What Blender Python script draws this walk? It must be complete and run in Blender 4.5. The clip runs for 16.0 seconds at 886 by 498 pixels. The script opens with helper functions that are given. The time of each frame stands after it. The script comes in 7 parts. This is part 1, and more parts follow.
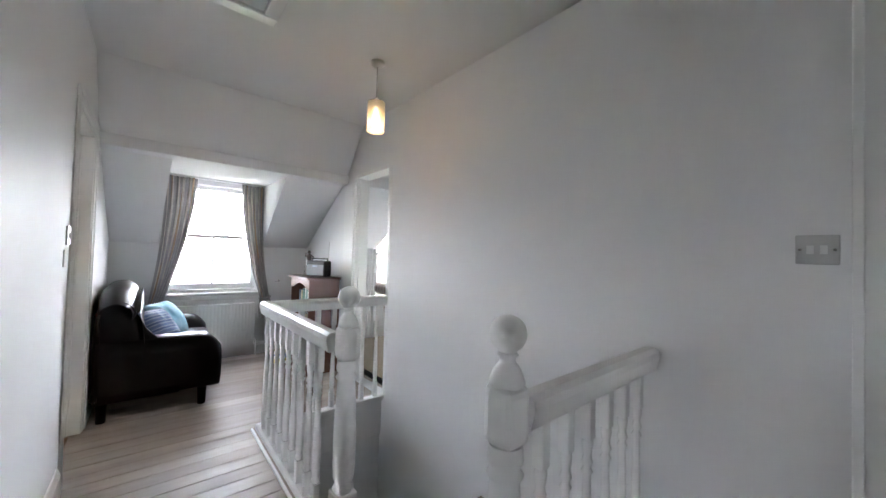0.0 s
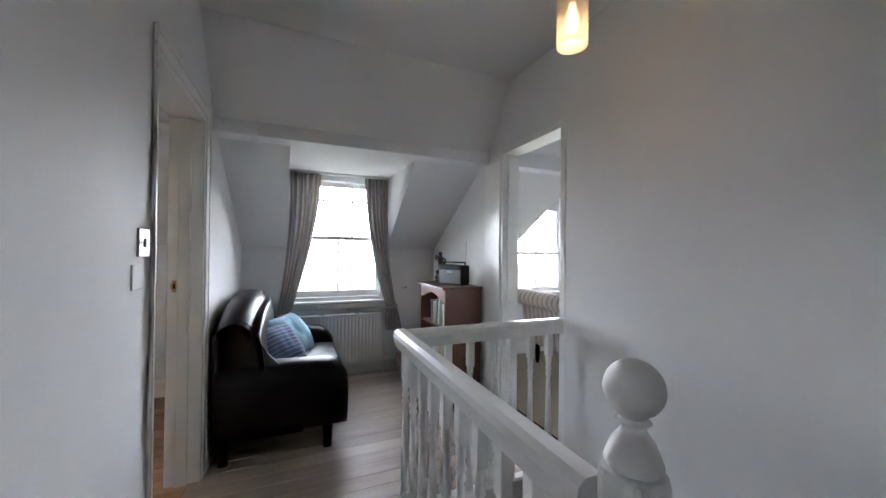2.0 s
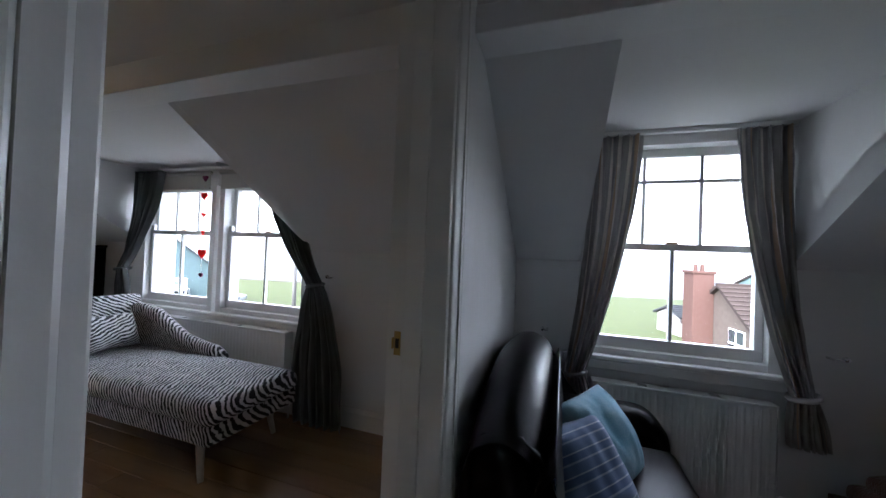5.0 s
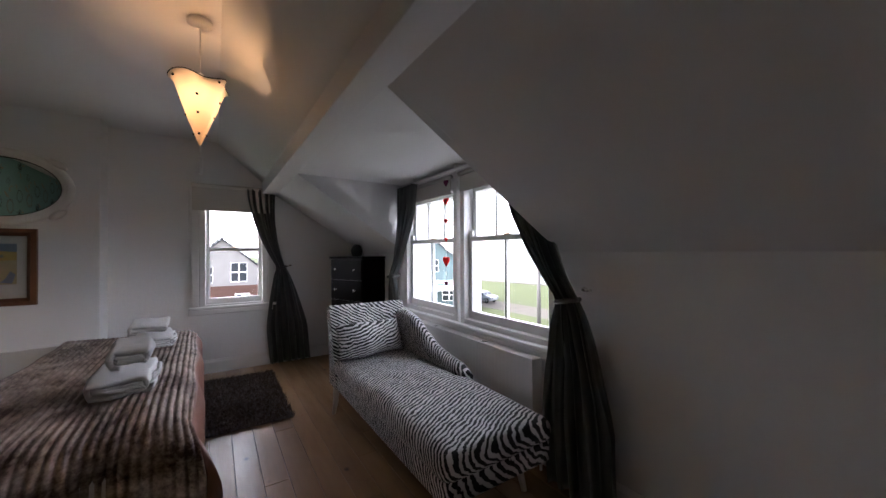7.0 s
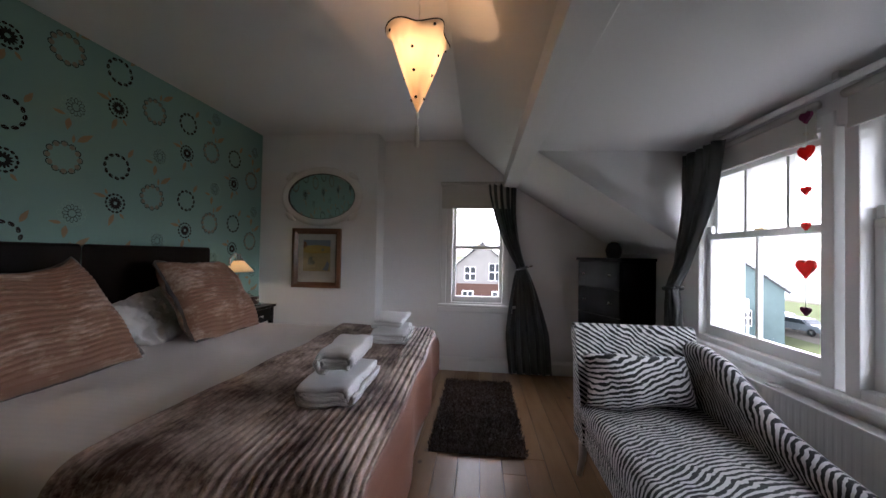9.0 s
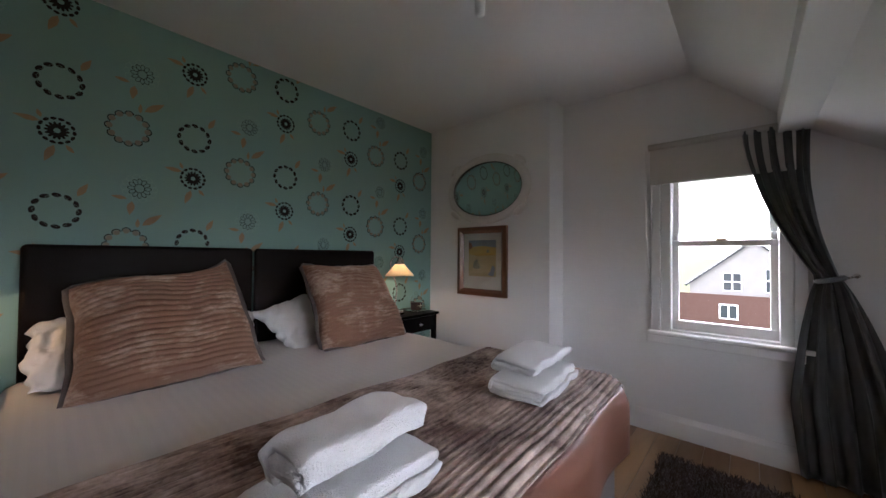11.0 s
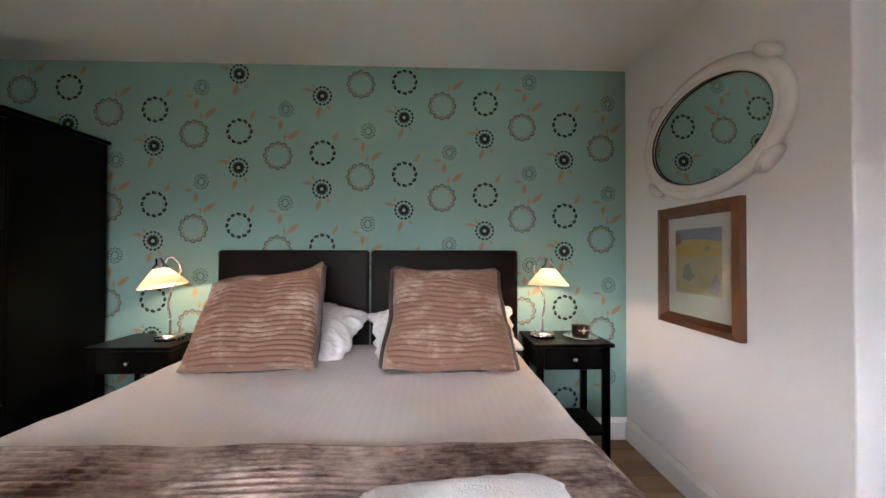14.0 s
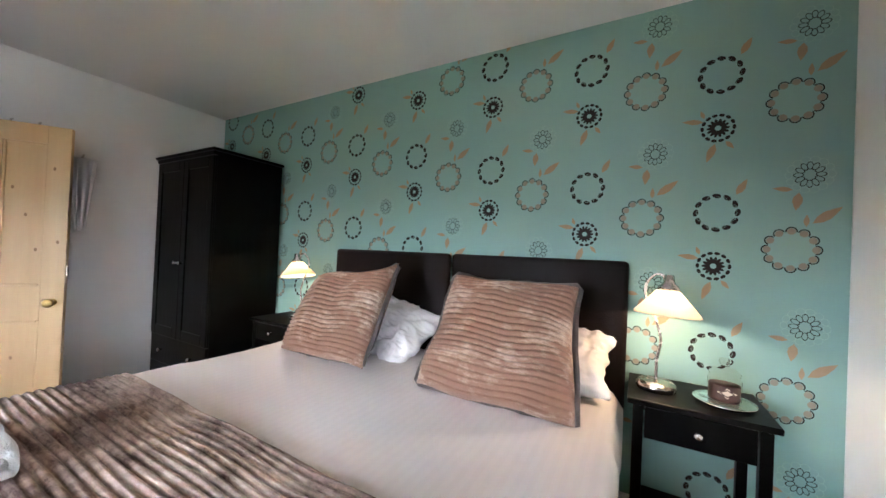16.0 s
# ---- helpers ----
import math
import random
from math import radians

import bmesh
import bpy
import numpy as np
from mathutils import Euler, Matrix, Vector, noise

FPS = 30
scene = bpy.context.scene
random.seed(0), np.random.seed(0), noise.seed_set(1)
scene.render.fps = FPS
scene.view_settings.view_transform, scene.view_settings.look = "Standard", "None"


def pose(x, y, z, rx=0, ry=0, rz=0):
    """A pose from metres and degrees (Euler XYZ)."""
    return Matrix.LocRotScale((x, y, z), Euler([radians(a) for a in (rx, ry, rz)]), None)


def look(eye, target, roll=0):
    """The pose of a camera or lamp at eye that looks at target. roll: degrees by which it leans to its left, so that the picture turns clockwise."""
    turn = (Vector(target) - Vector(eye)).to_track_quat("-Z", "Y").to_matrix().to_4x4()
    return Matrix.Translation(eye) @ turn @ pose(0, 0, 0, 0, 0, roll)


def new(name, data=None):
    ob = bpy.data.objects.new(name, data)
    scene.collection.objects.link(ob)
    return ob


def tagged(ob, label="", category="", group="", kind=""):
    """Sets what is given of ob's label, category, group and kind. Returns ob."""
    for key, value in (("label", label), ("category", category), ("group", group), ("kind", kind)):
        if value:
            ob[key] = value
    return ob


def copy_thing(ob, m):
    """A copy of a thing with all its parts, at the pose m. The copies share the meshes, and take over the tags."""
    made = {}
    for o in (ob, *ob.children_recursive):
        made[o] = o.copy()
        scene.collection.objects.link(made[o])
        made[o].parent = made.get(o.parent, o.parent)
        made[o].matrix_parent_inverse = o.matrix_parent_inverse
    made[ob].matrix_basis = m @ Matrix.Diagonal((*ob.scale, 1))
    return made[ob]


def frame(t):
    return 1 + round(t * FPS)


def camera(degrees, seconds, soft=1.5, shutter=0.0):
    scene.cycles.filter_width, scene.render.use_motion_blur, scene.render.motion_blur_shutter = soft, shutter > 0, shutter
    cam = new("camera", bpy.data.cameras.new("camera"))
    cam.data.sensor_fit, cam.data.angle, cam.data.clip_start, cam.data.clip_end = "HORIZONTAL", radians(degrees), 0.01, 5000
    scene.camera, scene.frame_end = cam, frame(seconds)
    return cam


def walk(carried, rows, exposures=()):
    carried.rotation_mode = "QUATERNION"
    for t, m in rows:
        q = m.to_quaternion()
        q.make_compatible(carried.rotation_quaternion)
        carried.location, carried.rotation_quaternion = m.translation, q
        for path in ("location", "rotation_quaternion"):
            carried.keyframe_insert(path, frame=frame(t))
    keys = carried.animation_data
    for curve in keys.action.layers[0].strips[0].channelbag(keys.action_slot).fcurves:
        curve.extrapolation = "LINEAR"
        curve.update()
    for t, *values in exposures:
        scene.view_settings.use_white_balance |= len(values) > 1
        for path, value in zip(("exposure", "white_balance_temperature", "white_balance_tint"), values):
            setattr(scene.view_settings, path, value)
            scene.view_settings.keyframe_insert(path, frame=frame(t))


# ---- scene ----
cam = camera(103.5, 16.0)
METRES, EYE, TILT, LEAN, TURN = 6.8, 1.19, 0.0, 0.0, -39.9
ROWS = [
    (0.0, 0.0, 0.0, 0.0, -0.04, 1.33, -1.61),
    (0.5, -0.0107, 0.0313, 0.0016, 3.35, 1.77, -1.26),
    (1.0, -0.0298, 0.0634, 0.0038, 8.04, 1.78, -1.07),
    (1.5, -0.0504, 0.0934, 0.0035, 12.59, 1.37, -1.01),
    (2.0, -0.0764, 0.1271, 0.005, 17.27, 0.42, -0.62),
    (2.5, -0.1034, 0.1567, 0.0062, 21.81, 0.02, -0.35),
    (3.0, -0.1297, 0.1852, 0.0046, 27.42, 0.6, -0.05),
    (5.5, -0.2556, 0.2755, 0.0111, 68.12, 1.0, -2.24),
    (6.0, -0.2826, 0.2821, 0.0093, 77.87, 0.65, -1.31),
    (6.5, -0.3087, 0.2832, 0.01, 86.9, 0.37, -0.29),
    (7.0, -0.3363, 0.2794, 0.0094, 96.79, 0.52, 0.31),
    (7.5, -0.3621, 0.2715, 0.0078, 106.26, 0.74, 0.13),
    (8.0, -0.3843, 0.2585, 0.0043, 116.69, 1.15, -0.85),
    (8.5, -0.4095, 0.2456, 0.0045, 126.03, 0.93, -1.31),
    (9.0, -0.4365, 0.2342, 0.0028, 135.85, 0.98, -1.05),
    (9.5, -0.4631, 0.2217, 0.0008, 144.72, 1.0, -0.41),
    (12.0, -0.5965, 0.123, 0.0016, 187.58, 0.94, -1.57),
    (12.5, -0.6156, 0.1034, 0.0014, 195.15, 0.79, -1.89),
    (13.0, -0.6389, 0.0801, 0.0034, 203.07, 0.62, -1.3),
    (13.5, -0.6585, 0.057, 0.0031, 210.12, 0.65, -0.63),
    (14.0, -0.6766, 0.0306, 0.0042, 217.87, 0.64, -0.1),
    (14.5, -0.6915, 0.0061, 0.0062, 225.11, 0.91, -0.13),
    (15.0, -0.7034, -0.019, 0.0085, 233.03, 1.13, -0.85),
    (15.5, -0.7075, -0.0439, 0.0079, 240.64, 0.68, -1.77),
    (16.0, -0.7081, -0.0671, 0.0072, 249.0, 0.59, -2.48),
]
EXPOSURES = [(0.0, 6.38, 6180, 14), (1.0, 6.1, 6150, 14), (2.0, 5.65, 6060, 14), (3.0, 5.05, 5980, 14), (5.5, 3.87, 5650, 13), (7.0, 3.85, 6080, 19), (8.0, 3.83, 6110, 18), (9.5, 3.87, 6110, 18), (12.0, 4.58, 6130, 18), (12.5, 4.82, 6130, 18), (14.5, 5.75, 6330, 19), (16.0, 6.05, 5880, 14)]
walk(cam, [(t, pose(0, 0, EYE, TILT, LEAN, TURN) @ pose(METRES * x, METRES * y, METRES * z, 90 + pitch, roll, yaw)) for t, x, y, z, yaw, pitch, roll in ROWS], EXPOSURES)

# ---- light ----
world = bpy.data.worlds.new("world")
scene.world = world
world.use_nodes = True
wn, wl = world.node_tree.nodes, world.node_tree.links
sky = wn.new("ShaderNodeTexSky")
sky.sky_type, sky.sun_disc = "NISHITA", False
sky.sun_elevation, sky.sun_rotation = radians(42), radians(200)
sky.air_density, sky.dust_density, sky.ozone_density = 1.0, 2.5, 1.0
grey = wn.new("ShaderNodeHueSaturation")
grey.inputs["Saturation"].default_value = 0.20
wl.new(sky.outputs[0], grey.inputs["Color"])
wl.new(grey.outputs[0], wn["Background"].inputs["Color"])
wn["Background"].inputs["Strength"].default_value = 0.15

sun = new("sun", bpy.data.lights.new("sun", "SUN"))
sun.data.energy, sun.data.angle, sun.data.color = 0.5, radians(25), (1.0, 0.97, 0.93)
sun.matrix_world = look((0, 0, 40), (12, 34, 0))


def bulb(name, x, y, z, watts, size=0.03, colour=(1.0, 0.66, 0.37)):
    lamp = new(name, bpy.data.lights.new(name, "POINT"))
    lamp.data.energy, lamp.data.shadow_soft_size, lamp.data.color = watts, size, colour
    lamp.matrix_world = pose(x, y, z)
    return lamp


bulb("landing_bulb", 1.075, 1.993, 2.010, 0.015, 0.016)
bulb("bedroom_bulb", -2.676, 2.86, 2.045, 0.16, 0.010, (1.0, 0.60, 0.30))
bulb("bedside_bulb_west", -4.105, 1.045, 1.055, 0.085, 0.015)
bulb("bedside_bulb_east", -1.855, 1.045, 1.055, 0.085, 0.015)

# ---- materials ----
def mat(name, colour, rough=0.5, metal=0.0, spec=0.5, vary=0.0, scale=8.0, bump=0.0, bump_scale=60.0, coat=0.0, rvary=0.0, stretch=(1, 1, 1), second=None, sheen=0.0, space="Object", each=0.0):
    """A principled material with colour variation at two scales and fine relief."""
    m = bpy.data.materials.new(name)
    m.use_nodes = True
    n, l = m.node_tree.nodes, m.node_tree.links
    b = n["Principled BSDF"]
    b.inputs["Roughness"].default_value, b.inputs["Metallic"].default_value = rough, metal
    b.inputs["Specular IOR Level"].default_value = spec
    b.inputs["Coat Weight"].default_value, b.inputs["Coat Roughness"].default_value = coat, 0.12
    if sheen:
        b.inputs["Sheen Weight"].default_value, b.inputs["Sheen Roughness"].default_value = sheen, 0.4
    b.inputs["Base Color"].default_value = (*colour, 1)
    co = n.new("ShaderNodeTexCoord")
    mp = n.new("ShaderNodeMapping")
    mp.inputs["Scale"].default_value = stretch
    l.new(co.outputs[space], mp.inputs["Vector"])
    big, fine = n.new("ShaderNodeTexNoise"), n.new("ShaderNodeTexNoise")
    big.inputs["Scale"].default_value, big.inputs["Detail"].default_value = scale, 5
    fine.inputs["Scale"].default_value, fine.inputs["Detail"].default_value = bump_scale, 6
    l.new(mp.outputs[0], big.inputs["Vector"]), l.new(mp.outputs[0], fine.inputs["Vector"])
    if vary:
        mix = n.new("ShaderNodeMix")
        mix.data_type = "RGBA"
        two = second or tuple(c * 0.45 for c in colour)
        mix.inputs["A"].default_value, mix.inputs["B"].default_value = (*colour, 1), (*two, 1)
        add = n.new("ShaderNodeMath")
        add.operation = "MULTIPLY_ADD"
        add.inputs[1].default_value, add.inputs[2].default_value = 0.35, 0.0
        l.new(fine.outputs["Fac"], add.inputs[0])
        add2 = n.new("ShaderNodeMath")
        add2.operation = "MULTIPLY_ADD"
        add2.inputs[1].default_value = 0.65
        l.new(big.outputs["Fac"], add2.inputs[0]), l.new(add.outputs[0], add2.inputs[2])
        ramp = n.new("ShaderNodeMapRange")
        ramp.inputs["From Min"].default_value, ramp.inputs["From Max"].default_value = 0.28, 0.74
        ramp.inputs["To Max"].default_value = vary
        l.new(add2.outputs[0], ramp.inputs["Value"])
        l.new(ramp.outputs[0], mix.inputs["Factor"])
        out = mix.outputs["Result"]
        if each:
            info, hsv, val = n.new("ShaderNodeObjectInfo"), n.new("ShaderNodeHueSaturation"), n.new("ShaderNodeMapRange")
            val.inputs["To Min"].default_value, val.inputs["To Max"].default_value = 1 - each, 1 + each
            l.new(info.outputs["Random"], val.inputs["Value"]), l.new(val.outputs[0], hsv.inputs["Value"])
            l.new(out, hsv.inputs["Color"])
            out = hsv.outputs["Color"]
        l.new(out, b.inputs["Base Color"])
    if rvary:
        rr = n.new("ShaderNodeMapRange")
        rr.inputs["From Min"].default_value, rr.inputs["From Max"].default_value = 0.3, 0.7
        rr.inputs["To Min"].default_value, rr.inputs["To Max"].default_value = max(0.02, rough - rvary), rough + rvary
        l.new(big.outputs["Fac"], rr.inputs["Value"]), l.new(rr.outputs[0], b.inputs["Roughness"])
    if bump:
        bp = n.new("ShaderNodeBump")
        bp.inputs["Strength"].default_value, bp.inputs["Distance"].default_value = bump, 0.01
        l.new(fine.outputs["Fac"], bp.inputs["Height"]), l.new(bp.outputs[0], b.inputs["Normal"])
    return m


def glass(name, colour=(1, 1, 1), rough=0.0):
    m = bpy.data.materials.new(name)
    m.use_nodes = True
    b = m.node_tree.nodes["Principled BSDF"]
    b.inputs["Base Color"].default_value = (*colour, 1)
    b.inputs["Transmission Weight"].default_value, b.inputs["Roughness"].default_value, b.inputs["IOR"].default_value = 1.0, rough, 1.02
    return m


def glow(name, colour, strength):
    m = bpy.data.materials.new(name)
    m.use_nodes = True
    b = m.node_tree.nodes["Principled BSDF"]
    b.inputs["Base Color"].default_value = (*colour, 1)
    b.inputs["Emission Color"].default_value, b.inputs["Emission Strength"].default_value = (*colour, 1), strength
    return m


def shade_mat(name, colour, bright):
    """Lamp cloth or opal glass that lets the bulb's light through."""
    m = bpy.data.materials.new(name)
    m.use_nodes = True
    n, l = m.node_tree.nodes, m.node_tree.links
    b, tr, mix, out = n["Principled BSDF"], n.new("ShaderNodeBsdfTranslucent"), n.new("ShaderNodeMixShader"), n["Material Output"]
    b.inputs["Base Color"].default_value, b.inputs["Roughness"].default_value = (*colour, 1), 0.35
    tr.inputs["Color"].default_value = (*colour, 1)
    no, rp = n.new("ShaderNodeTexNoise"), n.new("ShaderNodeMapRange")
    no.inputs["Scale"].default_value = 14
    rp.inputs["To Min"].default_value, rp.inputs["To Max"].default_value = bright - 0.1, bright + 0.1
    l.new(no.outputs["Fac"], rp.inputs["Value"]), l.new(rp.outputs[0], mix.inputs[0])
    l.new(b.outputs[0], mix.inputs[1]), l.new(tr.outputs[0], mix.inputs[2]), l.new(mix.outputs[0], out.inputs["Surface"])
    return m


PAINT = mat("wall_paint", (0.79, 0.79, 0.785), 0.55, vary=0.10, scale=1.3, bump=0.12, bump_scale=45, second=(0.68, 0.68, 0.675), rvary=0.1)
SATIN = mat("landing_paint", (0.78, 0.78, 0.78), 0.60, spec=0.35, vary=0.16, scale=2.0, bump=0.36, bump_scale=10, stretch=(1, 1, 0.45), second=(0.68, 0.68, 0.68), rvary=0.12)
CEILING = mat("ceiling_paint", (0.78, 0.78, 0.775), 0.8, vary=0.08, scale=1.1, bump=0.08, bump_scale=60, second=(0.66, 0.655, 0.64))
GLOSS = mat("gloss_paint", (0.82, 0.82, 0.81), 0.30, vary=0.06, scale=5, bump=0.06, bump_scale=30, second=(0.70, 0.69, 0.66), coat=0.12)
PANE = glass("window_glass")
DARKWOOD = mat("dark_wood", (0.0016, 0.0014, 0.0012), 0.34, spec=0.09, vary=0.6, scale=6, bump=0.06, bump_scale=40, stretch=(1, 1, 0.15), second=(0.003, 0.0026, 0.0022))
FLOORBOARD = mat("pine_floor", (0.31, 0.178, 0.080), 0.38, vary=0.7, scale=9, bump=0.10, bump_scale=28, stretch=(0.18, 1, 1), second=(0.17, 0.085, 0.036), rvary=0.10, coat=0.10, each=0.20)
def knots(m, scale, size):
    """Small dark knots scattered in the boards."""
    n, l = m.node_tree.nodes, m.node_tree.links
    b = n["Principled BSDF"]
    src = b.inputs["Base Color"].links[0].from_socket
    co, mp, vor, rng_, mix = n.new("ShaderNodeTexCoord"), n.new("ShaderNodeMapping"), n.new("ShaderNodeTexVoronoi"), n.new("ShaderNodeMapRange"), n.new("ShaderNodeMix")
    mp.inputs["Scale"].default_value = (0.7, 1, 0)
    vor.inputs["Scale"].default_value = scale
    rng_.inputs["From Min"].default_value, rng_.inputs["From Max"].default_value = size * 0.4, size
    rng_.inputs["To Min"].default_value, rng_.inputs["To Max"].default_value = 0.85, 0.0
    mix.data_type = "RGBA"
    mix.inputs["B"].default_value = (0.045, 0.020, 0.010, 1)
    l.new(co.outputs["Object"], mp.inputs["Vector"]), l.new(mp.outputs[0], vor.inputs["Vector"]), l.new(vor.outputs["Distance"], rng_.inputs["Value"])
    l.new(rng_.outputs[0], mix.inputs["Factor"]), l.new(src, mix.inputs["A"]), l.new(mix.outputs["Result"], b.inputs["Base Color"])


knots(FLOORBOARD, 4.0, 0.075)
LANDINGBOARD = mat("worn_board", (0.42, 0.36, 0.30), 0.45, vary=0.8, scale=6, bump=0.2, bump_scale=30, stretch=(0.15, 1, 1), second=(0.24, 0.20, 0.17), rvary=0.15, each=0.12)
LEATHER = mat("black_leather", (0.0012, 0.0012, 0.0014), 0.40, spec=0.24, vary=0.3, scale=8, bump=0.05, bump_scale=120, second=(0.0025, 0.0025, 0.0025), rvary=0.02)
STEEL = mat("brushed_steel", (0.55, 0.53, 0.50), 0.25, metal=1.0, rvary=0.06, scale=30)
BRASS = mat("aged_brass", (0.55, 0.38, 0.14), 0.3, metal=1.0, vary=0.3, scale=30)
CURTAIN = mat("grey_taffeta", (0.112, 0.120, 0.121), 0.40, vary=0.5, scale=10, bump=0.15, bump_scale=160, second=(0.062, 0.066, 0.068), sheen=0.3)
LINEN = mat("white_linen", (0.66, 0.62, 0.60), 0.85, vary=0.10, scale=3, bump=0.10, bump_scale=220, second=(0.58, 0.54, 0.52), sheen=0.2)
def woven_stripes(m, period, depth):
    """Faint satin stripes woven along y."""
    n, l = m.node_tree.nodes, m.node_tree.links
    b = n["Principled BSDF"]
    src = b.inputs["Base Color"].links[0].from_socket
    co, sep, mul, sn, rng_, mix = n.new("ShaderNodeTexCoord"), n.new("ShaderNodeSeparateXYZ"), n.new("ShaderNodeMath"), n.new("ShaderNodeMath"), n.new("ShaderNodeMapRange"), n.new("ShaderNodeMix")
    mul.operation, sn.operation = "MULTIPLY", "SINE"
    mul.inputs[1].default_value = 2 * math.pi / period
    rng_.inputs["From Min"].default_value, rng_.inputs["From Max"].default_value, rng_.inputs["To Max"].default_value = -0.25, 0.25, depth
    mix.data_type, mix.blend_type = "RGBA", "MULTIPLY"
    mix.inputs["B"].default_value = (0.72, 0.72, 0.73, 1)
    l.new(co.outputs["Object"], sep.inputs[0]), l.new(sep.outputs["X"], mul.inputs[0]), l.new(mul.outputs[0], sn.inputs[0]), l.new(sn.outputs[0], rng_.inputs["Value"])
    l.new(rng_.outputs[0], mix.inputs["Factor"]), l.new(src, mix.inputs["A"]), l.new(mix.outputs["Result"], b.inputs["Base Color"])


woven_stripes(LINEN, 0.034, 0.09)
TOWEL = mat("white_towel", (0.72, 0.72, 0.73), 0.95, vary=0.22, scale=14, bump=0.8, bump_scale=260, second=(0.66, 0.66, 0.66), sheen=0.4)


# ---- mesh helpers ----
def part(name, bm, material, parent=None, label="", smooth=False):
    """Links a bmesh as one mesh object, under a thing or a part if one is given."""
    me = bpy.data.meshes.new(name)
    bm.normal_update()
    bm.to_mesh(me)
    bm.free()
    me.materials.append(material)
    if smooth:
        for p in me.polygons:
            p.use_smooth = True
    ob = new(name, me)
    if parent:
        ob.parent = parent
    if label:
        ob["label"] = label
    return ob


def thing(name, label, category, m=None, group="", kind=""):
    ob = new(name)
    ob.empty_display_size = 0.1
    if m is not None:
        ob.matrix_world = m
    return tagged(ob, label, category, group, kind)


def box(x0, x1, y0, y1, z0, z1, bevel=0.0, bm=None, seg=2):
    own = bmesh.new()
    v = bmesh.ops.create_cube(own, size=1.0)["verts"]
    for p in v:
        p.co = Vector((x0 if p.co.x < 0 else x1, y0 if p.co.y < 0 else y1, z0 if p.co.z < 0 else z1))
    if bevel:
        bmesh.ops.bevel(own, geom=own.edges[:], offset=bevel, segments=seg, affect="EDGES", profile=0.5)
    return join(bm, own)


def join(bm, own, m=None):
    """Adds one bmesh to another."""
    if m is not None:
        own.transform(m)
    if bm is None:
        return own
    me = bpy.data.meshes.new("joined")
    own.to_mesh(me)
    own.free()
    bm.from_mesh(me)
    bpy.data.meshes.remove(me)
    return bm


def prism(points, axis, a, b, bm=None):
    """A solid with the outline of points in the plane across axis, from a to b."""
    own = bmesh.new()

    def place(p, d):
        return {"x": (d, p[0], p[1]), "y": (p[0], d, p[1]), "z": (p[0], p[1], d)}[axis]
    lo = [own.verts.new(place(p, a)) for p in points]
    hi = [own.verts.new(place(p, b)) for p in points]
    own.faces.new(lo), own.faces.new(hi)
    for i in range(len(points)):
        j = (i + 1) % len(points)
        own.faces.new((lo[i], lo[j], hi[j], hi[i]))
    bmesh.ops.recalc_face_normals(own, faces=own.faces[:])
    return join(bm, own)


def lathe(profile, steps=20, bm=None, m=None):
    """A turned solid about z from (radius, height) pairs."""
    own = bmesh.new()
    rings = []
    for r, z in profile:
        if r < 1e-5:
            rings.append([own.verts.new((0, 0, z))])
        else:
            rings.append([own.verts.new((r * math.cos(2 * math.pi * k / steps), r * math.sin(2 * math.pi * k / steps), z)) for k in range(steps)])
    for a, b in zip(rings, rings[1:]):
        for k in range(steps):
            j = (k + 1) % steps
            f = [a[k % len(a)], a[j % len(a)], b[j % len(b)], b[k % len(b)]]
            f = list(dict.fromkeys(f))
            if len(f) > 2:
                own.faces.new(f)
    bmesh.ops.recalc_face_normals(own, faces=own.faces[:])
    return join(bm, own, m)


def tube(path, radius, steps=8, bm=None):
    """A round bar along a line of points; radius a number or one for each point."""
    own = bmesh.new()
    pts = [Vector(p) for p in path]
    rings = []
    side = None
    for i, p in enumerate(pts):
        d = (pts[min(i + 1, len(pts) - 1)] - pts[max(i - 1, 0)]).normalized()
        if side is None:
            side = d.orthogonal().normalized()
        side = (side - d * side.dot(d)).normalized()
        up = d.cross(side)
        r = radius[i] if isinstance(radius, (list, tuple)) else radius
        rings.append([own.verts.new(p + r * (math.cos(2 * math.pi * k / steps) * side + math.sin(2 * math.pi * k / steps) * up)) for k in range(steps)])
    for a, b in zip(rings, rings[1:]):
        for k in range(steps):
            own.faces.new((a[k], a[(k + 1) % steps], b[(k + 1) % steps], b[k]))
    own.faces.new(rings[0]), own.faces.new(rings[-1])
    bmesh.ops.recalc_face_normals(own, faces=own.faces[:])
    return join(bm, own)


def sheet(f, nu, nv, thick=0.0, bm=None):
    """A surface f(u, v) over 0..1 x 0..1, with a thickness along its normals."""
    own = bmesh.new()
    g = [[own.verts.new(f(i / nu, j / nv)) for j in range(nv + 1)] for i in range(nu + 1)]
    for i in range(nu):
        for j in range(nv):
            own.faces.new((g[i][j], g[i + 1][j], g[i + 1][j + 1], g[i][j + 1]))
    if thick:
        thicken(own, thick)
    return join(bm, own)


def thicken(own, thick):
    """Gives an open sheet a back face and edges, an even step along the vertex normals."""
    own.normal_update()
    front, edges = own.faces[:], [e for e in own.edges if len(e.link_faces) == 1]
    twin = {v: own.verts.new(v.co - v.normal * thick) for v in own.verts[:]}
    for f in front:
        own.faces.new([twin[v] for v in reversed(f.verts)])
    for e in edges:
        a, b = e.verts
        own.faces.new((a, b, twin[b], twin[a]))
    bmesh.ops.recalc_face_normals(own, faces=own.faces[:])


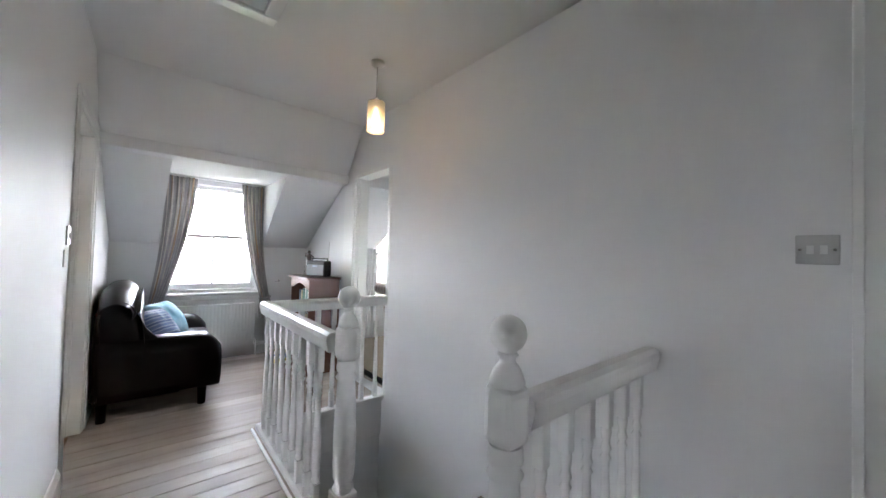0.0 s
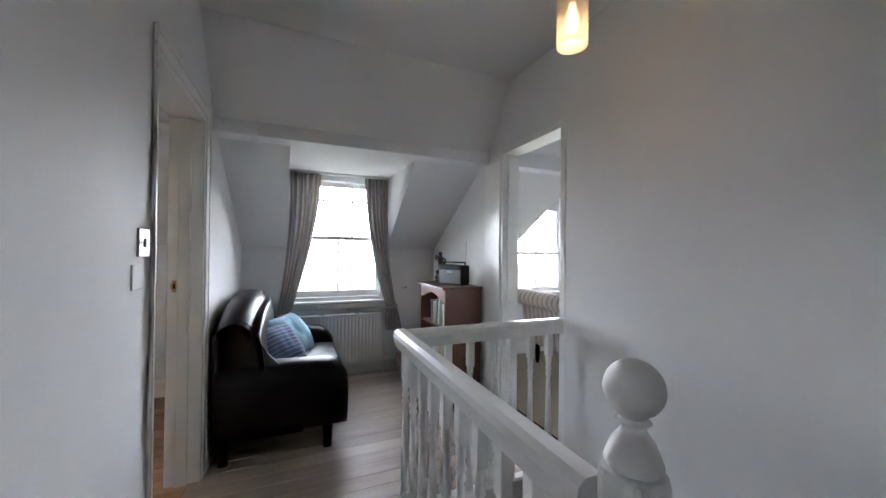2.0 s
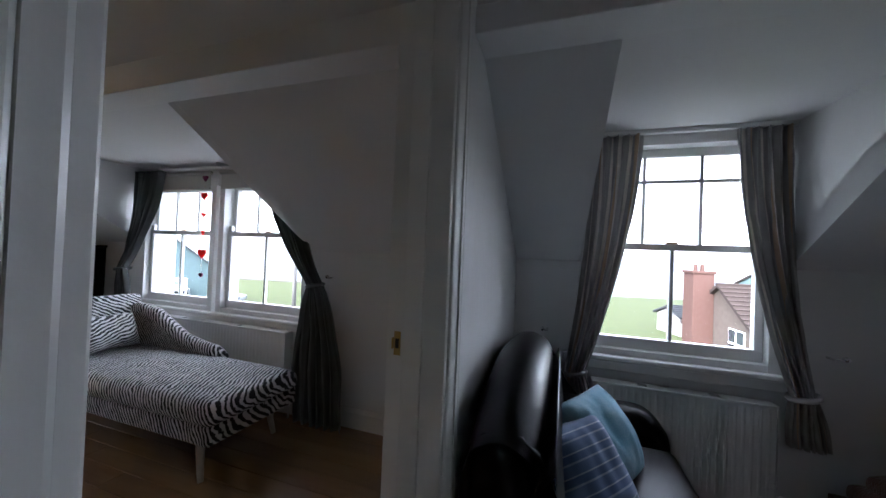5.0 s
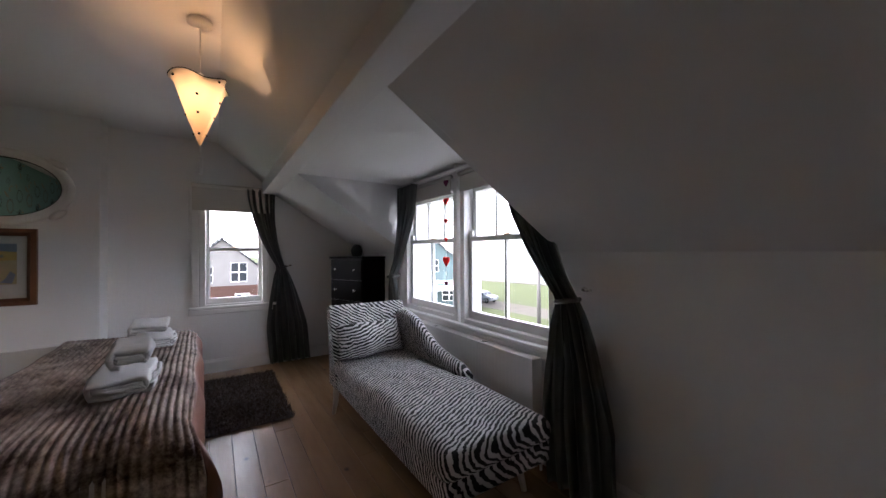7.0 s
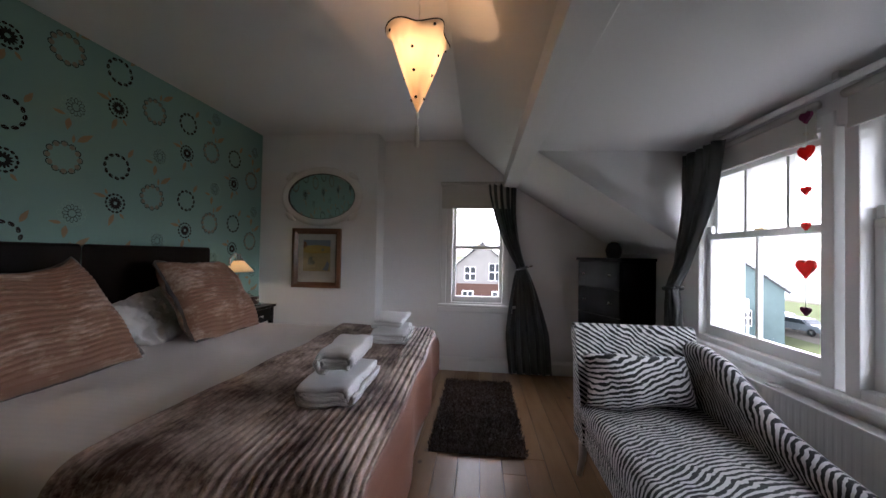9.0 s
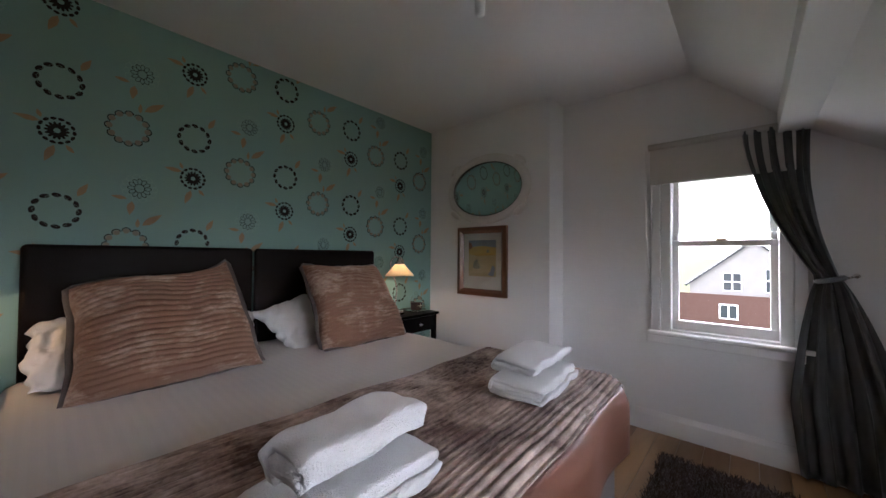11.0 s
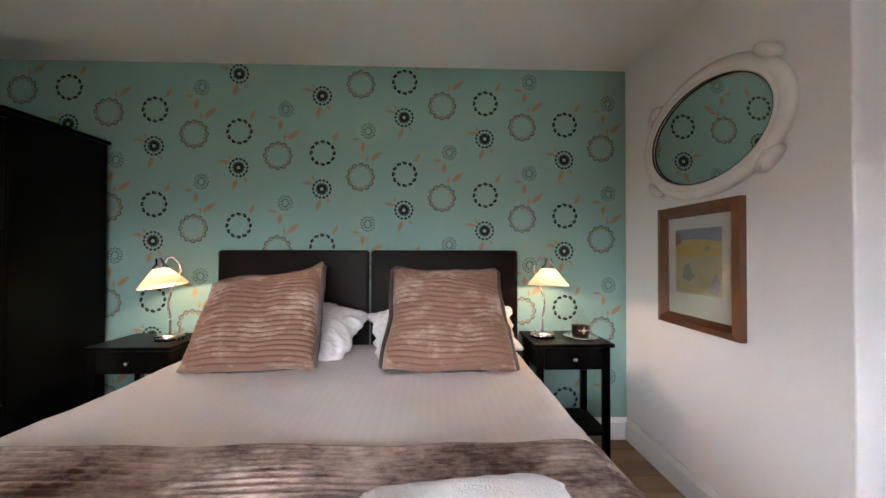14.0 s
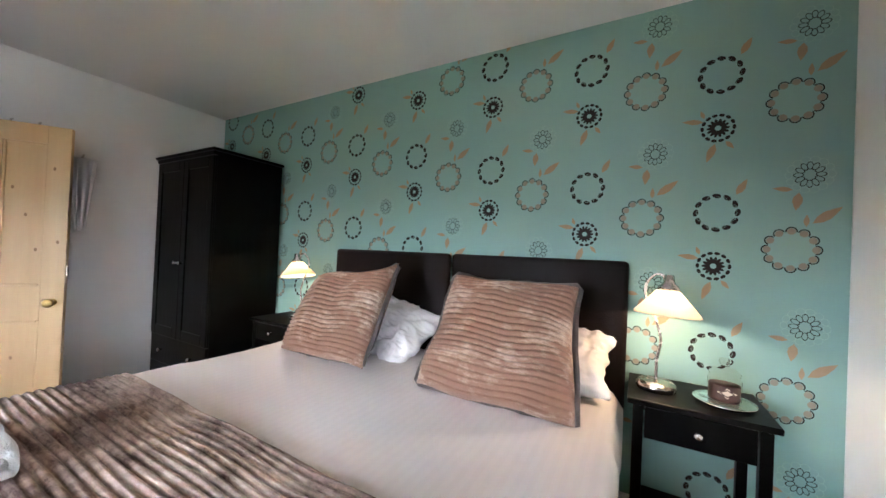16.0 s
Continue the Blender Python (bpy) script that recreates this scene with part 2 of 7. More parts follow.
def wall(name, axis, at, thick, a, b, z0, z1, holes=(), material=None, label="", parent=None):
    """An upright wall across axis ('x': its face lies at x=at) from a to b, with holes (a0, a1, z0, z1) right through it."""
    bm = None
    us = sorted({a, b, *[h[0] for h in holes], *[h[1] for h in holes]})
    for u0, u1 in zip(us, us[1:]):
        cut = sorted((h[2], h[3]) for h in holes if h[0] <= u0 + 1e-6 and h[1] >= u1 - 1e-6)
        z = z0
        for c0, c1 in [*cut, (z1, z1)]:
            if c0 > z + 1e-4:
                lo, hi = min(at, at + thick), max(at, at + thick)
                bm = box(lo, hi, u0, u1, z, c0, bm=bm) if axis == "x" else box(u0, u1, lo, hi, z, c0, bm=bm)
            z = max(z, c1)
    bmesh.ops.remove_doubles(bm, verts=bm.verts[:], dist=1e-4)
    inner = [f for f in bm.faces if any(g is not f and (g.calc_center_median() - f.calc_center_median()).length < 1e-4 for g in {h for v in f.verts for h in v.link_faces})]
    bmesh.ops.delete(bm, geom=inner, context="FACES_ONLY")
    return tagged(part(name, bm, material or PAINT, parent), label, "wall", kind="structure")

# ---- the large structure ----
CEIL, KNEE_Y, KNEE_Z = 2.43, 4.56, 1.25
W_X, BREAST_X, PAPER_Y, BED_E = -4.95, -4.69, 0.84, -0.455
LAND_W, LAND_E, LAND_S = -0.305, 1.53, -1.6
tagged(part("floor", box(W_X - 0.3, 0.62, -1.8, 4.9, -0.2, -0.022), LANDINGBOARD), "dark sub-floor under the boards", "floor", kind="structure")
tagged(part("floor_alcove", box(0.62, 5.3, 2.60, 4.9, -0.2, -0.022), LANDINGBOARD), "sub-floor of the alcove and far room", "floor", kind="structure")
tagged(part("floor_landing_south", box(0.62, 1.75, -1.8, 0.50, -0.2, -0.022), LANDINGBOARD), "sub-floor of the landing behind the stair", "floor", kind="structure")

# bedroom walls
wall("wall_paper", "y", PAPER_Y, -0.2, W_X - 0.3, BED_E + 0.2, -0.02, 2.7, label="papered wall behind the bed")
wall("wall_west", "x", W_X, -0.3, PAPER_Y, 4.9, -0.02, 2.7, [(2.80, 3.41, 0.69, 1.78)], label="white painted wall with a small sash window")
tagged(part("chimney_breast", box(W_X, BREAST_X, PAPER_Y, 2.09, -0.02, 2.6, 0.006), PAINT), "white painted chimney breast", "wall", kind="structure")
wall("wall_between", "x", BED_E, LAND_W - BED_E, -1.8, 4.9, -0.02, 2.7, [(2.50, 3.20, -0.02, 1.92)], label="white wall between bedroom and landing with a doorway", material=SATIN)
wall("wall_north", "y", KNEE_Y, 0.3, W_X - 0.3, 5.3, -0.02, 2.3, [(-3.74, -1.85, 0.70, 1.76), (0.065, 0.995, 0.735, 1.92), (2.49, 4.20, 0.72, 1.86)], label="white knee wall with dormer windows")
# landing walls
wall("wall_stair", "x", LAND_E, 0.13, -1.6, 4.56, -2.9, 2.7, [(2.555, 3.18, -0.02, 1.955), (-0.80, -0.06, -0.02, 1.97)], material=SATIN, label="tall white stairwell wall with a doorway")
wall("wall_south", "y", LAND_S, -0.2, LAND_W, 4.3, -0.02, 2.7, label="white landing wall")
wall("wall_well_west", "x", 0.62, -0.1, 0.4, 2.66, -2.9, -0.21, label="white stairwell wall under the landing")
wall("wall_well_north", "y", 2.60, 0.1, 0.62, LAND_E, -2.9, -0.21, label="white stairwell wall under the alcove")
wall("wall_well_south", "y", 0.50, -0.1, 0.62, LAND_E, -2.9, -0.21, label="white stairwell wall under the landing")
tagged(part("floor_below", box(0.4, 1.8, 0.3, 2.8, -3.0, -2.9), LANDINGBOARD), "floor at the foot of the stair", "floor", kind="structure")
# side room behind the stair
wall("wall_side_north", "y", 1.39, -0.12, 1.66, 4.3, -0.02, 2.7, label="white wall of the side room")
# Unseen opening, added so that daylight reaches the landing through the side doorway.
wall("wall_side_east", "x", 4.1, 0.2, -1.6, 1.4, -0.02, 2.7, [(-0.7, 0.1, 0.9, 1.9)], label="white wall of the side room with an unseen opening added for daylight")
tagged(part("floor_side", box(1.66, 4.3, -1.8, 1.4, -0.2, -0.022), LANDINGBOARD), "sub-floor of the side room", "floor", kind="structure")
tagged(part("ceiling_side", box(1.66, 4.3, -1.8, 1.4, CEIL, CEIL + 0.1), CEILING), "white ceiling of the side room", "ceiling", kind="structure")
# far room
wall("wall_far_east", "x", 5.1, 0.2, 1.4, 4.9, -0.02, 2.7, label="white wall of the far room")
wall("wall_far_south", "y", 1.6, -0.198, 1.66, 5.3, -0.02, 2.7, label="white wall of the far room")
tagged(part("floor_far_south", box(1.66, 5.3, 1.4, 2.6, -0.2, -0.022), LANDINGBOARD), "sub-floor of the far room", "floor", kind="structure")


def hexa(bottom, top, bm):
    """A solid between two four-cornered faces."""
    own = bmesh.new()
    lo, hi = [own.verts.new(p) for p in bottom], [own.verts.new(p) for p in top]
    own.faces.new(lo), own.faces.new(hi)
    for k in range(4):
        own.faces.new((lo[k], lo[(k + 1) % 4], hi[(k + 1) % 4], hi[k]))
    bmesh.ops.recalc_face_normals(own, faces=own.faces[:])
    return join(bm, own)


def roof(name, x0, x1, y0, front, back, dz, dz_back, ridge, rise, label):
    """A flat ceiling that breaks into a short steep slope, a beam, and the raking roof with a splayed dormer; front and back are its sides at the beam and at the window."""
    t = 0.12
    yb, zb = 3.40, dz + rise                  # foot of the steep slope, at the beam
    bm = box(x0, x1, y0, ridge, CEIL, CEIL + t)
    prism([(ridge, CEIL), (yb, zb), (yb + 0.1, zb + 0.1), (ridge, CEIL + t)], "x", x0, x1, bm)
    ys, ye = 3.50, KNEE_Y + 0.02
    slope = (dz - KNEE_Z) / (KNEE_Y - ys)
    zf, ze = dz, KNEE_Z - 0.02 * slope
    (a0, a1), (b0, b1) = front, back
    for p, q, r_, u in ((x0, a0, b0, x0), (a1, x1, x1, b1)):
        low = [(p, ys, zf), (q, ys, zf), (r_, ye, ze), (u, ye, ze)]
        hexa(low, [(x, y, z + 0.14) for x, y, z in low], bm)
    low = [(a0 - 0.05, ys, dz), (a1 + 0.05, ys, dz), (b1 + 0.05, ye + 0.1, dz_back), (b0 - 0.05, ye + 0.1, dz_back)]
    hexa(low, [(x, y, z + 0.1) for x, y, z in low], bm)
    for f, b, d in ((a0, b0, -0.05), (a1, b1, 0.05)):
        near = [(f, ys, dz - 0.001), (b, ye, ze), (b, ye, dz_back + 0.02), (f, ys, dz + 0.02)]
        hexa(near, [(x + d, y, z) for x, y, z in near], bm)
    tagged(part(name, bm, CEILING), label, "ceiling", kind="structure")


roof("ceiling_bedroom", W_X, BED_E, PAPER_Y, (-3.645, -1.822), (-3.745, -1.835), 1.92, 1.935, 2.95, 0.10, "white sloping attic ceiling with a wide dormer")
roof("ceiling_landing", LAND_W, LAND_E, LAND_S, (0.105, 0.965), (0.055, 1.015), 1.91, 1.975, 3.07, 0.07, "white sloping landing ceiling with a dormer")
roof("ceiling_far", 1.66, 5.1, 1.6, (2.55, 4.25), (2.50, 4.25), 1.92, 1.95, 3.07, 0.10, "white sloping ceiling of the far room")
for nm, a, b, z, h, m_ in (("beam", W_X, BED_E, 1.918, 0.125, PAINT), ("beam_landing", LAND_W, LAND_E, 1.908, 0.085, SATIN), ("beam_far", 1.66, 5.1, 1.918, 0.125, SATIN)):
    tagged(part(nm, box(a, b, 3.365, 3.505, z, z + h, 0.004), m_), "white painted roof beam along the slope", "beam", kind="structure")


# ---- trim: skirting, architraves, sills ----
def trim(name, bm, label, material=None):
    return tagged(part(name, bm, material or GLOSS), label, "trim", kind="structure")


def skirting(axis, at, side, a, b, h=0.14, name="baseboard"):
    """A skirting board against a wall across axis, on the side given, from a to b."""
    t = 0.018 * side
    pts = [(at, 0.0), (at + t, 0.0), (at + t, h - 0.03), (at + t * 0.55, h - 0.012), (at + t * 0.35, h), (at, h)]
    bm = prism(pts, "x", a, b) if axis == "y" else None
    if axis == "x":
        bm = prism(pts, "y", a, b)
    return trim(name, bm, "white gloss painted skirting board")


skirting("y", PAPER_Y + 0.001, 1, BREAST_X, BED_E)
skirting("x", BREAST_X, 1, PAPER_Y + 0.02, 2.09)
skirting("y", 2.09, 1, W_X, BREAST_X + 0.018)
skirting("x", W_X, 1, 2.11, KNEE_Y)
skirting("y", KNEE_Y, -1, W_X + 0.02, BED_E)
skirting("x", BED_E, -1, PAPER_Y + 0.02, 2.43)
skirting("x", BED_E, -1, 3.275, KNEE_Y - 0.02)
skirting("x", LAND_W, 1, LAND_S, 2.43)
skirting("x", LAND_W, 1, 3.275, KNEE_Y)
skirting("y", KNEE_Y, -1, LAND_W + 0.02, LAND_E)
skirting("x", LAND_E, -1, 3.42, KNEE_Y - 0.02)
skirting("y", KNEE_Y, -1, 1.66, 5.1)


def door_lining(name, face_a, face_b, y0, y1, top, proud_a=0.024, proud_b=0.024, slim=0.075, label="white painted door frame"):
    """Lining and architraves of a doorway through a wall across x between face_a and face_b."""
    frame_ob = thing(name, label, "door frame", kind="structure")
    for n, bm in (("jamb", box(face_a - 0.004, face_b + 0.004, y0 - 0.03, y0 + 0.012, 0, top, 0.003)),
                  ("jamb", box(face_a - 0.004, face_b + 0.004, y1 - 0.012, y1 + 0.03, 0, top, 0.003)),
                  ("head", box(face_a - 0.004, face_b + 0.004, y0 + 0.0125, y1 - 0.0125, top - 0.02, top + 0.02, 0.003))):
        part(n, bm, GLOSS, frame_ob)
    mid = (face_a + face_b) / 2
    for y, s in ((y0 + 0.0125, 1), (y1 - 0.0125, -1)):
        part("stop", box(mid - 0.03, mid + 0.02, min(y, y + s * 0.012), max(y, y + s * 0.012), 0, top - 0.02, 0.002), GLOSS, frame_ob)
    for face, side, on in ((face_a, -1, proud_a), (face_b, 1, proud_b)):
        if not on:
            continue
        a, b = sorted((face + side * 0.0005, face + side * on))
        c, d = sorted((face + side * (on + 0.0005), face + side * on * 1.4))
        for u0, u1, v0, v1 in ((y0 - slim, y0 - 0.004, 0, top + 0.005), (y1 + 0.004, y1 + 0.075, 0, top + 0.005), (y0 - slim, y1 + 0.075, top + 0.0055, top + 0.075)):
            part("architrave", box(a, b, u0, u1, v0, v1, 0.006), GLOSS, frame_ob)
        for u0, u1, v0, v1 in ((y0 - slim, y0 - slim * 0.7, 0, top + 0.052), (y1 + 0.052, y1 + 0.075, 0, top + 0.052), (y0 - slim, y1 + 0.075, top + 0.0525, top + 0.075)):
            part("bead", box(c, d, u0, u1, v0, v1, 0.004), GLOSS, frame_ob)
    return frame_ob


door_lining("door_1", BED_E, LAND_W, 2.50, 3.20, 1.92, 0.010, 0.012, 0.040)
door_lining("door_2", LAND_E, LAND_E + 0.13, 2.555, 3.18, 1.955, 0, 0)
trim("corner_board", box(LAND_E - 0.014, LAND_E - 0.0005, 3.193, 3.415, 0.001, 1.897, 0.004), "white gloss painted board beside the far room doorway")
door_lining("door_3", LAND_E, LAND_E + 0.13, -0.80, -0.06, 1.97, 0.024, 0)
keep = thing("strike_plate", "small brass strike plate let into the door jamb", "latch", pose(-0.428, 3.1875, 1.03))
part("plate", box(-0.009, 0.009, -0.002, 0.0, -0.030, 0.030, 0.0008), BRASS, keep)
# No hole is cut: a dark block paints the shade inside it.
part("latch_hole", box(-0.005, 0.005, -0.0028, -0.0021, -0.012, 0.012), mat("latch_shadow", (0.02, 0.015, 0.01), 0.8), keep)
part("lip", box(-0.014, -0.0092, -0.006, 0.0, -0.014, 0.014, 0.001), BRASS, keep)


def sash_window(name, m, w, z0, z1, meet, upper_bars=(), upper_cross=(), lower_bars=(), label="", lug=True):
    """A sliding sash window in its own plane: x along the wall, -y into the room, 0 at the wall's inner face; w is the clear width."""
    win = thing(name, label, "window", m, kind="structure")
    h = w / 2
    for x0, x1 in ((-h - 0.055, -h), (h, h + 0.055)):
        part("frame_post", box(x0, x1, -0.012, 0.16, z0 - 0.04, z1 + 0.05, 0.004), GLOSS, win)
    part("frame_head", box(-h, h, -0.010, 0.16, z1, z1 + 0.05, 0.003), GLOSS, win)
    part("frame_foot", box(-h, h, -0.010, 0.16, z0 - 0.04, z0, 0.003), GLOSS, win)

    def sash(nm, a, b, y, foot, head, bars, cross):
        ob = part(nm, box(-h + 0.001, h - 0.001, y, y + 0.035, a, a + foot, 0.003), GLOSS, win)
        part("rail", box(-h + 0.001, h - 0.001, y - 0.001, y + 0.034, b - head, b, 0.003), GLOSS, ob)
        for x0, x1 in ((-h + 0.002, -h + 0.038), (h - 0.038, h - 0.002)):
            part("stile", box(x0, x1, y + 0.001, y + 0.033, a + 0.002, b - 0.002, 0.003), GLOSS, ob)
        for f in bars:
            x = -h + w * f
            part("glazing_bar", box(x - 0.009, x + 0.009, y + 0.004, y + 0.030, a + foot, b - head), GLOSS, ob)
        for f in cross:
            z = a + (b - a) * f
            part("glazing_bar", box(-h + 0.038, h - 0.038, y + 0.005, y + 0.029, z - 0.009, z + 0.009), GLOSS, ob)
        pane = part("pane", box(-h + 0.03, h - 0.03, y + 0.015, y + 0.018, a + 0.01, b - 0.01), PANE, ob)
        pane.visible_shadow = False
        return ob

    sash("lower_sash", z0, meet + 0.018, 0.035, 0.062, 0.035, lower_bars, ())
    up = sash("upper_sash", meet - 0.018, z1, 0.075, 0.035, 0.045, upper_bars, upper_cross)
    if lug:
        part("catch", box(-0.03, 0.03, 0.045, 0.070, meet + 0.019, meet + 0.03, 0.004), BRASS, up)
        for x in (-h + 0.02, h - 0.02):
            part("sash_horn", box(x - 0.016, x + 0.016, 0.037, 0.068, meet + 0.019, meet + 0.07, 0.008), GLOSS, up)
    return win


def north(x, y=None):
    return pose(x, KNEE_Y if y is None else y, 0)


sash_window("window_1", north(-3.285), 0.815, 0.735, 1.775, 1.355, (0.33, 0.67), (), (0.5,), "white two-light sash window of the dormer")
sash_window("window_2", north(-2.315), 0.82, 0.735, 1.775, 1.355, (0.33, 0.67), (), (0.5,), "white two-light sash window of the dormer")
sash_window("window_3", north(0.53), 0.82, 0.77, 1.90, 1.345, (0.33, 0.67), (0.68,), (0.5,), "white sash window of the landing alcove")
sash_window("window_4", north(2.92), 0.77, 0.735, 1.84, 1.215, (0.33, 0.67), (0.7,), (0.5,), "white sash window of the far room")
sash_window("window_5", north(3.77), 0.77, 0.735, 1.84, 1.31, (0.33, 0.67), (0.7,), (0.5,), "white sash window of the far room")
sash_window("window_6", pose(W_X, 3.105, 0, 0, 0, 90), 0.53, 0.715, 1.76, 1.295, (), (), (), "small white sash window in the end wall")


def casing(name, m, x0, x1, sill, top, label, boards_too=True):
    """Flat casing boards round an opening and the window board under it; x along the wall, -y into the room."""
    ob = thing(name, label, "trim", m, kind="structure")
    for a, b in ((x0 - 0.055, x0), (x1, x1 + 0.055)) if boards_too else ():
        part("casing_board", box(a, b, -0.022, -0.0005, sill, top, 0.004), GLOSS, ob)
    part("window_board", box(x0 - 0.08, x1 + 0.08, -0.055, -0.0005, sill - 0.03, sill - 0.001, 0.008), GLOSS, ob)
    part("apron", box(x0 - 0.085, x1 + 0.085, -0.028, -0.0005, sill - 0.085, sill - 0.031, 0.006), GLOSS, ob)
    return ob


casing("window_trim", north(0), -3.75, -1.845, 0.70, 1.76, "white painted dormer window board", False)
part("mullion_post", box(-2.876, -2.727, KNEE_Y - 0.02, KNEE_Y + 0.16, 0.702, 1.80, 0.005), GLOSS, bpy.data.objects["window_trim"])
casing("window_trim_alcove", north(0), 0.06, 1.0, 0.735, 1.90, "white painted window board", False)
casing("window_trim_far", north(0), 2.48, 4.21, 0.71, 1.88, "white painted window board and casing")
part("mullion_post", box(3.305, 3.385, KNEE_Y - 0.02, KNEE_Y + 0.16, 0.712, 1.90, 0.005), GLOSS, bpy.data.objects["window_trim_far"])
casing("window_trim_end", pose(W_X, 0, 0, 0, 0, 90), 2.78, 3.43, 0.70, 1.83, "white painted window board and casing")

# ---- stair and balustrade ----
def newel(x, y, foot=-0.3):
    """A turned newel post with square blocks and a ball."""
    ob = thing("newel_post", "white gloss painted turned newel post with a ball finial", "newel post", pose(x, y, 0), "newel posts of the stair")
    part("lower_block", box(-0.045, 0.045, -0.045, 0.045, foot, 0.20, 0.006), GLOSS, ob)
    part("shaft", lathe([(0.030, 0.19), (0.044, 0.215), (0.034, 0.235), (0.042, 0.26), (0.046, 0.32), (0.046, 0.44), (0.041, 0.58), (0.036, 0.66), (0.045, 0.675), (0.034, 0.69), (0.044, 0.71), (0.040, 0.745)], 20), GLOSS, ob, smooth=True)
    part("upper_block", box(-0.045, 0.045, -0.045, 0.045, 0.742, 0.892, 0.026, seg=3), GLOSS, ob)
    part("cap_turning", lathe([(0.040, 0.885), (0.044, 0.893), (0.041, 0.905), (0.033, 0.925), (0.020, 0.942), (0.019, 0.952), (0.027, 0.958), (0.020, 0.966)], 20), GLOSS, ob, smooth=True)
    prof = [(0.018, 0.960)] + [(0.046 * math.sin(math.pi * k / 12), 1.009 - 0.046 * math.cos(math.pi * k / 12)) for k in range(2, 13)]
    part("ball", lathe(prof, 24), GLOSS, ob, smooth=True)
    return ob


newel(0.655, 1.395)
newel(0.674, 0.550)


def handrail(name, ax, a, b, at, label):
    ob = thing(name, label, "handrail", kind="", group="balustrade rails")
    prof = [(-0.024, 0.775), (0.024, 0.775), (0.03, 0.80), (0.036, 0.825), (0.033, 0.845), (0.018, 0.857), (-0.018, 0.857), (-0.033, 0.845), (-0.036, 0.825), (-0.03, 0.80)]
    pts = [(at + p[0], p[1]) for p in prof]
    part("rail", prism(pts, ax, a, b), GLOSS, ob)
    base = [(at - 0.03, 0.003), (at + 0.03, 0.003), (at + 0.03, 0.03), (at + 0.02, 0.038), (at - 0.02, 0.038), (at - 0.03, 0.03)]
    part("base_rail", prism(base, ax, a, b), GLOSS, ob)
    return ob


RAIL_W = handrail("handrail", "y", 1.433, 2.60, 0.612, "white gloss painted moulded handrail along the landing")
RAIL_N = handrail("handrail", "x", 0.638, LAND_E, 2.565, "white gloss painted moulded handrail across the stairwell")
RAIL_S = handrail("handrail", "x", 0.72, LAND_E, 0.535, "white gloss painted moulded handrail behind the stairwell")


def spindle(x, y):
    """A turned baluster with square ends."""
    ob = thing("baluster", "white gloss painted turned baluster", "baluster", pose(x, y, 0), "balusters of the stair")
    part("foot_block", box(-0.017, 0.017, -0.017, 0.017, 0.036, 0.15, 0.003), GLOSS, ob)
    part("turning", lathe([(0.012, 0.148), (0.019, 0.165), (0.013, 0.18), (0.018, 0.20), (0.018, 0.26), (0.013, 0.46), (0.011, 0.54), (0.017, 0.552), (0.011, 0.565), (0.017, 0.58), (0.012, 0.60), (0.017, 0.635), (0.015, 0.652)], 12), GLOSS, ob, smooth=True)
    part("head_block", box(-0.017, 0.017, -0.017, 0.017, 0.65, 0.78, 0.003), GLOSS, ob)
    return ob


first = spindle(0.612, 1.59)
for k in range(1, 9):
    copy_thing(first, pose(0.612, 1.59 + k * 0.115, 0))
for k in range(7):
    copy_thing(first, pose(0.72 + k * 0.122, 2.565, 0))
for k in range(6):
    copy_thing(first, pose(0.80 + k * 0.122, 0.535, 0))

trim("string_west", box(0.612, 0.634, 1.40, 2.60, -0.30, 0.002, 0.004), "white painted string board of the landing edge")
trim("string_north", box(0.636, LAND_E, 2.578, 2.599, -0.30, 0.002, 0.004), "white painted string board of the landing edge")
trim("string_south", box(0.62, LAND_E, 0.501, 0.52, -0.30, 0.002, 0.004), "white painted string board of the landing edge")
trim("edge_bead", box(0.552, 0.566, 1.51, 2.60, 0.0005, 0.016, 0.004), "white painted bead along the balustrade foot")
stair = thing("stair", "white painted wooden steps going down the well", "stairs", kind="structure")
for k in range(3):
    part("tread", box(0.64 + 0.22 * k, LAND_E - 0.002, 0.60, 1.42, -0.19 * (k + 1) - 0.03, -0.19 * (k + 1), 0.006), LANDINGBOARD, stair)
    part("riser", box(0.636 + 0.22 * k, 0.652 + 0.22 * k, 0.60, 1.42, -0.19 * (k + 1) + 0.001, -0.19 * k - 0.031 if k else -0.023), GLOSS, stair)
for k in range(6):
    part("tread", box(0.64, LAND_E - 0.002, 1.43 + 0.19 * k, 1.66 + 0.19 * k, -0.76 - 0.19 * k - 0.03, -0.76 - 0.19 * k, 0.006), LANDINGBOARD, stair)

# ---- landing fittings ----
CHROME = mat("chrome", (0.75, 0.75, 0.76), 0.12, metal=1.0, rvary=0.03, scale=20)
WHITEPLASTIC = mat("white_plastic", (0.72, 0.72, 0.71), 0.35, vary=0.05, scale=20)
NICKEL = mat("brushed_nickel", (0.42, 0.42, 0.42), 0.42, metal=0.8, vary=0.15, scale=20)
switch = thing("light_switch", "brushed chrome light switch with a white rocker", "light switch", pose(LAND_W, 2.402, 1.242))
part("plate", box(0.0005, 0.008, -0.043, 0.043, -0.045, 0.045, 0.002), NICKEL, switch)
part("rocker", box(0.0085, 0.014, -0.010, 0.010, -0.014, 0.014, 0.002), WHITEPLASTIC, switch)
for y in (-0.032, 0.032):
    part("screw", lathe([(0.004, 0), (0.004, 0.001), (0, 0.0015)], 10, m=pose(0.008, y, 0, 0, 90, 0)), STEEL, switch)
blank = thing("blank_plate", "white painted blank plate below the light switch", "wall plate", pose(LAND_W, 2.36, 1.135))
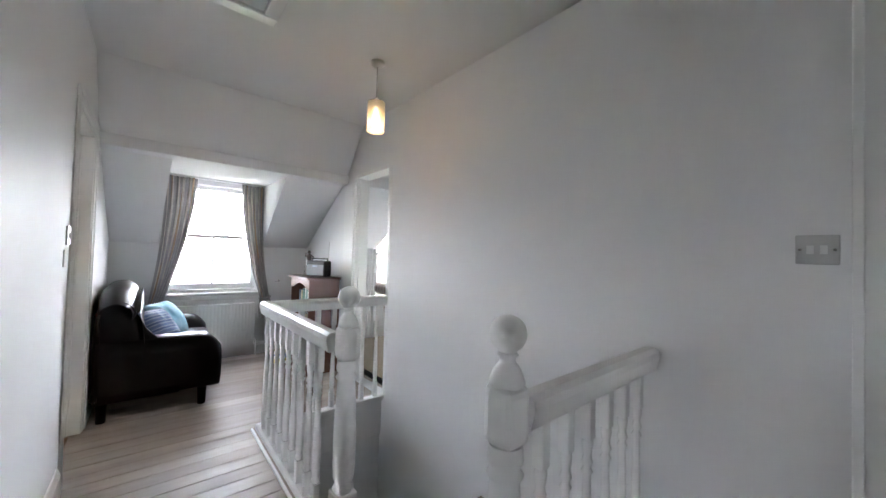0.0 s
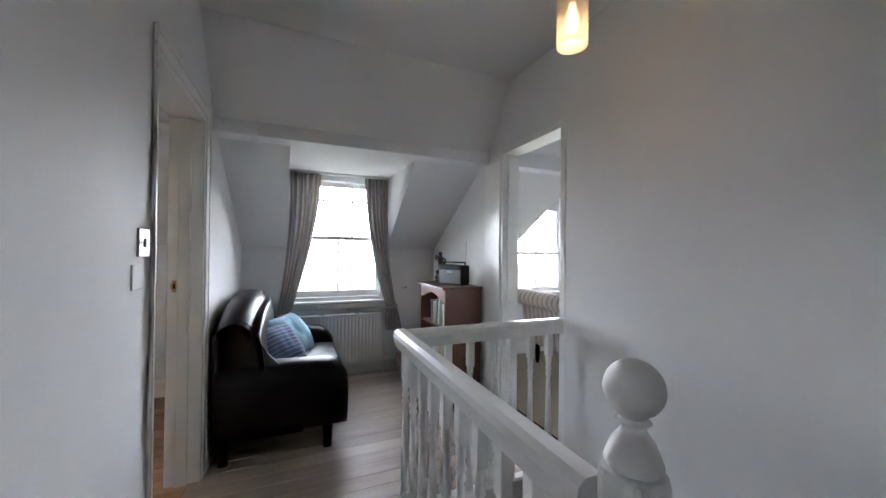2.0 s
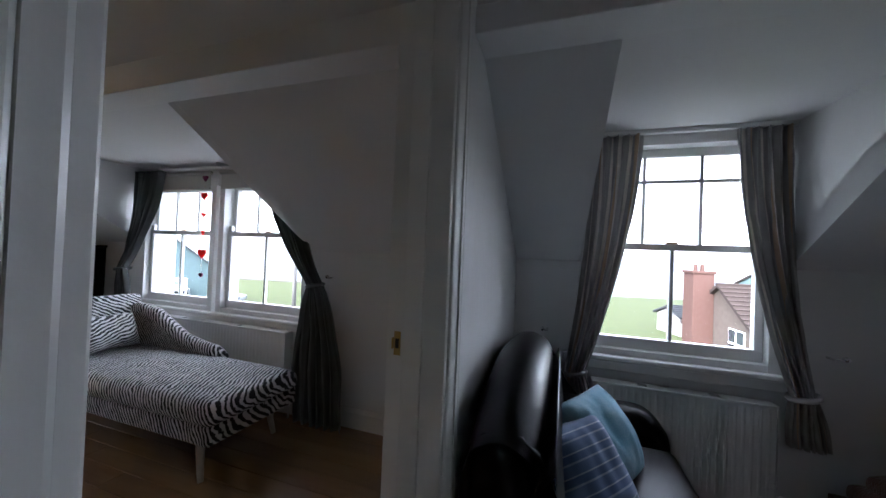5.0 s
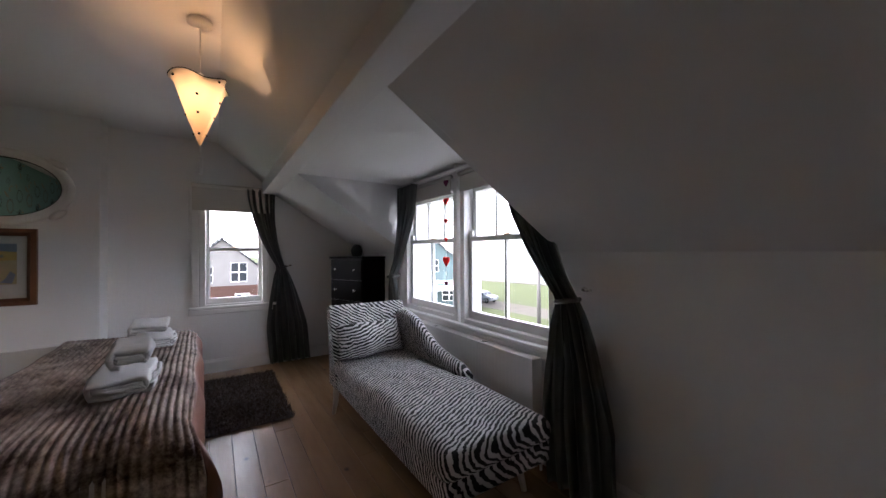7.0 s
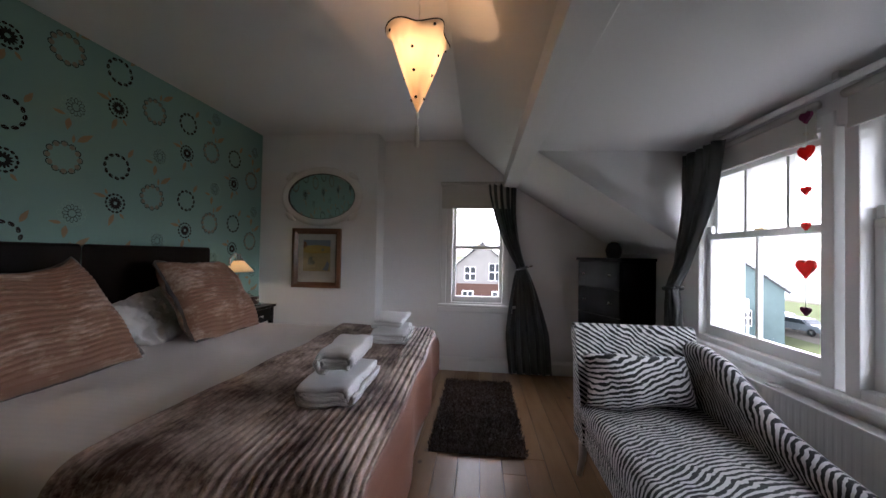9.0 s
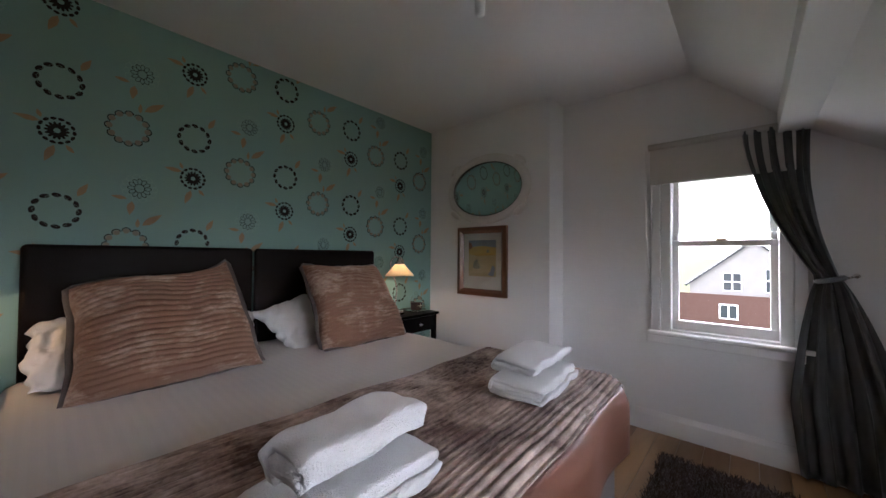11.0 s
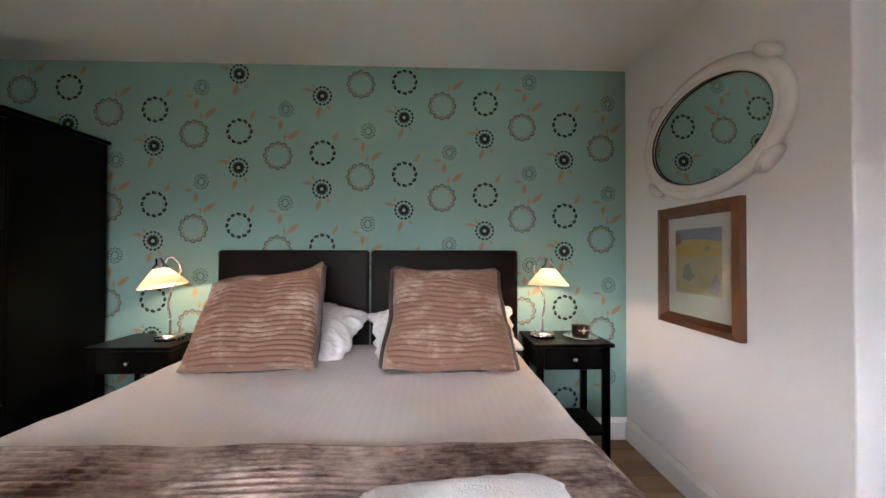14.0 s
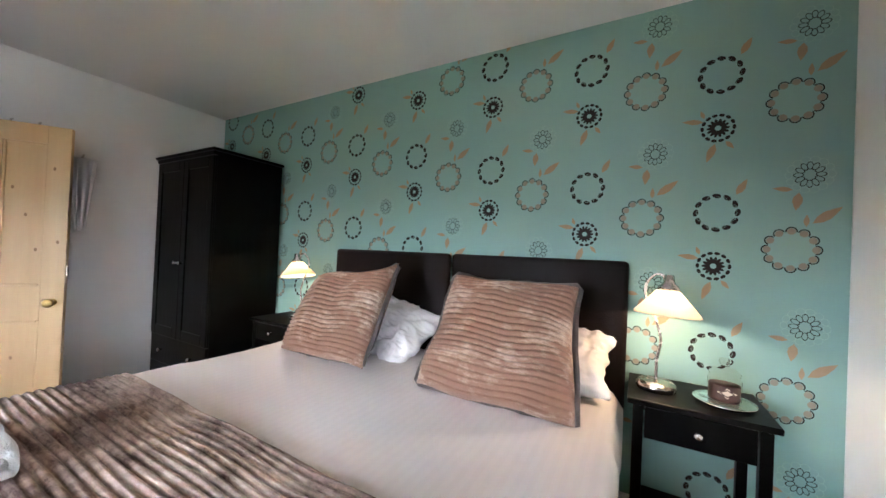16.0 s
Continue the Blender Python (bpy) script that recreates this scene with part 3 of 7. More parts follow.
part("plate", box(0.0005, 0.006, -0.04, 0.04, -0.04, 0.04, 0.003), SATIN, blank)
sock = thing("double_switch", "satin grey double switch plate on the stairwell wall", "light switch", pose(LAND_E, 0.083, 1.243))
part("plate", box(-0.009, -0.0005, -0.046, 0.046, -0.044, 0.044, 0.003), mat("satin_plate", (0.52, 0.52, 0.515), 0.4, metal=0.3, vary=0.1, scale=20), sock)
for y in (-0.014, 0.014):
    part("rocker", box(-0.013, -0.0095, y - 0.008, y + 0.008, -0.013, 0.013, 0.0015), WHITEPLASTIC, sock)
for y in (-0.036, 0.036):
    part("screw", lathe([(0.004, 0), (0.004, 0.001), (0, 0.0015)], 10, m=pose(-0.009, y, 0, 0, -90, 0)), STEEL, sock)
hatch = thing("loft_hatch", "white painted loft hatch frame in the ceiling", "hatch", kind="structure")
for a in (box(0.03, 0.47, 1.96, 2.03, CEIL - 0.03, CEIL - 0.001, 0.008), box(0.03, 0.47, 1.46, 1.53, CEIL - 0.03, CEIL - 0.001, 0.008), box(0.40, 0.47, 1.531, 1.959, CEIL - 0.03, CEIL - 0.001, 0.008), box(0.03, 0.10, 1.531, 1.959, CEIL - 0.03, CEIL - 0.001, 0.008)):
    part("hatch_frame", a, GLOSS, hatch)
part("hatch_panel", box(0.101, 0.399, 1.531, 1.959, CEIL - 0.012, CEIL - 0.001, 0.002), CEILING, hatch)

CLEAR = glass("pendant_glass", (1.0, 0.93, 0.85), 0.08)
FROST = shade_mat("seeded_glass", (0.97, 0.90, 0.80), 0.30)
fn, fl_ = FROST.node_tree.nodes, FROST.node_tree.links
clear_part, seed_mix = fn.new("ShaderNodeBsdfTransparent"), fn.new("ShaderNodeMixShader")
clear_part.inputs["Color"].default_value, seed_mix.inputs[0].default_value = (0.98, 0.95, 0.90, 1), 0.62
was = fn["Material Output"].inputs["Surface"].links[0].from_socket
fl_.new(was, seed_mix.inputs[1]), fl_.new(clear_part.outputs[0], seed_mix.inputs[2]), fl_.new(seed_mix.outputs[0], fn["Material Output"].inputs["Surface"])
FILAMENT = glow("lit_bulb", (1.0, 0.74, 0.42), 0.10)
pend = thing("pendant_lamp", "seeded clear glass cylinder pendant lamp with a lit bulb", "ceiling lamp", pose(1.075, 1.993, 0))
part("rose", lathe([(0, CEIL - 0.002), (0.045, CEIL - 0.002), (0.045, CEIL - 0.014), (0.030, CEIL - 0.028), (0.012, CEIL - 0.034), (0, CEIL - 0.034)], 20), WHITEPLASTIC, pend, smooth=True)
part("cord", tube([(0, 0, CEIL - 0.03), (0, 0, 2.18)], 0.003), STEEL, pend)
part("lamp_holder", lathe([(0, 2.205), (0.012, 2.20), (0.015, 2.17), (0.015, 2.135), (0, 2.135)], 14), WHITEPLASTIC, pend, smooth=True)
part("spider", box(-0.054, 0.054, -0.003, 0.003, 2.160, 2.163), STEEL, pend)
part("glass_shade", lathe([(0.055, 2.168), (0.055, 1.980), (0.0525, 1.980), (0.0525, 2.168), (0.055, 2.168)], 28), FROST, pend, "clear glass, lit from inside", smooth=True)
part("bulb", lathe([(0, 2.030), (0.016, 2.036), (0.024, 2.055), (0.024, 2.075), (0.014, 2.110), (0.012, 2.134), (0, 2.134)], 18), FILAMENT, pend, "glowing filament bulb", smooth=True)

# ---- soft shapes ----
def wrinkle(p, size, amount):
    return noise.noise(Vector(p) / size) * amount


def cushion(name, w, h, t, m, material, label, parent=None, rib=0.0, ear=0.0, nrib=0, flange=0.0, seed=0.0, n=36, category="cushion", sag=0.0, crumple=0.0, taper=0.0):
    """A stuffed cushion in its own xz plane, front towards +y, bottom edge at z=0."""
    bm = bmesh.new()

    def at(u, v, side):
        e = max(0.0, (1 - abs(u) ** 3.2)) ** 0.55 * max(0.0, (1 - abs(v) ** 3.2)) ** 0.55
        pinch = 1 - 0.06 * (1 - abs(u)) * abs(v) ** 2 - 0.0
        pin2 = 1 - 0.06 * (1 - abs(v)) * abs(u) ** 2
        x, z = u * w / 2 * pin2, (v * h / 2) * pinch + h / 2
        y = side * t / 2 * e
        y += wrinkle((x + seed, z + seed, side), 0.16, 0.022 * e) + wrinkle((x * 1.5 + seed, z * 0.6, side + 3), 0.06, 0.008 * e)
        z += -sag * (1 - u * u) * (v + 1) / 2 + wrinkle((x + seed * 2, 0.3, z), 0.2, 0.024)
        x += wrinkle((seed, z, x), 0.2, 0.026)
        z += ear * max(0, -u) ** 3 * max(0, v) ** 3 - 0.5 * ear * max(0, u) ** 2 * max(0, v) ** 2
        x *= 1 - taper * (v + 1) / 2
        if crumple:
            fold = abs(noise.noise(Vector((x * 1.6 + seed, z * 0.9 + 0.4 * x, side)) / 0.085)) + 0.5 * abs(noise.noise(Vector((x + seed, z * 1.7, side + 2)) / 0.05))
            y -= crumple * fold * min(1, e * 2) * side
            rim = 1 - min(1, e * 1.4)
            x += rim * crumple * 0.8 * noise.noise(Vector((seed, z / 0.045, 0.3)))
            z += rim * crumple * 0.8 * noise.noise(Vector((x / 0.06, seed, 0.7)))
        if rib and side > 0:
            y += rib * abs(math.sin(math.pi * nrib * (v + 1) / 2 + 0.45 * wrinkle((x + seed, z, 5), 0.25, 1.0))) ** 0.55 * min(1, e * 3)
        return (x, y, z)
    nv = max(n, nrib * 8)
    grids = []
    for side in (1, -1):
        g = [[bm.verts.new(at(-1 + 2 * i / n, -1 + 2 * j / nv, side)) for j in range(nv + 1)] for i in range(n + 1)]
        for i in range(n):
            for j in range(nv):
                q = (g[i][j], g[i + 1][j], g[i + 1][j + 1], g[i][j + 1])
                bm.faces.new(q if side < 0 else q[::-1])
        grids.append(g)
    bmesh.ops.remove_doubles(bm, verts=bm.verts[:], dist=0.0008)
    bmesh.ops.recalc_face_normals(bm, faces=bm.faces[:])
    if parent is None:
        ob = thing(name, label, category, m)
        part("cover", bm, material, ob, smooth=True)
        holder = ob
    else:
        ob = holder = part(name, bm, material, parent, label, smooth=True)
        ob.matrix_local = m
    if flange:
        pts = []
        for k in range(60):
            a = 2 * math.pi * k / 60
            c, s_ = math.cos(a), math.sin(a)
            r = 1 / max(abs(c), abs(s_))
            u, v = c * r, s_ * r
            pts.append((u, v))
        fl = bmesh.new()
        inner, outer = [], []
        for k, (u, v) in enumerate(pts):
            x0, y0, z0 = at(u * 0.985, v * 0.985, 0)
            x1, y1, z1 = at(u, v, 0)
            d = Vector((u, 0, v)).normalized()
            inner.append([fl.verts.new((x0, s * 0.006, z0)) for s in (1, -1)])
            wob = wrinkle((u * 2 + seed, v * 2, 1), 0.3, 0.02)
            outer.append([fl.verts.new((x1 + d.x * flange, s * 0.004 + wob, max(0.004, z1 + d.z * flange))) for s in (1, -1)])
        for k in range(60):
            j = (k + 1) % 60
            fl.faces.new((inner[k][0], inner[j][0], outer[j][0], outer[k][0]))
            fl.faces.new((inner[k][1], outer[k][1], outer[j][1], inner[j][1]))
            fl.faces.new((outer[k][0], outer[j][0], outer[j][1], outer[k][1]))
        bmesh.ops.recalc_face_normals(fl, faces=fl.faces[:])
        part("flange", fl, FLANGE, holder, "dark grey piped flange", smooth=True)
    return ob


FLANGE = mat("grey_velvet_edge", (0.075, 0.060, 0.055), 0.7, vary=0.4, scale=20, bump=0.2, bump_scale=150, sheen=0.3)


def soft_box(x0, x1, y0, y1, z0, z1, r, cuts=6, puff=0.0, seed=0.0, rough=0.0, bm=None):
    """A padded block with generous round edges, a crowned top and slight lumps."""
    own = bmesh.new()
    v = bmesh.ops.create_cube(own, size=1.0)["verts"]
    for p in v:
        p.co = Vector((x0 if p.co.x < 0 else x1, y0 if p.co.y < 0 else y1, z0 if p.co.z < 0 else z1))
    bmesh.ops.bevel(own, geom=own.edges[:], offset=r, segments=4, affect="EDGES", profile=0.5)
    bmesh.ops.subdivide_edges(own, edges=[e for e in own.edges if e.calc_length() > 0.12], cuts=cuts, use_grid_fill=True)
    cx, cy, cz = (x0 + x1) / 2, (y0 + y1) / 2, (z0 + z1) / 2
    for p in own.verts:
        u, w_, q = (p.co.x - cx) / (x1 - x0) * 2, (p.co.y - cy) / (y1 - y0) * 2, (p.co.z - cz) / (z1 - z0) * 2
        if puff and q > 0.5:
            p.co.z += puff * (1 - u * u) * (1 - w_ * w_)
        if rough:
            p.co += Vector((wrinkle(p.co + Vector((seed, 0, 0)), 0.12, rough), wrinkle(p.co + Vector((0, seed + 4, 0)), 0.12, rough), wrinkle(p.co + Vector((0, 0, seed + 9)), 0.12, rough)))
    return join(bm, own)


def curtain(name, m, top, tie, foot, label, material, pleats=7, depth=0.022, drop_only=False, tail=True):
    """A gathered curtain; x along the wall, -y into the room. top, tie and foot are (x centre, width, z)."""
    ob = thing(name, label, "curtain", m)

    def line(v):
        if not tie:
            c, w, z = [top[k] + (foot[k] - top[k]) * v for k in range(3)]
            return c, w, z, 1
        zt = (top[2] - tie[2]) / (top[2] - foot[2])
        if v < zt:
            s = v / zt
            e = s ** 2.0
            c, w = top[0] + (tie[0] - top[0]) * e, top[1] + (tie[1] - top[1]) * (s ** 1.3)
        else:
            s = (v - zt) / max(1e-6, 1 - zt)
            e = min(1, s * 1.6) ** 0.7
            c, w = tie[0] + (foot[0] - tie[0]) * s, tie[1] + (foot[1] - tie[1]) * e
        return c, w, top[2] + (foot[2] - top[2]) * v, max(0.25, min(1, w / max(top[1], 0.05)))

    def f(u, v):
        c, w, z, k = line(v)
        a = 2 * math.pi * pleats * u
        y = -0.05 - depth * (math.sin(a + 0.8 * math.sin(3 * v + 5 * u)) + 0.35 * math.sin(2.3 * a + 4 * v)) * (0.6 + 0.4 * k)
        bulge = 0.05 * math.sin(math.pi * u) * (1 - k)
        return (c + (u - 0.5) * w + 0.006 * math.sin(a * 1.7 + 6 * v), y - bulge + wrinkle((u * 2, v * 3, c), 0.3, 0.012), z)
    bm = bmesh.new()
    uv = bm.loops.layers.uv.new("UVMap")
    nu, nv = pleats * 9, 44
    g = [[bm.verts.new(f(i / nu, j / nv)) for j in range(nv + 1)] for i in range(nu + 1)]
    for i in range(nu):
        for j in range(nv):
            face = bm.faces.new((g[i][j], g[i][j + 1], g[i + 1][j + 1], g[i + 1][j]))
            for l, (a, b) in zip(face.loops, ((i, j), (i, j + 1), (i + 1, j + 1), (i + 1, j))):
                l[uv].uv = (a / nu, b / nv)
    thicken(bm, 0.003)
    part("drape", bm, material, ob, smooth=True)
    if tie:
        ring = []
        for k in range(17):
            a = 2 * math.pi * k / 16
            ring.append((tie[0] + (tie[1] / 2 + 0.008) * math.cos(a), -0.06 + 0.055 * math.sin(a), tie[2] + 0.012 * math.cos(a)))
        part("tieback", tube(ring, 0.013, 8), material, ob, "band of the same cloth", smooth=True)
    return ob


# ---- alcove ----
SOFT = mat("blue_check", (0.10, 0.17, 0.32), 0.85, vary=0.5, scale=30, bump=0.2, bump_scale=200, second=(0.20, 0.28, 0.44), sheen=0.2)
TEAL = mat("turquoise_cloth", (0.10, 0.36, 0.52), 0.85, vary=0.9, scale=9, bump=0.2, bump_scale=200, second=(0.45, 0.62, 0.70), sheen=0.2)


def striped(name, bands, rough=0.4, repeat=1.0, sheen=0.3, axis="X", space="UV"):
    """Cloth with woven stripes across one axis of its UV or object space: bands are (start, colour)."""
    m = mat(name, bands[0][1], rough, bump=0.12, bump_scale=220, sheen=sheen)
    n, l = m.node_tree.nodes, m.node_tree.links
    co, sep, mul, fr, ramp = n.new("ShaderNodeTexCoord"), n.new("ShaderNodeSeparateXYZ"), n.new("ShaderNodeMath"), n.new("ShaderNodeMath"), n.new("ShaderNodeValToRGB")
    mul.operation, fr.operation = "MULTIPLY", "FRACT"
    mul.inputs[1].default_value = repeat
    l.new(co.outputs[space], sep.inputs[0]), l.new(sep.outputs[axis], mul.inputs[0]), l.new(mul.outputs[0], fr.inputs[0]), l.new(fr.outputs[0], ramp.inputs[0])
    ramp.color_ramp.interpolation = "CONSTANT"
    e = ramp.color_ramp.elements
    e[0].position, e[0].color = bands[0][0], (*bands[0][1], 1)
    e[1].position, e[1].color = bands[1][0], (*bands[1][1], 1)
    for p, c in bands[2:]:
        k = e.new(p)
        k.color = (*c, 1)
    l.new(ramp.outputs[0], n["Principled BSDF"].inputs["Base Color"])
    return m


BLUECHECK = striped("blue_striped_cotton", [(0.0, (0.13, 0.20, 0.36)), (0.35, (0.34, 0.42, 0.56)), (0.45, (0.10, 0.16, 0.31)), (0.8, (0.42, 0.49, 0.60)), (0.87, (0.13, 0.20, 0.36))], 0.85, 18, axis="Z", space="Object")
STRIPECURTAIN = striped("striped_satin", [(0.0, (0.42, 0.41, 0.40)), (0.26, (0.72, 0.67, 0.61)), (0.44, (0.34, 0.32, 0.32)), (0.60, (0.50, 0.36, 0.25)), (0.70, (0.74, 0.70, 0.66)), (0.86, (0.40, 0.38, 0.38))], 0.30, 3.0)

def thin_cloth(m, share):
    """Lets part of the light through a cloth, in the cloth's own colours."""
    n, l = m.node_tree.nodes, m.node_tree.links
    tr, mix = n.new("ShaderNodeBsdfTranslucent"), n.new("ShaderNodeMixShader")
    b = n["Principled BSDF"]
    l.new(b.inputs["Base Color"].links[0].from_socket, tr.inputs["Color"])
    mix.inputs[0].default_value = share
    l.new(b.outputs[0], mix.inputs[1]), l.new(tr.outputs[0], mix.inputs[2]), l.new(mix.outputs[0], n["Material Output"].inputs["Surface"])


thin_cloth(STRIPECURTAIN, 0.30)
thin_cloth(CURTAIN, 0.12)
sofa = thing("sofa", "black leather two-seat sofa with rolled arms on short dark legs", "sofa")
part("base", soft_box(-0.27, 0.43, 3.36, 4.34, 0.12, 0.36, 0.04, 4), LEATHER, sofa, smooth=True)
part("seat_cushion", soft_box(-0.10, 0.47, 3.50, 4.20, 0.33, 0.43, 0.045, 5, 0.035, 2.0, 0.006), LEATHER, sofa, "slightly creased seat", smooth=True)


def back_f(u, v):
    y = 3.24 + 1.16 * u
    hump = 0.930 - 0.11 * abs(2 * u - 1) ** 2.4
    a = math.pi * (1.12 * v - 0.06)
    r = 0.092 + 0.015 * math.sin(math.pi * u)
    if v < 0.35:
        s = v / 0.35
        return (0.02 - 0.06 * s, y, 0.30 + (hump - 0.36) * s)
    s = (v - 0.35) / 0.65
    a = -0.15 * math.pi + 1.15 * math.pi * s
    return (-0.168 + r * math.cos(a) * 0.98 + wrinkle((y, a, 1), 0.3, 0.008), y, hump - 0.105 + r * math.sin(a))


bm = sheet(back_f, 28, 26, 0.0)
for y in (3.24, 4.40):
    prism([(-0.262, 0.13), (0.20, 0.13), (0.20, 0.46), (0.08, 0.53), (0.00, 0.62), (-0.045, 0.71), (-0.075, 0.775), (-0.12, 0.812), (-0.17, 0.822), (-0.22, 0.806), (-0.255, 0.765), (-0.264, 0.70)], "y", y - 0.05 if y > 4 else y + 0.03, y - 0.03 if y > 4 else y + 0.05, bm)
box(-0.275, -0.24, 3.26, 4.38, 0.15, 0.74, 0.01, bm)
part("backrest", bm, LEATHER, sofa, "high rolled back", smooth=True)
for y0, y1 in ((3.22, 3.46), (4.24, 4.46)):
    yc, r = (y0 + y1) / 2, (y1 - y0) / 2

    def arm(u, v, yc=yc, r=r):
        x = -0.26 + 0.72 * u
        top = 0.565 - 0.02 * u - 0.10 * max(0, (u - 0.82) / 0.18) ** 2
        a = 2 * math.pi * v
        grow = 1 - 0.10 * max(0, (u - 0.9) / 0.1) ** 2
        yy = r * math.copysign(abs(math.cos(a)) ** 0.8, math.cos(a)) * grow
        if math.sin(a) >= 0:
            return (x, yc + yy, top - r * 0.95 + r * 0.95 * math.sin(a))
        return (x, yc + yy * (1 - 0.12 * abs(math.sin(a))), top - r * 0.95 + (top - r * 0.95 - 0.12) * math.sin(a))
    bm = sheet(arm, 22, 32)
    for u in (0, 1):
        bm.faces.new([bm.verts.new(arm(u, k / 32)) for k in range(32)])
    bmesh.ops.remove_doubles(bm, verts=bm.verts[:], dist=0.0005)
    bmesh.ops.recalc_face_normals(bm, faces=bm.faces[:])
    part("armrest", bm, LEATHER, sofa, "rounded padded arm", smooth=True)
for x in (-0.22, 0.345):
    for y in (3.30, 4.38):
        part("leg", lathe([(0.026, 0.002), (0.030, 0.13), (0, 0.13)], 12, m=pose(x, y, 0)), DARKWOOD, sofa)
cushion("cushion", 0.33, 0.31, 0.16, pose(0.13, 3.57, 0.45, 40, 0, -128), BLUECHECK, "blue striped cotton cushion leaning on the sofa back", seed=1.0)
cushion("cushion", 0.36, 0.34, 0.15, pose(0.21, 3.80, 0.45, 36, 0, -118), TEAL, "turquoise and white cushion on the sofa", seed=6.0)

curtain("curtain", north(0, KNEE_Y - 0.02), (0.215, 0.27, 1.945), (0.045, 0.10, 0.63), (0.075, 0.15, 0.44), "striped grey and beige satin curtain tied back", STRIPECURTAIN, 6, 0.02)
curtain("curtain", north(0, KNEE_Y - 0.02), (0.88, 0.23, 1.945), (1.045, 0.09, 0.66), (1.07, 0.15, 0.42), "striped grey and beige satin curtain tied back", STRIPECURTAIN, 6, 0.02)
track = thing("curtain_track", "white curtain track under the dormer ceiling", "curtain rail")
part("track", box(0.066, 1.002, KNEE_Y - 0.09, KNEE_Y - 0.06, 1.942, 1.966, 0.003), GLOSS, track)
for x, s in ((-0.11, -1), (1.17, 1)):
    hook = thing("tieback_hook", "chrome tieback hook on the knee wall", "hook", pose(x, KNEE_Y, 0.84))
    part("stem", tube([(0, -0.0005, 0), (0, -0.05, 0), (s * 0.02, -0.075, 0.01)], 0.006), CHROME, hook, smooth=True)
    part("knob", lathe([(0, -0.014), (0.013, -0.006), (0.013, 0.006), (0, 0.014)], 14, m=pose(s * 0.024, -0.08, 0.012)), CHROME, hook, smooth=True)


def radiator(x0, x1, z0, z1, y=KNEE_Y):
    ob = thing("radiator", "white enamelled panel radiator under the window", "radiator")
    n = int((x1 - x0) / 0.033)
    bm = bmesh.new()
    w = (x1 - x0) / n
    prof = [(0.0, 0.0), (0.22, 0.0), (0.38, 0.0016), (0.85, 0.0016), (1.0, 0.0)]
    rows = []
    for z, k in ((z0, 0.2), (z0 + 0.03, 1), (z1 - 0.03, 1), (z1, 0.2)):
        rows.append([bm.verts.new((x0 + w * (i + a), y - 0.10 - d * k, z)) for i in range(n) for a, d in prof[:-1]] + [bm.verts.new((x1, y - 0.10, z))])
    for a, b in zip(rows, rows[1:]):
        for i in range(len(a) - 1):
            bm.faces.new((a[i], a[i + 1], b[i + 1], b[i]))
    thicken(bm, 0.008)
    part("panel", bm, GLOSS, ob)
    part("back_panel", box(x0 + 0.01, x1 - 0.01, y - 0.05, y - 0.04, z0 + 0.01, z1 - 0.01, 0.003), GLOSS, ob)
    part("grille", box(x0, x1, y - 0.108, y - 0.035, z1 - 0.004, z1 + 0.008, 0.003), GLOSS, ob)
    for x in (x0 - 0.006, x1):
        part("side_cover", box(x, x + 0.006, y - 0.110, y - 0.03, z0 + 0.01, z1 + 0.006, 0.002), GLOSS, ob)
    for k in (0.3, 0.7):
        x = x0 + (x1 - x0) * k
        part("bracket", box(x - 0.03, x + 0.03, y - 0.06, y - 0.0005, z0 + 0.05, z0 + 0.09), GLOSS, ob)
        part("clip", box(x - 0.022, x + 0.022, y - 0.098, y - 0.055, z1 + 0.0085, z1 + 0.011, 0.001), CHROME, ob)
    part("pipe", tube([(x1 + 0.03, y - 0.07, 0.002), (x1 + 0.03, y - 0.07, z0 + 0.05), (x1 + 0.004, y - 0.07, z0 + 0.05)], 0.008), GLOSS, ob)
    return ob


radiator(0.14, 0.94, 0.13, 0.60)
radiator(-3.50, -1.95, 0.13, 0.625)

PINE = mat("stained_pine", (0.135, 0.050, 0.023), 0.35, vary=0.7, scale=6, bump=0.08, bump_scale=40, stretch=(1, 1, 0.12), second=(0.10, 0.035, 0.016), coat=0.2)
case = thing("bookcase", "reddish stained pine bookcase with an arched top rail, half full", "bookcase")
bx0, bx1, by0, by1, bh = 1.19, 1.50, 3.425, 3.985, 0.93
part("side_panel", box(bx0, bx1, by0, by0 + 0.02, 0.002, bh, 0.002), PINE, case)
part("side_panel", box(bx0, bx1, by1 - 0.02, by1, 0.002, bh, 0.002), PINE, case)
part("back_panel", box(bx1 - 0.008, bx1, by0 + 0.0205, by1 - 0.0205, 0.02, bh - 0.002), PINE, case)
part("top", box(bx0 - 0.03, bx1 + 0.005, by0 - 0.02, by1 + 0.02, bh + 0.0005, bh + 0.022, 0.006), PINE, case)
for z in (0.08, 0.36, 0.63):
    part("shelf", box(bx0 + 0.012, bx1 - 0.009, by0 + 0.021, by1 - 0.021, z - 0.018, z, 0.002), PINE, case)
arch = [(by0 + 0.021, bh - 0.001), (by0 + 0.021, bh - 0.10)] + [(by0 + 0.05 + (by1 - by0 - 0.10) * k / 12, bh - 0.10 + 0.055 * math.sin(math.pi * k / 12)) for k in range(13)] + [(by1 - 0.021, bh - 0.10), (by1 - 0.021, bh - 0.001)]
part("arched_rail", prism(arch, "x", bx0, bx0 + 0.018), PINE, case)
part("plinth", box(bx0, bx0 + 0.018, by0 + 0.021, by1 - 0.021, 0.002, 0.061, 0.002), PINE, case)
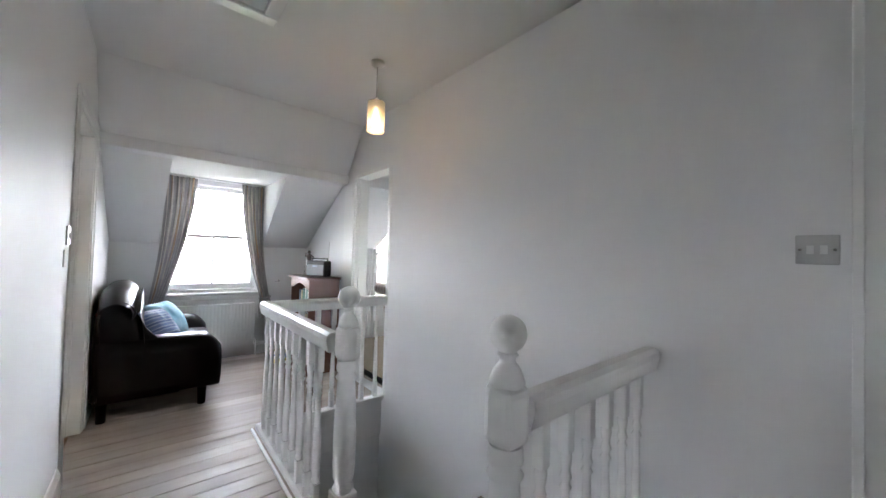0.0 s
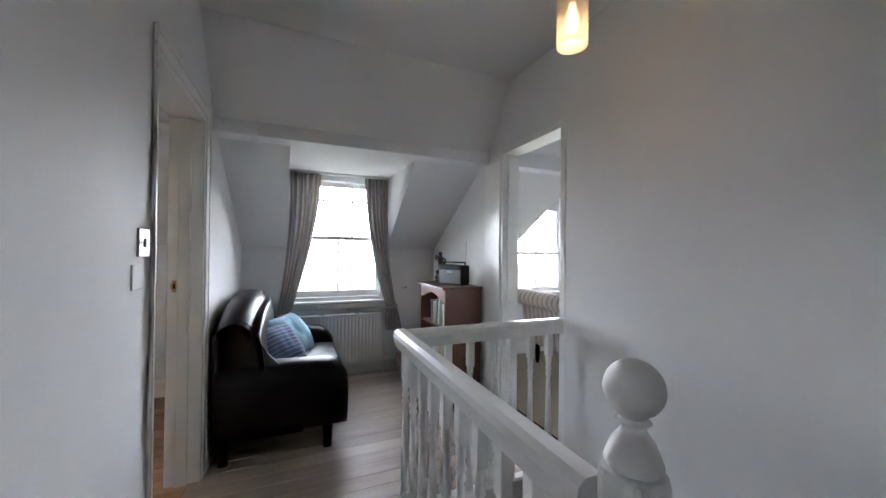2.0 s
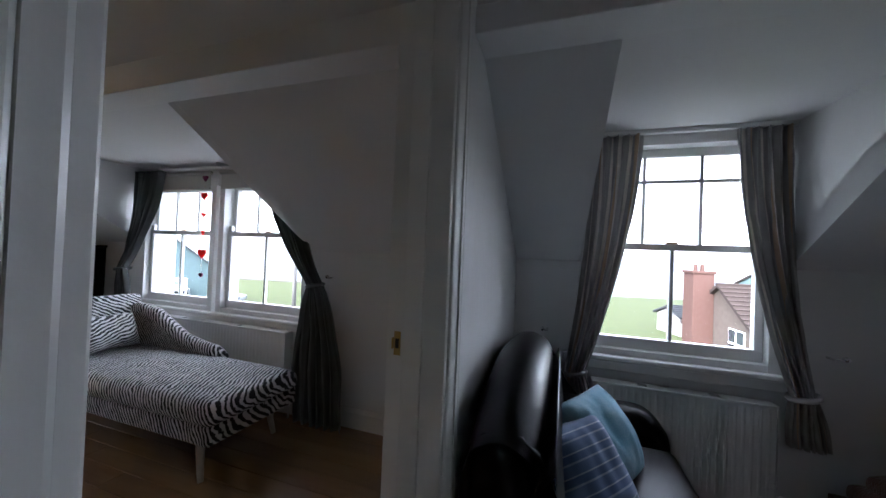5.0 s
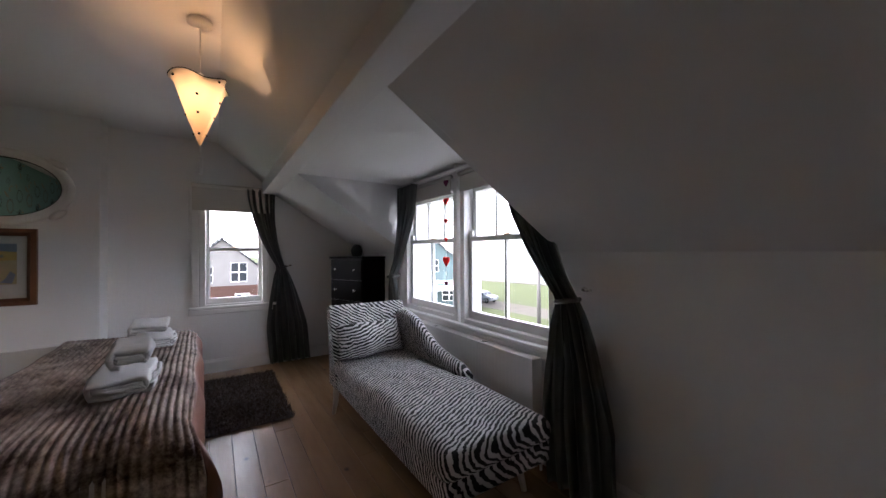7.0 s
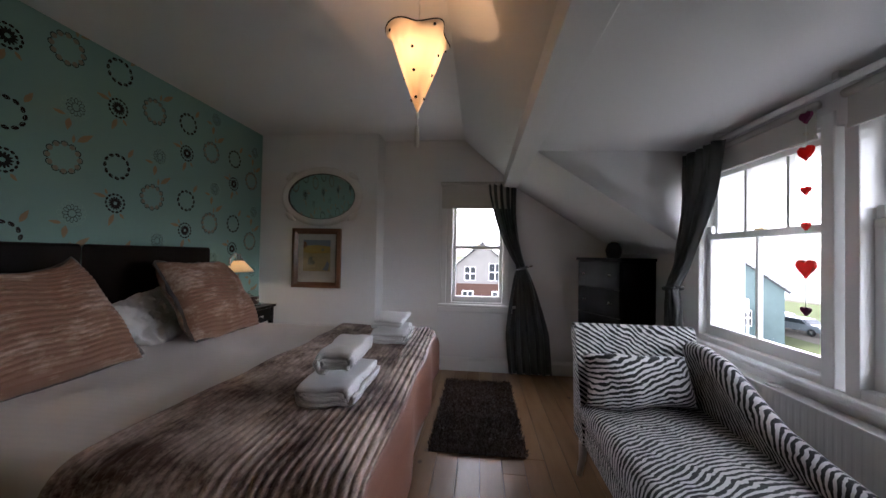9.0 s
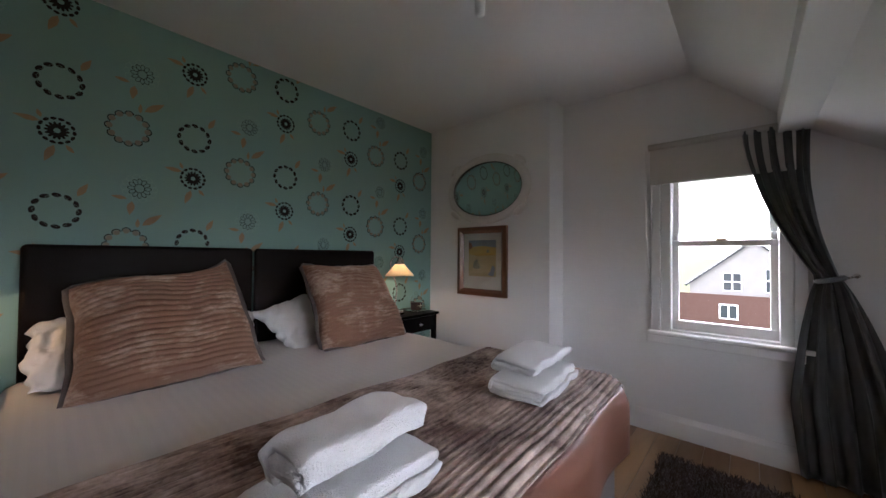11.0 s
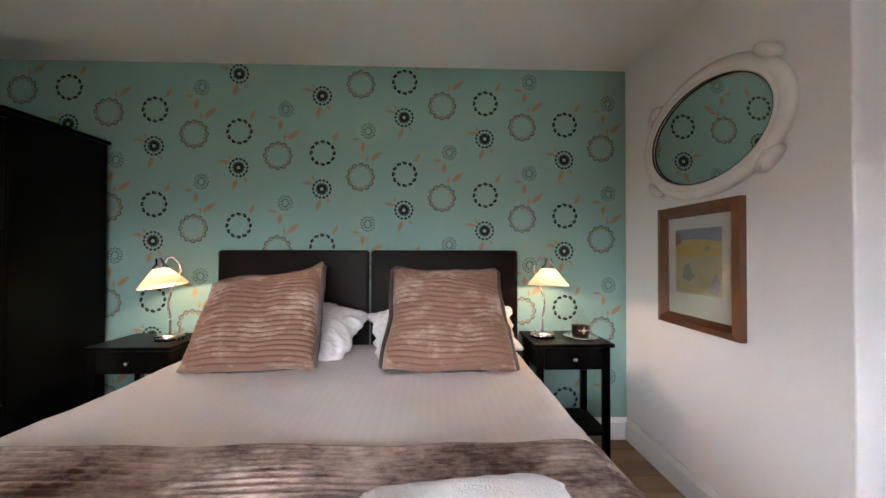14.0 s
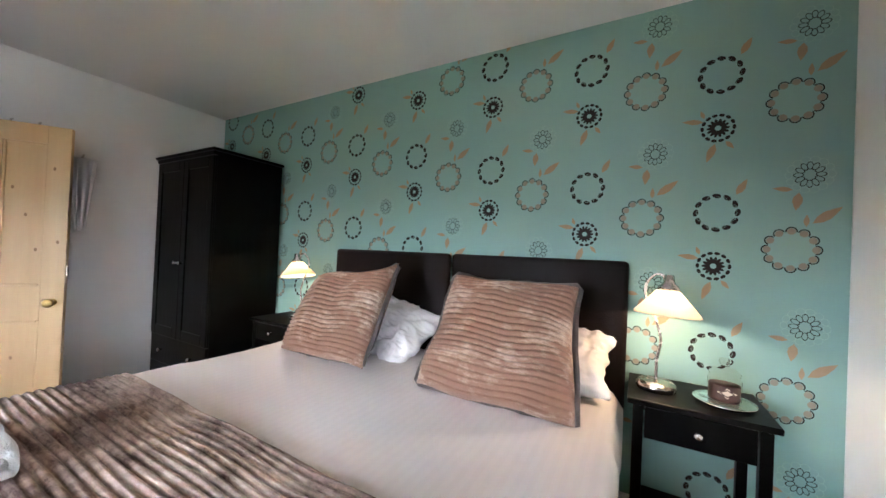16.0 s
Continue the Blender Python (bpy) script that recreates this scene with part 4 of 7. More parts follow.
BOOKS = [mat("book_cover", c, 0.5, vary=0.3, scale=20) for c in ((0.55, 0.52, 0.46), (0.08, 0.10, 0.16), (0.30, 0.06, 0.05), (0.40, 0.34, 0.22), (0.62, 0.62, 0.60), (0.10, 0.18, 0.14))]
PAGES = mat("book_pages", (0.62, 0.58, 0.48), 0.9, vary=0.4, scale=80, stretch=(1, 1, 6))
rng = random.Random(5)
for z, n in ((0.08, 9), (0.36, 10), (0.63, 8)):
    y = by0 + 0.03
    for k in range(n):
        t, h, d = rng.uniform(0.02, 0.042), rng.uniform(0.17, 0.22), rng.uniform(0.13, 0.18)
        if y + t > by1 - 0.06:
            break
        lean = rng.choice((0, 0, 0, 6, -5)) if k else 0
        bk = thing("book", "upright hardback book on the pine bookcase", "book", pose(bx0 + 0.03, y + (0.012 if lean else 0), z + 0.0015, lean, 0, 0), "books in the bookcase")
        cm = rng.choice(BOOKS)
        part("cover", box(0, d, 0, t, 0, h, 0.002), cm, bk)
        part("pages", box(0.004, d + 0.001, 0.003, t - 0.003, h + 0.0002, h + 0.001), PAGES, bk)
        y += t + 0.003 + (0.03 if lean else 0)
BLACKP = mat("black_plastic", (0.006, 0.006, 0.007), 0.4, spec=0.25, vary=0.3, scale=30, bump=0.1, bump_scale=200)
GRILLE = mat("silver_cloth", (0.20, 0.20, 0.21), 0.5, vary=0.5, scale=90, bump=0.4, bump_scale=300, metal=0.3)
radio = thing("radio", "black table radio with a silver grille and carrying handle", "radio", pose(1.34, 3.60, bh + 0.0225, 0, 0, -68))
part("case", box(-0.13, 0.13, -0.05, 0.05, 0.004, 0.165, 0.014), BLACKP, radio)
part("grille", box(-0.118, 0.118, -0.0535, -0.0505, 0.014, 0.125, 0.001), GRILLE, radio)
part("display", box(-0.03, 0.03, -0.056, -0.054, 0.10, 0.118), mat("display", (0.35, 0.42, 0.50), 0.2), radio)
part("handle", tube([(-0.12, 0, 0.164), (-0.12, 0, 0.185), (0.12, 0, 0.185), (0.12, 0, 0.164)], 0.007), BLACKP, radio, smooth=True)
part("aerial", tube([(0.10, 0.03, 0.16), (0.105, 0.035, 0.36)], 0.002), STEEL, radio)
for x in (-0.10, 0.10):
    part("foot", lathe([(0.012, 0.0005), (0.012, 0.006), (0, 0.006)], 10, m=pose(x, 0, 0)), BLACKP, radio)
BRONZE = mat("bronze", (0.10, 0.075, 0.06), 0.4, metal=0.6, vary=0.6, scale=30, bump=0.3, bump_scale=60)
st = bmesh.new()
for r, z0, z1, x, y in ((0.055, 0.0, 0.03, 0, 0), (0.045, 0.03, 0.075, 0.01, 0), (0.04, 0.07, 0.11, -0.015, 0.01), (0.022, 0.10, 0.20, 0.0, 0.0), (0.028, 0.17, 0.235, 0.0, 0.0)):
    lathe([(0, z0), (r * 0.8, z0 + 0.003), (r, (z0 + z1) / 2), (r * 0.7, z1 - 0.003), (0, z1)], 12, st, pose(x, y, 0))
lathe([(0, 0.228), (0.017, 0.238), (0.019, 0.254), (0.010, 0.268), (0, 0.270)], 12, st)
tube([(0.02, 0, 0.22), (0.055, 0, 0.20), (0.045, 0, 0.16)], 0.009, 8, st)
tube([(-0.02, 0, 0.22), (-0.05, 0.01, 0.235), (-0.065, 0.02, 0.20)], 0.009, 8, st)
tube([(-0.05, 0, 0.03), (-0.02, 0, 0.10)], 0.012, 8, st)
tagged(part("figurine", st, BRONZE, smooth=True), "small dark bronze figurine on the bookcase", "figurine").matrix_world = pose(1.33, 3.87, bh + 0.0225, 0, 0, -60)

chest = thing("toy_chest", "low reddish wooden chest with a part-open drawer", "chest", pose(1.12, 4.09, 0))
part("body", box(0, 0.40, 0.0, 0.36, 0.002, 0.26, 0.006), PINE, chest)
part("drawer", box(-0.045, -0.001, 0.02, 0.34, 0.06, 0.20, 0.006), PINE, chest)
part("handle", tube([(-0.047, 0.12, 0.13), (-0.062, 0.14, 0.12), (-0.062, 0.22, 0.12), (-0.047, 0.24, 0.13)], 0.005), STEEL, chest, smooth=True)
FELT = mat("brown_felt", (0.10, 0.045, 0.03), 0.95, vary=0.6, scale=30, bump=0.6, bump_scale=120, sheen=0.4)
bag = thing("cloth_bundle", "brown folded cloth heaped on the low chest", "cloth", pose(1.13, 4.13, 0.2605))
part("cloth", soft_box(0, 0.30, 0, 0.26, 0.0, 0.11, 0.045, 5, 0.03, 1, 0.02), FELT, bag, smooth=True)
part("fold", soft_box(0.03, 0.26, 0.03, 0.22, 0.10, 0.17, 0.03, 5, 0.02, 4, 0.02), FELT, bag, smooth=True)
tin = thing("toy_box", "small yellow and blue cardboard box on the floor", "box", pose(1.06, 3.99, 0.001, 0, 0, 12))
part("carton", box(0, 0.12, 0, 0.07, 0, 0.14, 0.003), mat("yellow_card", (0.55, 0.45, 0.05), 0.6, vary=0.4, scale=30), tin)
part("band", box(-0.001, 0.121, -0.001, 0.071, 0.05, 0.10), mat("blue_card", (0.05, 0.12, 0.35), 0.6), tin)

# ---- far room ----
TICKING = striped("striped_ticking", [(0.0, (0.55, 0.50, 0.43)), (0.42, (0.22, 0.17, 0.13)), (0.56, (0.55, 0.50, 0.43)), (0.66, (0.30, 0.24, 0.19)), (0.72, (0.55, 0.50, 0.43))], 0.8, 14, axis="Y", space="Object")
CARPET = mat("beige_carpet", (0.36, 0.29, 0.19), 0.95, vary=0.6, scale=25, bump=0.6, bump_scale=180, second=(0.24, 0.19, 0.12), sheen=0.3)
tagged(part("carpet", box(1.742, 5.05, 1.65, 4.50, -0.0215, 0.012, 0.004), CARPET), "flat beige woven carpet in the far room", "carpet", kind="structure")
part("binding", box(1.70, 1.7415, 1.65, 4.50, -0.0215, 0.014, 0.004), mat("black_binding", (0.01, 0.01, 0.01), 0.8, vary=0.4, scale=40), bpy.data.objects["carpet"], "black woven edge")
ch = thing("striped_chaise", "cream and brown striped chaise longue with a scrolled end", "chaise longue")
part("seat", soft_box(2.55, 3.95, 3.55, 4.22, 0.24, 0.48, 0.06, 4, 0.03, 3, 0.004), TICKING, ch, smooth=True)


def scroll(u, v):
    y = 3.53 + 0.71 * u
    if v < 0.45:
        s = v / 0.45
        return (2.66 - 0.13 * s, y, 0.40 + 0.36 * s)
    a = math.pi * (0.15 + 1.75 * (v - 0.45) / 0.55)
    return (2.44 + 0.095 * math.cos(a), y, 0.745 + 0.085 * math.sin(a))


bm = sheet(scroll, 10, 30, 0.05)
part("scroll_back", bm, TICKING, ch, "rolled end", smooth=True)
part("back_panel", prism([(2.52, 0.25), (2.62, 0.25), (2.60, 0.48), (2.53, 0.74), (2.45, 0.74)], "y", 3.54, 4.23), TICKING, ch)
cushion("cushion_bolster", 0.60, 0.30, 0.18, pose(3.0, 4.10, 0.50, -15, 0, 180), TICKING, "striped", ch, seed=3.0)
for x in (2.62, 3.85):
    for y in (3.60, 4.16):
        part("leg", lathe([(0.018, 0.013), (0.03, 0.12), (0.022, 0.25), (0, 0.25)], 12, m=pose(x, y, 0)), DARKWOOD, ch)
VOILE = mat("white_voile", (0.80, 0.80, 0.80), 0.8, vary=0.1, scale=10, bump=0.1, bump_scale=200)
curtain("curtain", north(0), (4.15, 0.30, 1.90), (4.28, 0.14, 0.95), (4.25, 0.30, 0.02), "white cotton curtain tied back in the far room", VOILE, 6)
curtain("curtain", north(0), (2.35, 0.36, 1.40), None, (2.30, 0.40, 0.02), "white cotton curtain beside the far window", VOILE, 7)
blind = thing("roller_blind", "cream roller blind half rolled over the far window", "blind")
part("cloth", box(2.50, 4.12, KNEE_Y - 0.05, KNEE_Y - 0.045, 1.74, 1.90), VOILE, blind)
part("roller", tube([(2.49, KNEE_Y - 0.05, 1.895), (4.13, KNEE_Y - 0.05, 1.895)], 0.02, 12), VOILE, blind, smooth=True)
boat = thing("model_boat", "small dark model boat on the sash rail", "ornament", pose(3.62, KNEE_Y + 0.045, 1.3285))
part("hull", prism([(-0.07, 0.035), (-0.05, 0.002), (0.05, 0.002), (0.07, 0.035)], "y", -0.015, 0.015), BLACKP, boat)
part("sail", prism([(-0.045, 0.04), (0.05, 0.04), (0.01, 0.13)], "y", -0.002, 0.002), BLACKP, boat)
part("mast", tube([(0.01, 0, 0.03), (0.01, 0, 0.14)], 0.002), BLACKP, boat)

# ---- bedroom: bed ----
def velvet(name, a, b, scale, lo, hi):
    m = mat(name, a, 0.75, bump=0.25, bump_scale=240, sheen=0.06)
    n, l = m.node_tree.nodes, m.node_tree.links
    co, mp, t1, ramp = n.new("ShaderNodeTexCoord"), n.new("ShaderNodeMapping"), n.new("ShaderNodeTexNoise"), n.new("ShaderNodeValToRGB")
    mp.inputs["Scale"].default_value = (1, 1, 2.2)
    t1.inputs["Scale"].default_value, t1.inputs["Detail"].default_value, t1.inputs["Roughness"].default_value, t1.inputs["Distortion"].default_value = scale, 8, 0.72, 0.1
    l.new(co.outputs["Object"], mp.inputs["Vector"]), l.new(mp.outputs[0], t1.inputs["Vector"]), l.new(t1.outputs["Fac"], ramp.inputs[0])
    e = ramp.color_ramp.elements
    e[0].position, e[0].color = lo, (*a, 1)
    e[1].position, e[1].color = hi, (*b, 1)
    l.new(ramp.outputs[0], n["Principled BSDF"].inputs["Base Color"])
    return m


# The paler second colour paints in the sheen of the crushed nap.
VELVET = velvet("brown_crushed_velvet", (0.205, 0.108, 0.068), (0.52, 0.41, 0.33), 2.8, 0.48, 0.69)
THROW = velvet("brown_ribbed_throw", (0.070, 0.036, 0.027), (0.60, 0.48, 0.40), 4.2, 0.39, 0.71)


def flecks(m, along, across, amount):
    """Breaks the painted sheen of the crushed pile into short streaks along the ribs."""
    n, l = m.node_tree.nodes, m.node_tree.links
    ramp = [k for k in n if k.type == "VALTORGB"][0]
    src = ramp.inputs[0].links[0].from_socket
    co, mp, fine, add = n.new("ShaderNodeTexCoord"), n.new("ShaderNodeMapping"), n.new("ShaderNodeTexNoise"), n.new("ShaderNodeMath")
    mp.inputs["Scale"].default_value = (along, across, across)
    fine.inputs["Scale"].default_value, fine.inputs["Detail"].default_value, fine.inputs["Roughness"].default_value = 1.0, 4.0, 0.65
    add.operation = "MULTIPLY_ADD"
    add.inputs[1].default_value = amount
    off = n.new("ShaderNodeMath")
    off.operation = "SUBTRACT"
    off.inputs[1].default_value = amount / 2
    l.new(co.outputs["Object"], mp.inputs["Vector"]), l.new(mp.outputs[0], fine.inputs["Vector"])
    l.new(fine.outputs["Fac"], add.inputs[0]), l.new(src, off.inputs[0]), l.new(off.outputs[0], add.inputs[2]), l.new(add.outputs[0], ramp.inputs[0])


flecks(THROW, 10, 80, 0.36)
flecks(VELVET, 8, 60, 0.24)
BOARDLEATHER = mat("brown_leather", (0.006, 0.0033, 0.0027), 0.45, spec=0.10, vary=0.4, scale=5, bump=0.12, bump_scale=130, second=(0.012, 0.007, 0.006), rvary=0.06)
SHEET = mat("white_cotton", (0.72, 0.72, 0.73), 0.85, vary=0.08, scale=6, bump=0.08, bump_scale=240, second=(0.64, 0.64, 0.66), sheen=0.15)
DIVAN = mat("grey_divan", (0.30, 0.28, 0.27), 0.85, vary=0.2, scale=8, bump=0.25, bump_scale=220)
BX0, BX1, BY0, BY1, BZ = -3.925, -2.03, 0.905, 2.80, 0.635
bed = thing("bed", "double bed with a grey divan base and a pale linen cover", "bed")
for k in range(2):
    a = BX0 + 0.03 + k * (BX1 - BX0 - 0.06) / 2
    base = part("divan_base", box(a + 0.002, a + (BX1 - BX0 - 0.06) / 2 - 0.002, BY0 + 0.02, BY1 - 0.03, 0.05, 0.36, 0.015), DIVAN, bed)
    for j in range(2):
        c = a + 0.2 + 0.5 * j
        part("castor", lathe([(0, 0.002), (0.022, 0.008), (0.022, 0.045), (0, 0.05)], 12, m=pose(c, BY1 - 0.12 - 1.5 * 0, 0)), BLACKP, base)
part("divan_handle", tube([(-2.35, BY1 - 0.028, 0.27), (-2.35, BY1 - 0.010, 0.26), (-2.25, BY1 - 0.010, 0.26), (-2.25, BY1 - 0.028, 0.27)], 0.007), BLACKP, bed)
part("mattress", soft_box(BX0 + 0.015, BX1 - 0.015, BY0 + 0.01, BY1 - 0.02, 0.362, 0.615, 0.05, 3), SHEET, bed, smooth=True)


def cover(u, v):
    """The duvet cover: flat on top, falling over both long sides."""
    w = BX1 - BX0
    s = -0.30 + (w + 0.60) * u
    y = BY0 + 0.02 + (BY1 - BY0 - 0.02) * v
    r = 0.07

    def fold(d):
        if d <= 0:
            return 0.0, 0.0
        if d < r * math.pi / 2:
            return r * math.sin(d / r) - d, -r * (1 - math.cos(d / r))
        return r - d, -r - (d - r * math.pi / 2)
    dl, dr = -s + r, s - (w - r)
    x, z = s, 0.0
    if dl > 0:
        mx, z = fold(dl)
        x = s - mx
    elif dr > 0:
        mx, z = fold(dr)
        x = s + mx
    x = min(max(x, -0.004), w + 0.004)
    side = 1 if z < -0.07 else 0
    lump = wrinkle((x * 1.2, y * 1.2, 0), 0.5, 0.010) + wrinkle((x, y * 3.0, 2), 0.22, 0.004)
    out = side * (0.012 * math.sin(y * 17 + 2 * math.sin(y * 5)) + 0.006)
    return (BX0 + x + (out if s > w / 2 else -out), y, BZ + z + lump * (1 - side) - 0.012 * max(0, (v - 0.95) / 0.05))


part("duvet_cover", sheet(cover, 70, 60, -0.012), LINEN, bed, "pale greyish white cotton", smooth=True)

throw_ob = thing("bed_throw", "brown ribbed crushed velvet throw over the foot of the bed", "throw")
NR = 41


def throw_f(u, v, ribbed=True):
    """Across the bed along u, from the middle of the bed to the foot and down along v; ribs run across."""
    w = BX1 - BX0 + 0.045
    y0, r = 2.08, 0.11
    L = (BY1 - r + 0.03) - y0
    total = L + r * math.pi / 2 + 0.20
    d = total * v
    x0 = BX0 - 0.012
    s = -0.38 + (w + 0.92) * u
    skew = 0.05 * (0.5 - u)
    rib = (0.0150 if ribbed else 0.0) * abs(math.sin(math.pi * NR * v + 0.8 * wrinkle((s, v * 2, 0), 0.5, 1.0))) ** 0.6
    corner = 0.0
    # along the length
    if d < L:
        y, zz, ny, nz = y0 + d + skew * (1 - d / L), 0.0, 0.0, 1.0
    elif d < L + r * math.pi / 2:
        a = (d - L) / r
        y, zz, ny, nz = y0 + L + r * math.sin(a), -r * (1 - math.cos(a)), math.sin(a), math.cos(a)
    else:
        y, zz, ny, nz = y0 + L + r, -r - (d - L - r * math.pi / 2), 1.0, 0.0
    # across the width
    rr = 0.10
    x, zx, nx = s, 0.0, 0.0
    for sgn, dd in ((-1, rr - s), (1, s - (w - rr))):
        if dd > 0:
            if dd < rr * math.pi / 2:
                x = (rr - rr * math.sin(dd / rr)) if sgn < 0 else (w - rr + rr * math.sin(dd / rr))
                zx, nx = -rr * (1 - math.cos(dd / rr)), sgn * math.sin(dd / rr)
            else:
                x, zx, nx = (0.0 if sgn < 0 else w), -rr - (dd - rr * math.pi / 2), sgn
            corner = min(1, dd / 0.2) * min(1, max(0, d - L + 0.06) / 0.2)
    pull = (0.085 if s < w / 2 else -0.035) * corner
    lump = wrinkle((s * 1.3, y * 1.3, 1), 0.35, 0.012)
    wave = 0.016 * math.sin(s * 9 + 1.5) * (1 - nz) + 0.012 * math.sin(y * 14) * abs(nx)
    z = BZ + 0.022 - math.hypot(zz, zx) + (lump + rib) * max(nz, 0.0) * (1 - abs(nx))
    px = x0 + x + nx * (rib * 0.7 + wave) - (1 if nx > 0 else -1 if nx < 0 else 0) * pull
    y += 0.055 * min(1.0, max(0.0, s / w)) * min(1.0, d / L)
    return (px, y + ny * (rib * 0.6 + wave) - pull * (1 if corner else 0), z)


VS = 0.72
SATINB = mat("brown_satin", (0.17, 0.072, 0.045), 0.45, vary=0.4, scale=5, bump=0.1, bump_scale=160, second=(0.13, 0.055, 0.036))
part("ribbed_cloth", sheet(lambda u, v: throw_f(u, v * VS), 110, int(NR * 8 * VS), 0.006), THROW, throw_ob, "ribbed crushed velvet", smooth=True)
part("satin_border", sheet(lambda u, v: throw_f(u, VS + v * (1 - VS), False), 90, 16, 0.006), SATINB, throw_ob, "plain reddish brown border", smooth=True)

for k, (a, b) in enumerate(((-3.955, -3.020), (-3.008, -2.073))):
    hb = thing("headboard", "dark brown leather padded headboard panel against the papered wall", "headboard", group="headboard panels")
    part("padding", soft_box(a, b, PAPER_Y + 0.018, 0.90, 0.42, 1.235, 0.022, 4, 0, k, 0.0015), BOARDLEATHER, hb, smooth=True)
    for x in (a + 0.15, b - 0.15):
        part("strut", box(x - 0.02, x + 0.02, PAPER_Y + 0.002, PAPER_Y + 0.0175, 0.001, 0.60), DARKWOOD, hb)

PIL = BZ + 0.012
for x, y, rz, ry, sd in ((-2.42, 1.03, 4, -3, 1), (-2.61, 1.08, -6, -13, 4), (-3.42, 1.08, 6, 12, 7), (-3.58, 1.03, -5, 4, 10)):
    cushion("pillow", 0.66, 0.43, 0.17, pose(x, y + 0.13, PIL + 0.33 * abs(math.sin(math.radians(ry))) * 0.5, 58, ry, rz), SHEET, "crumpled white cotton pillow propped against the headboard", seed=sd, n=56, crumple=0.034, flange=0.0, category="pillow")
cushion("scatter_cushion", 0.65, 0.53, 0.25, pose(-2.52, 1.43, PIL, 34, 4, -3), VELVET, "large ribbed brown crushed velvet cushion with a grey flange", rib=0.014, ear=0.07, nrib=22, flange=0.022, seed=2.2, n=44, taper=0.08)
cushion("scatter_cushion", 0.645, 0.56, 0.25, pose(-3.485, 1.45, PIL, 33, -2, 3), VELVET, "large ribbed brown crushed velvet cushion with a grey flange", rib=0.014, nrib=23, flange=0.022, seed=8.6, n=44, taper=0.10)


# ---- towels ----
def folded(w, d, h, turns, seed):
    """A towel folded over and over: a flattened spiral in y and z, w long in x, its base at z = 0."""
    th = h * 0.30 / turns

    def f(u, v):
        a = 2 * math.pi * turns * u + 0.6
        soft = 1 - 0.10 * abs(2 * v - 1) ** 8
        q = (h / 2 - th / 2) * (0.16 + 0.84 * u) * soft
        hw = (d / 2 - h / 2) * (1 - 0.06 * abs(2 * v - 1) ** 5) + q
        c, s_ = math.cos(a), math.sin(a)
        y = (hw - q) * max(-1.0, min(1.0, 1.7 * c)) + q * c
        z = q * math.copysign(min(1.0, 1.2 * abs(s_)) ** 0.92, s_)
        x = w * (v - 0.5) * (1 - 0.02 * math.sin(3 * a + seed)) + wrinkle((a, v, seed), 0.9, 0.010) * (1 if v > 0.5 else -1)
        y += wrinkle((x * 1.5, z * 2, seed), 0.10, 0.012)
        z += wrinkle((x, y, seed + 3), 0.11, 0.013) * u + wrinkle((x, y, seed), 0.04, 0.004)
        return (x + w / 2, y + d / 2, max(0.001, z + h / 2 * soft))
    return sheet(f, 110, 26, th)


def towels(x, y, rz, label, base, top, tilt):
    z = BZ + 0.036
    a = thing("towel", label, "towel", pose(x, y, z, 0, 0, rz), "towels on the bed")
    part("folded_cloth", folded(*base, 1.9, x), TOWEL, a, smooth=True)
    w, d, h = top
    b = thing("towel", "smaller folded white terry towel resting on a larger one", "towel", pose(x, y, z + base[2] - 0.001, 0, 0, rz) @ pose((base[0] - w) / 2 + 0.01, base[1] - d - 0.012, 0, 0, 0, tilt), "towels on the bed")
    part("folded_cloth", folded(w, d, h, 1.6, x + 5), TOWEL, b, smooth=True)


towels(-2.755, 2.465, 2, "folded white terry bath towel on the throw", (0.36, 0.25, 0.105), (0.31, 0.185, 0.112), 3)
towels(-3.665, 2.425, 6, "folded white terry bath towel on the throw", (0.41, 0.265, 0.090), (0.36, 0.215, 0.070), -4)


# ---- nightstands, lamps ----
def nightstand(x0, x1):
    ob = thing("nightstand", "dark stained wooden nightstand with one drawer and a low shelf", "nightstand", group="nightstands")
    y0, y1, h = PAPER_Y + 0.025, 1.20, 0.715
    part("top", box(x0 - 0.02, x1 + 0.02, y0 - 0.005, y1 + 0.005, h - 0.022, h, 0.004), DARKWOOD, ob)
    for x in (x0, x1 - 0.036):
        for y in (y0, y1 - 0.045):
            part("leg", box(x, x + 0.036, y, y + 0.036, 0.002, h - 0.0225, 0.003), DARKWOOD, ob)
    for a in (x0 + 0.0365, ):
        part("apron_back", box(x0 + 0.0365, x1 - 0.0365, y0 + 0.006, y0 + 0.022, h - 0.15, h - 0.0225), DARKWOOD, ob)
    for x in (x0 + 0.008, x1 - 0.024):
        part("apron_side", box(x, x + 0.016, y0 + 0.0365, y1 - 0.0455, h - 0.15, h - 0.0225), DARKWOOD, ob)
    dr = part("drawer", box(x0 + 0.040, x1 - 0.040, y1 - 0.030, y1 - 0.010, h - 0.145, h - 0.028, 0.003), DARKWOOD, ob)
    part("knob", lathe([(0.006, 0), (0.006, 0.012), (0.013, 0.018), (0.012, 0.026), (0, 0.029)], 14, m=pose((x0 + x1) / 2, y1 - 0.010, h - 0.085, -90, 0, 0)), STEEL, dr, "steel knob", smooth=True)
    part("shelf", box(x0 + 0.004, x1 - 0.004, y0 + 0.004, y1 - 0.014, 0.20, 0.218, 0.003), DARKWOOD, ob)
    return ob


nightstand(-4.40, -3.99)
nightstand(-2.00, -1.585)


OPAL = shade_mat("opal_glass", (0.92, 0.84, 0.68), 0.36)


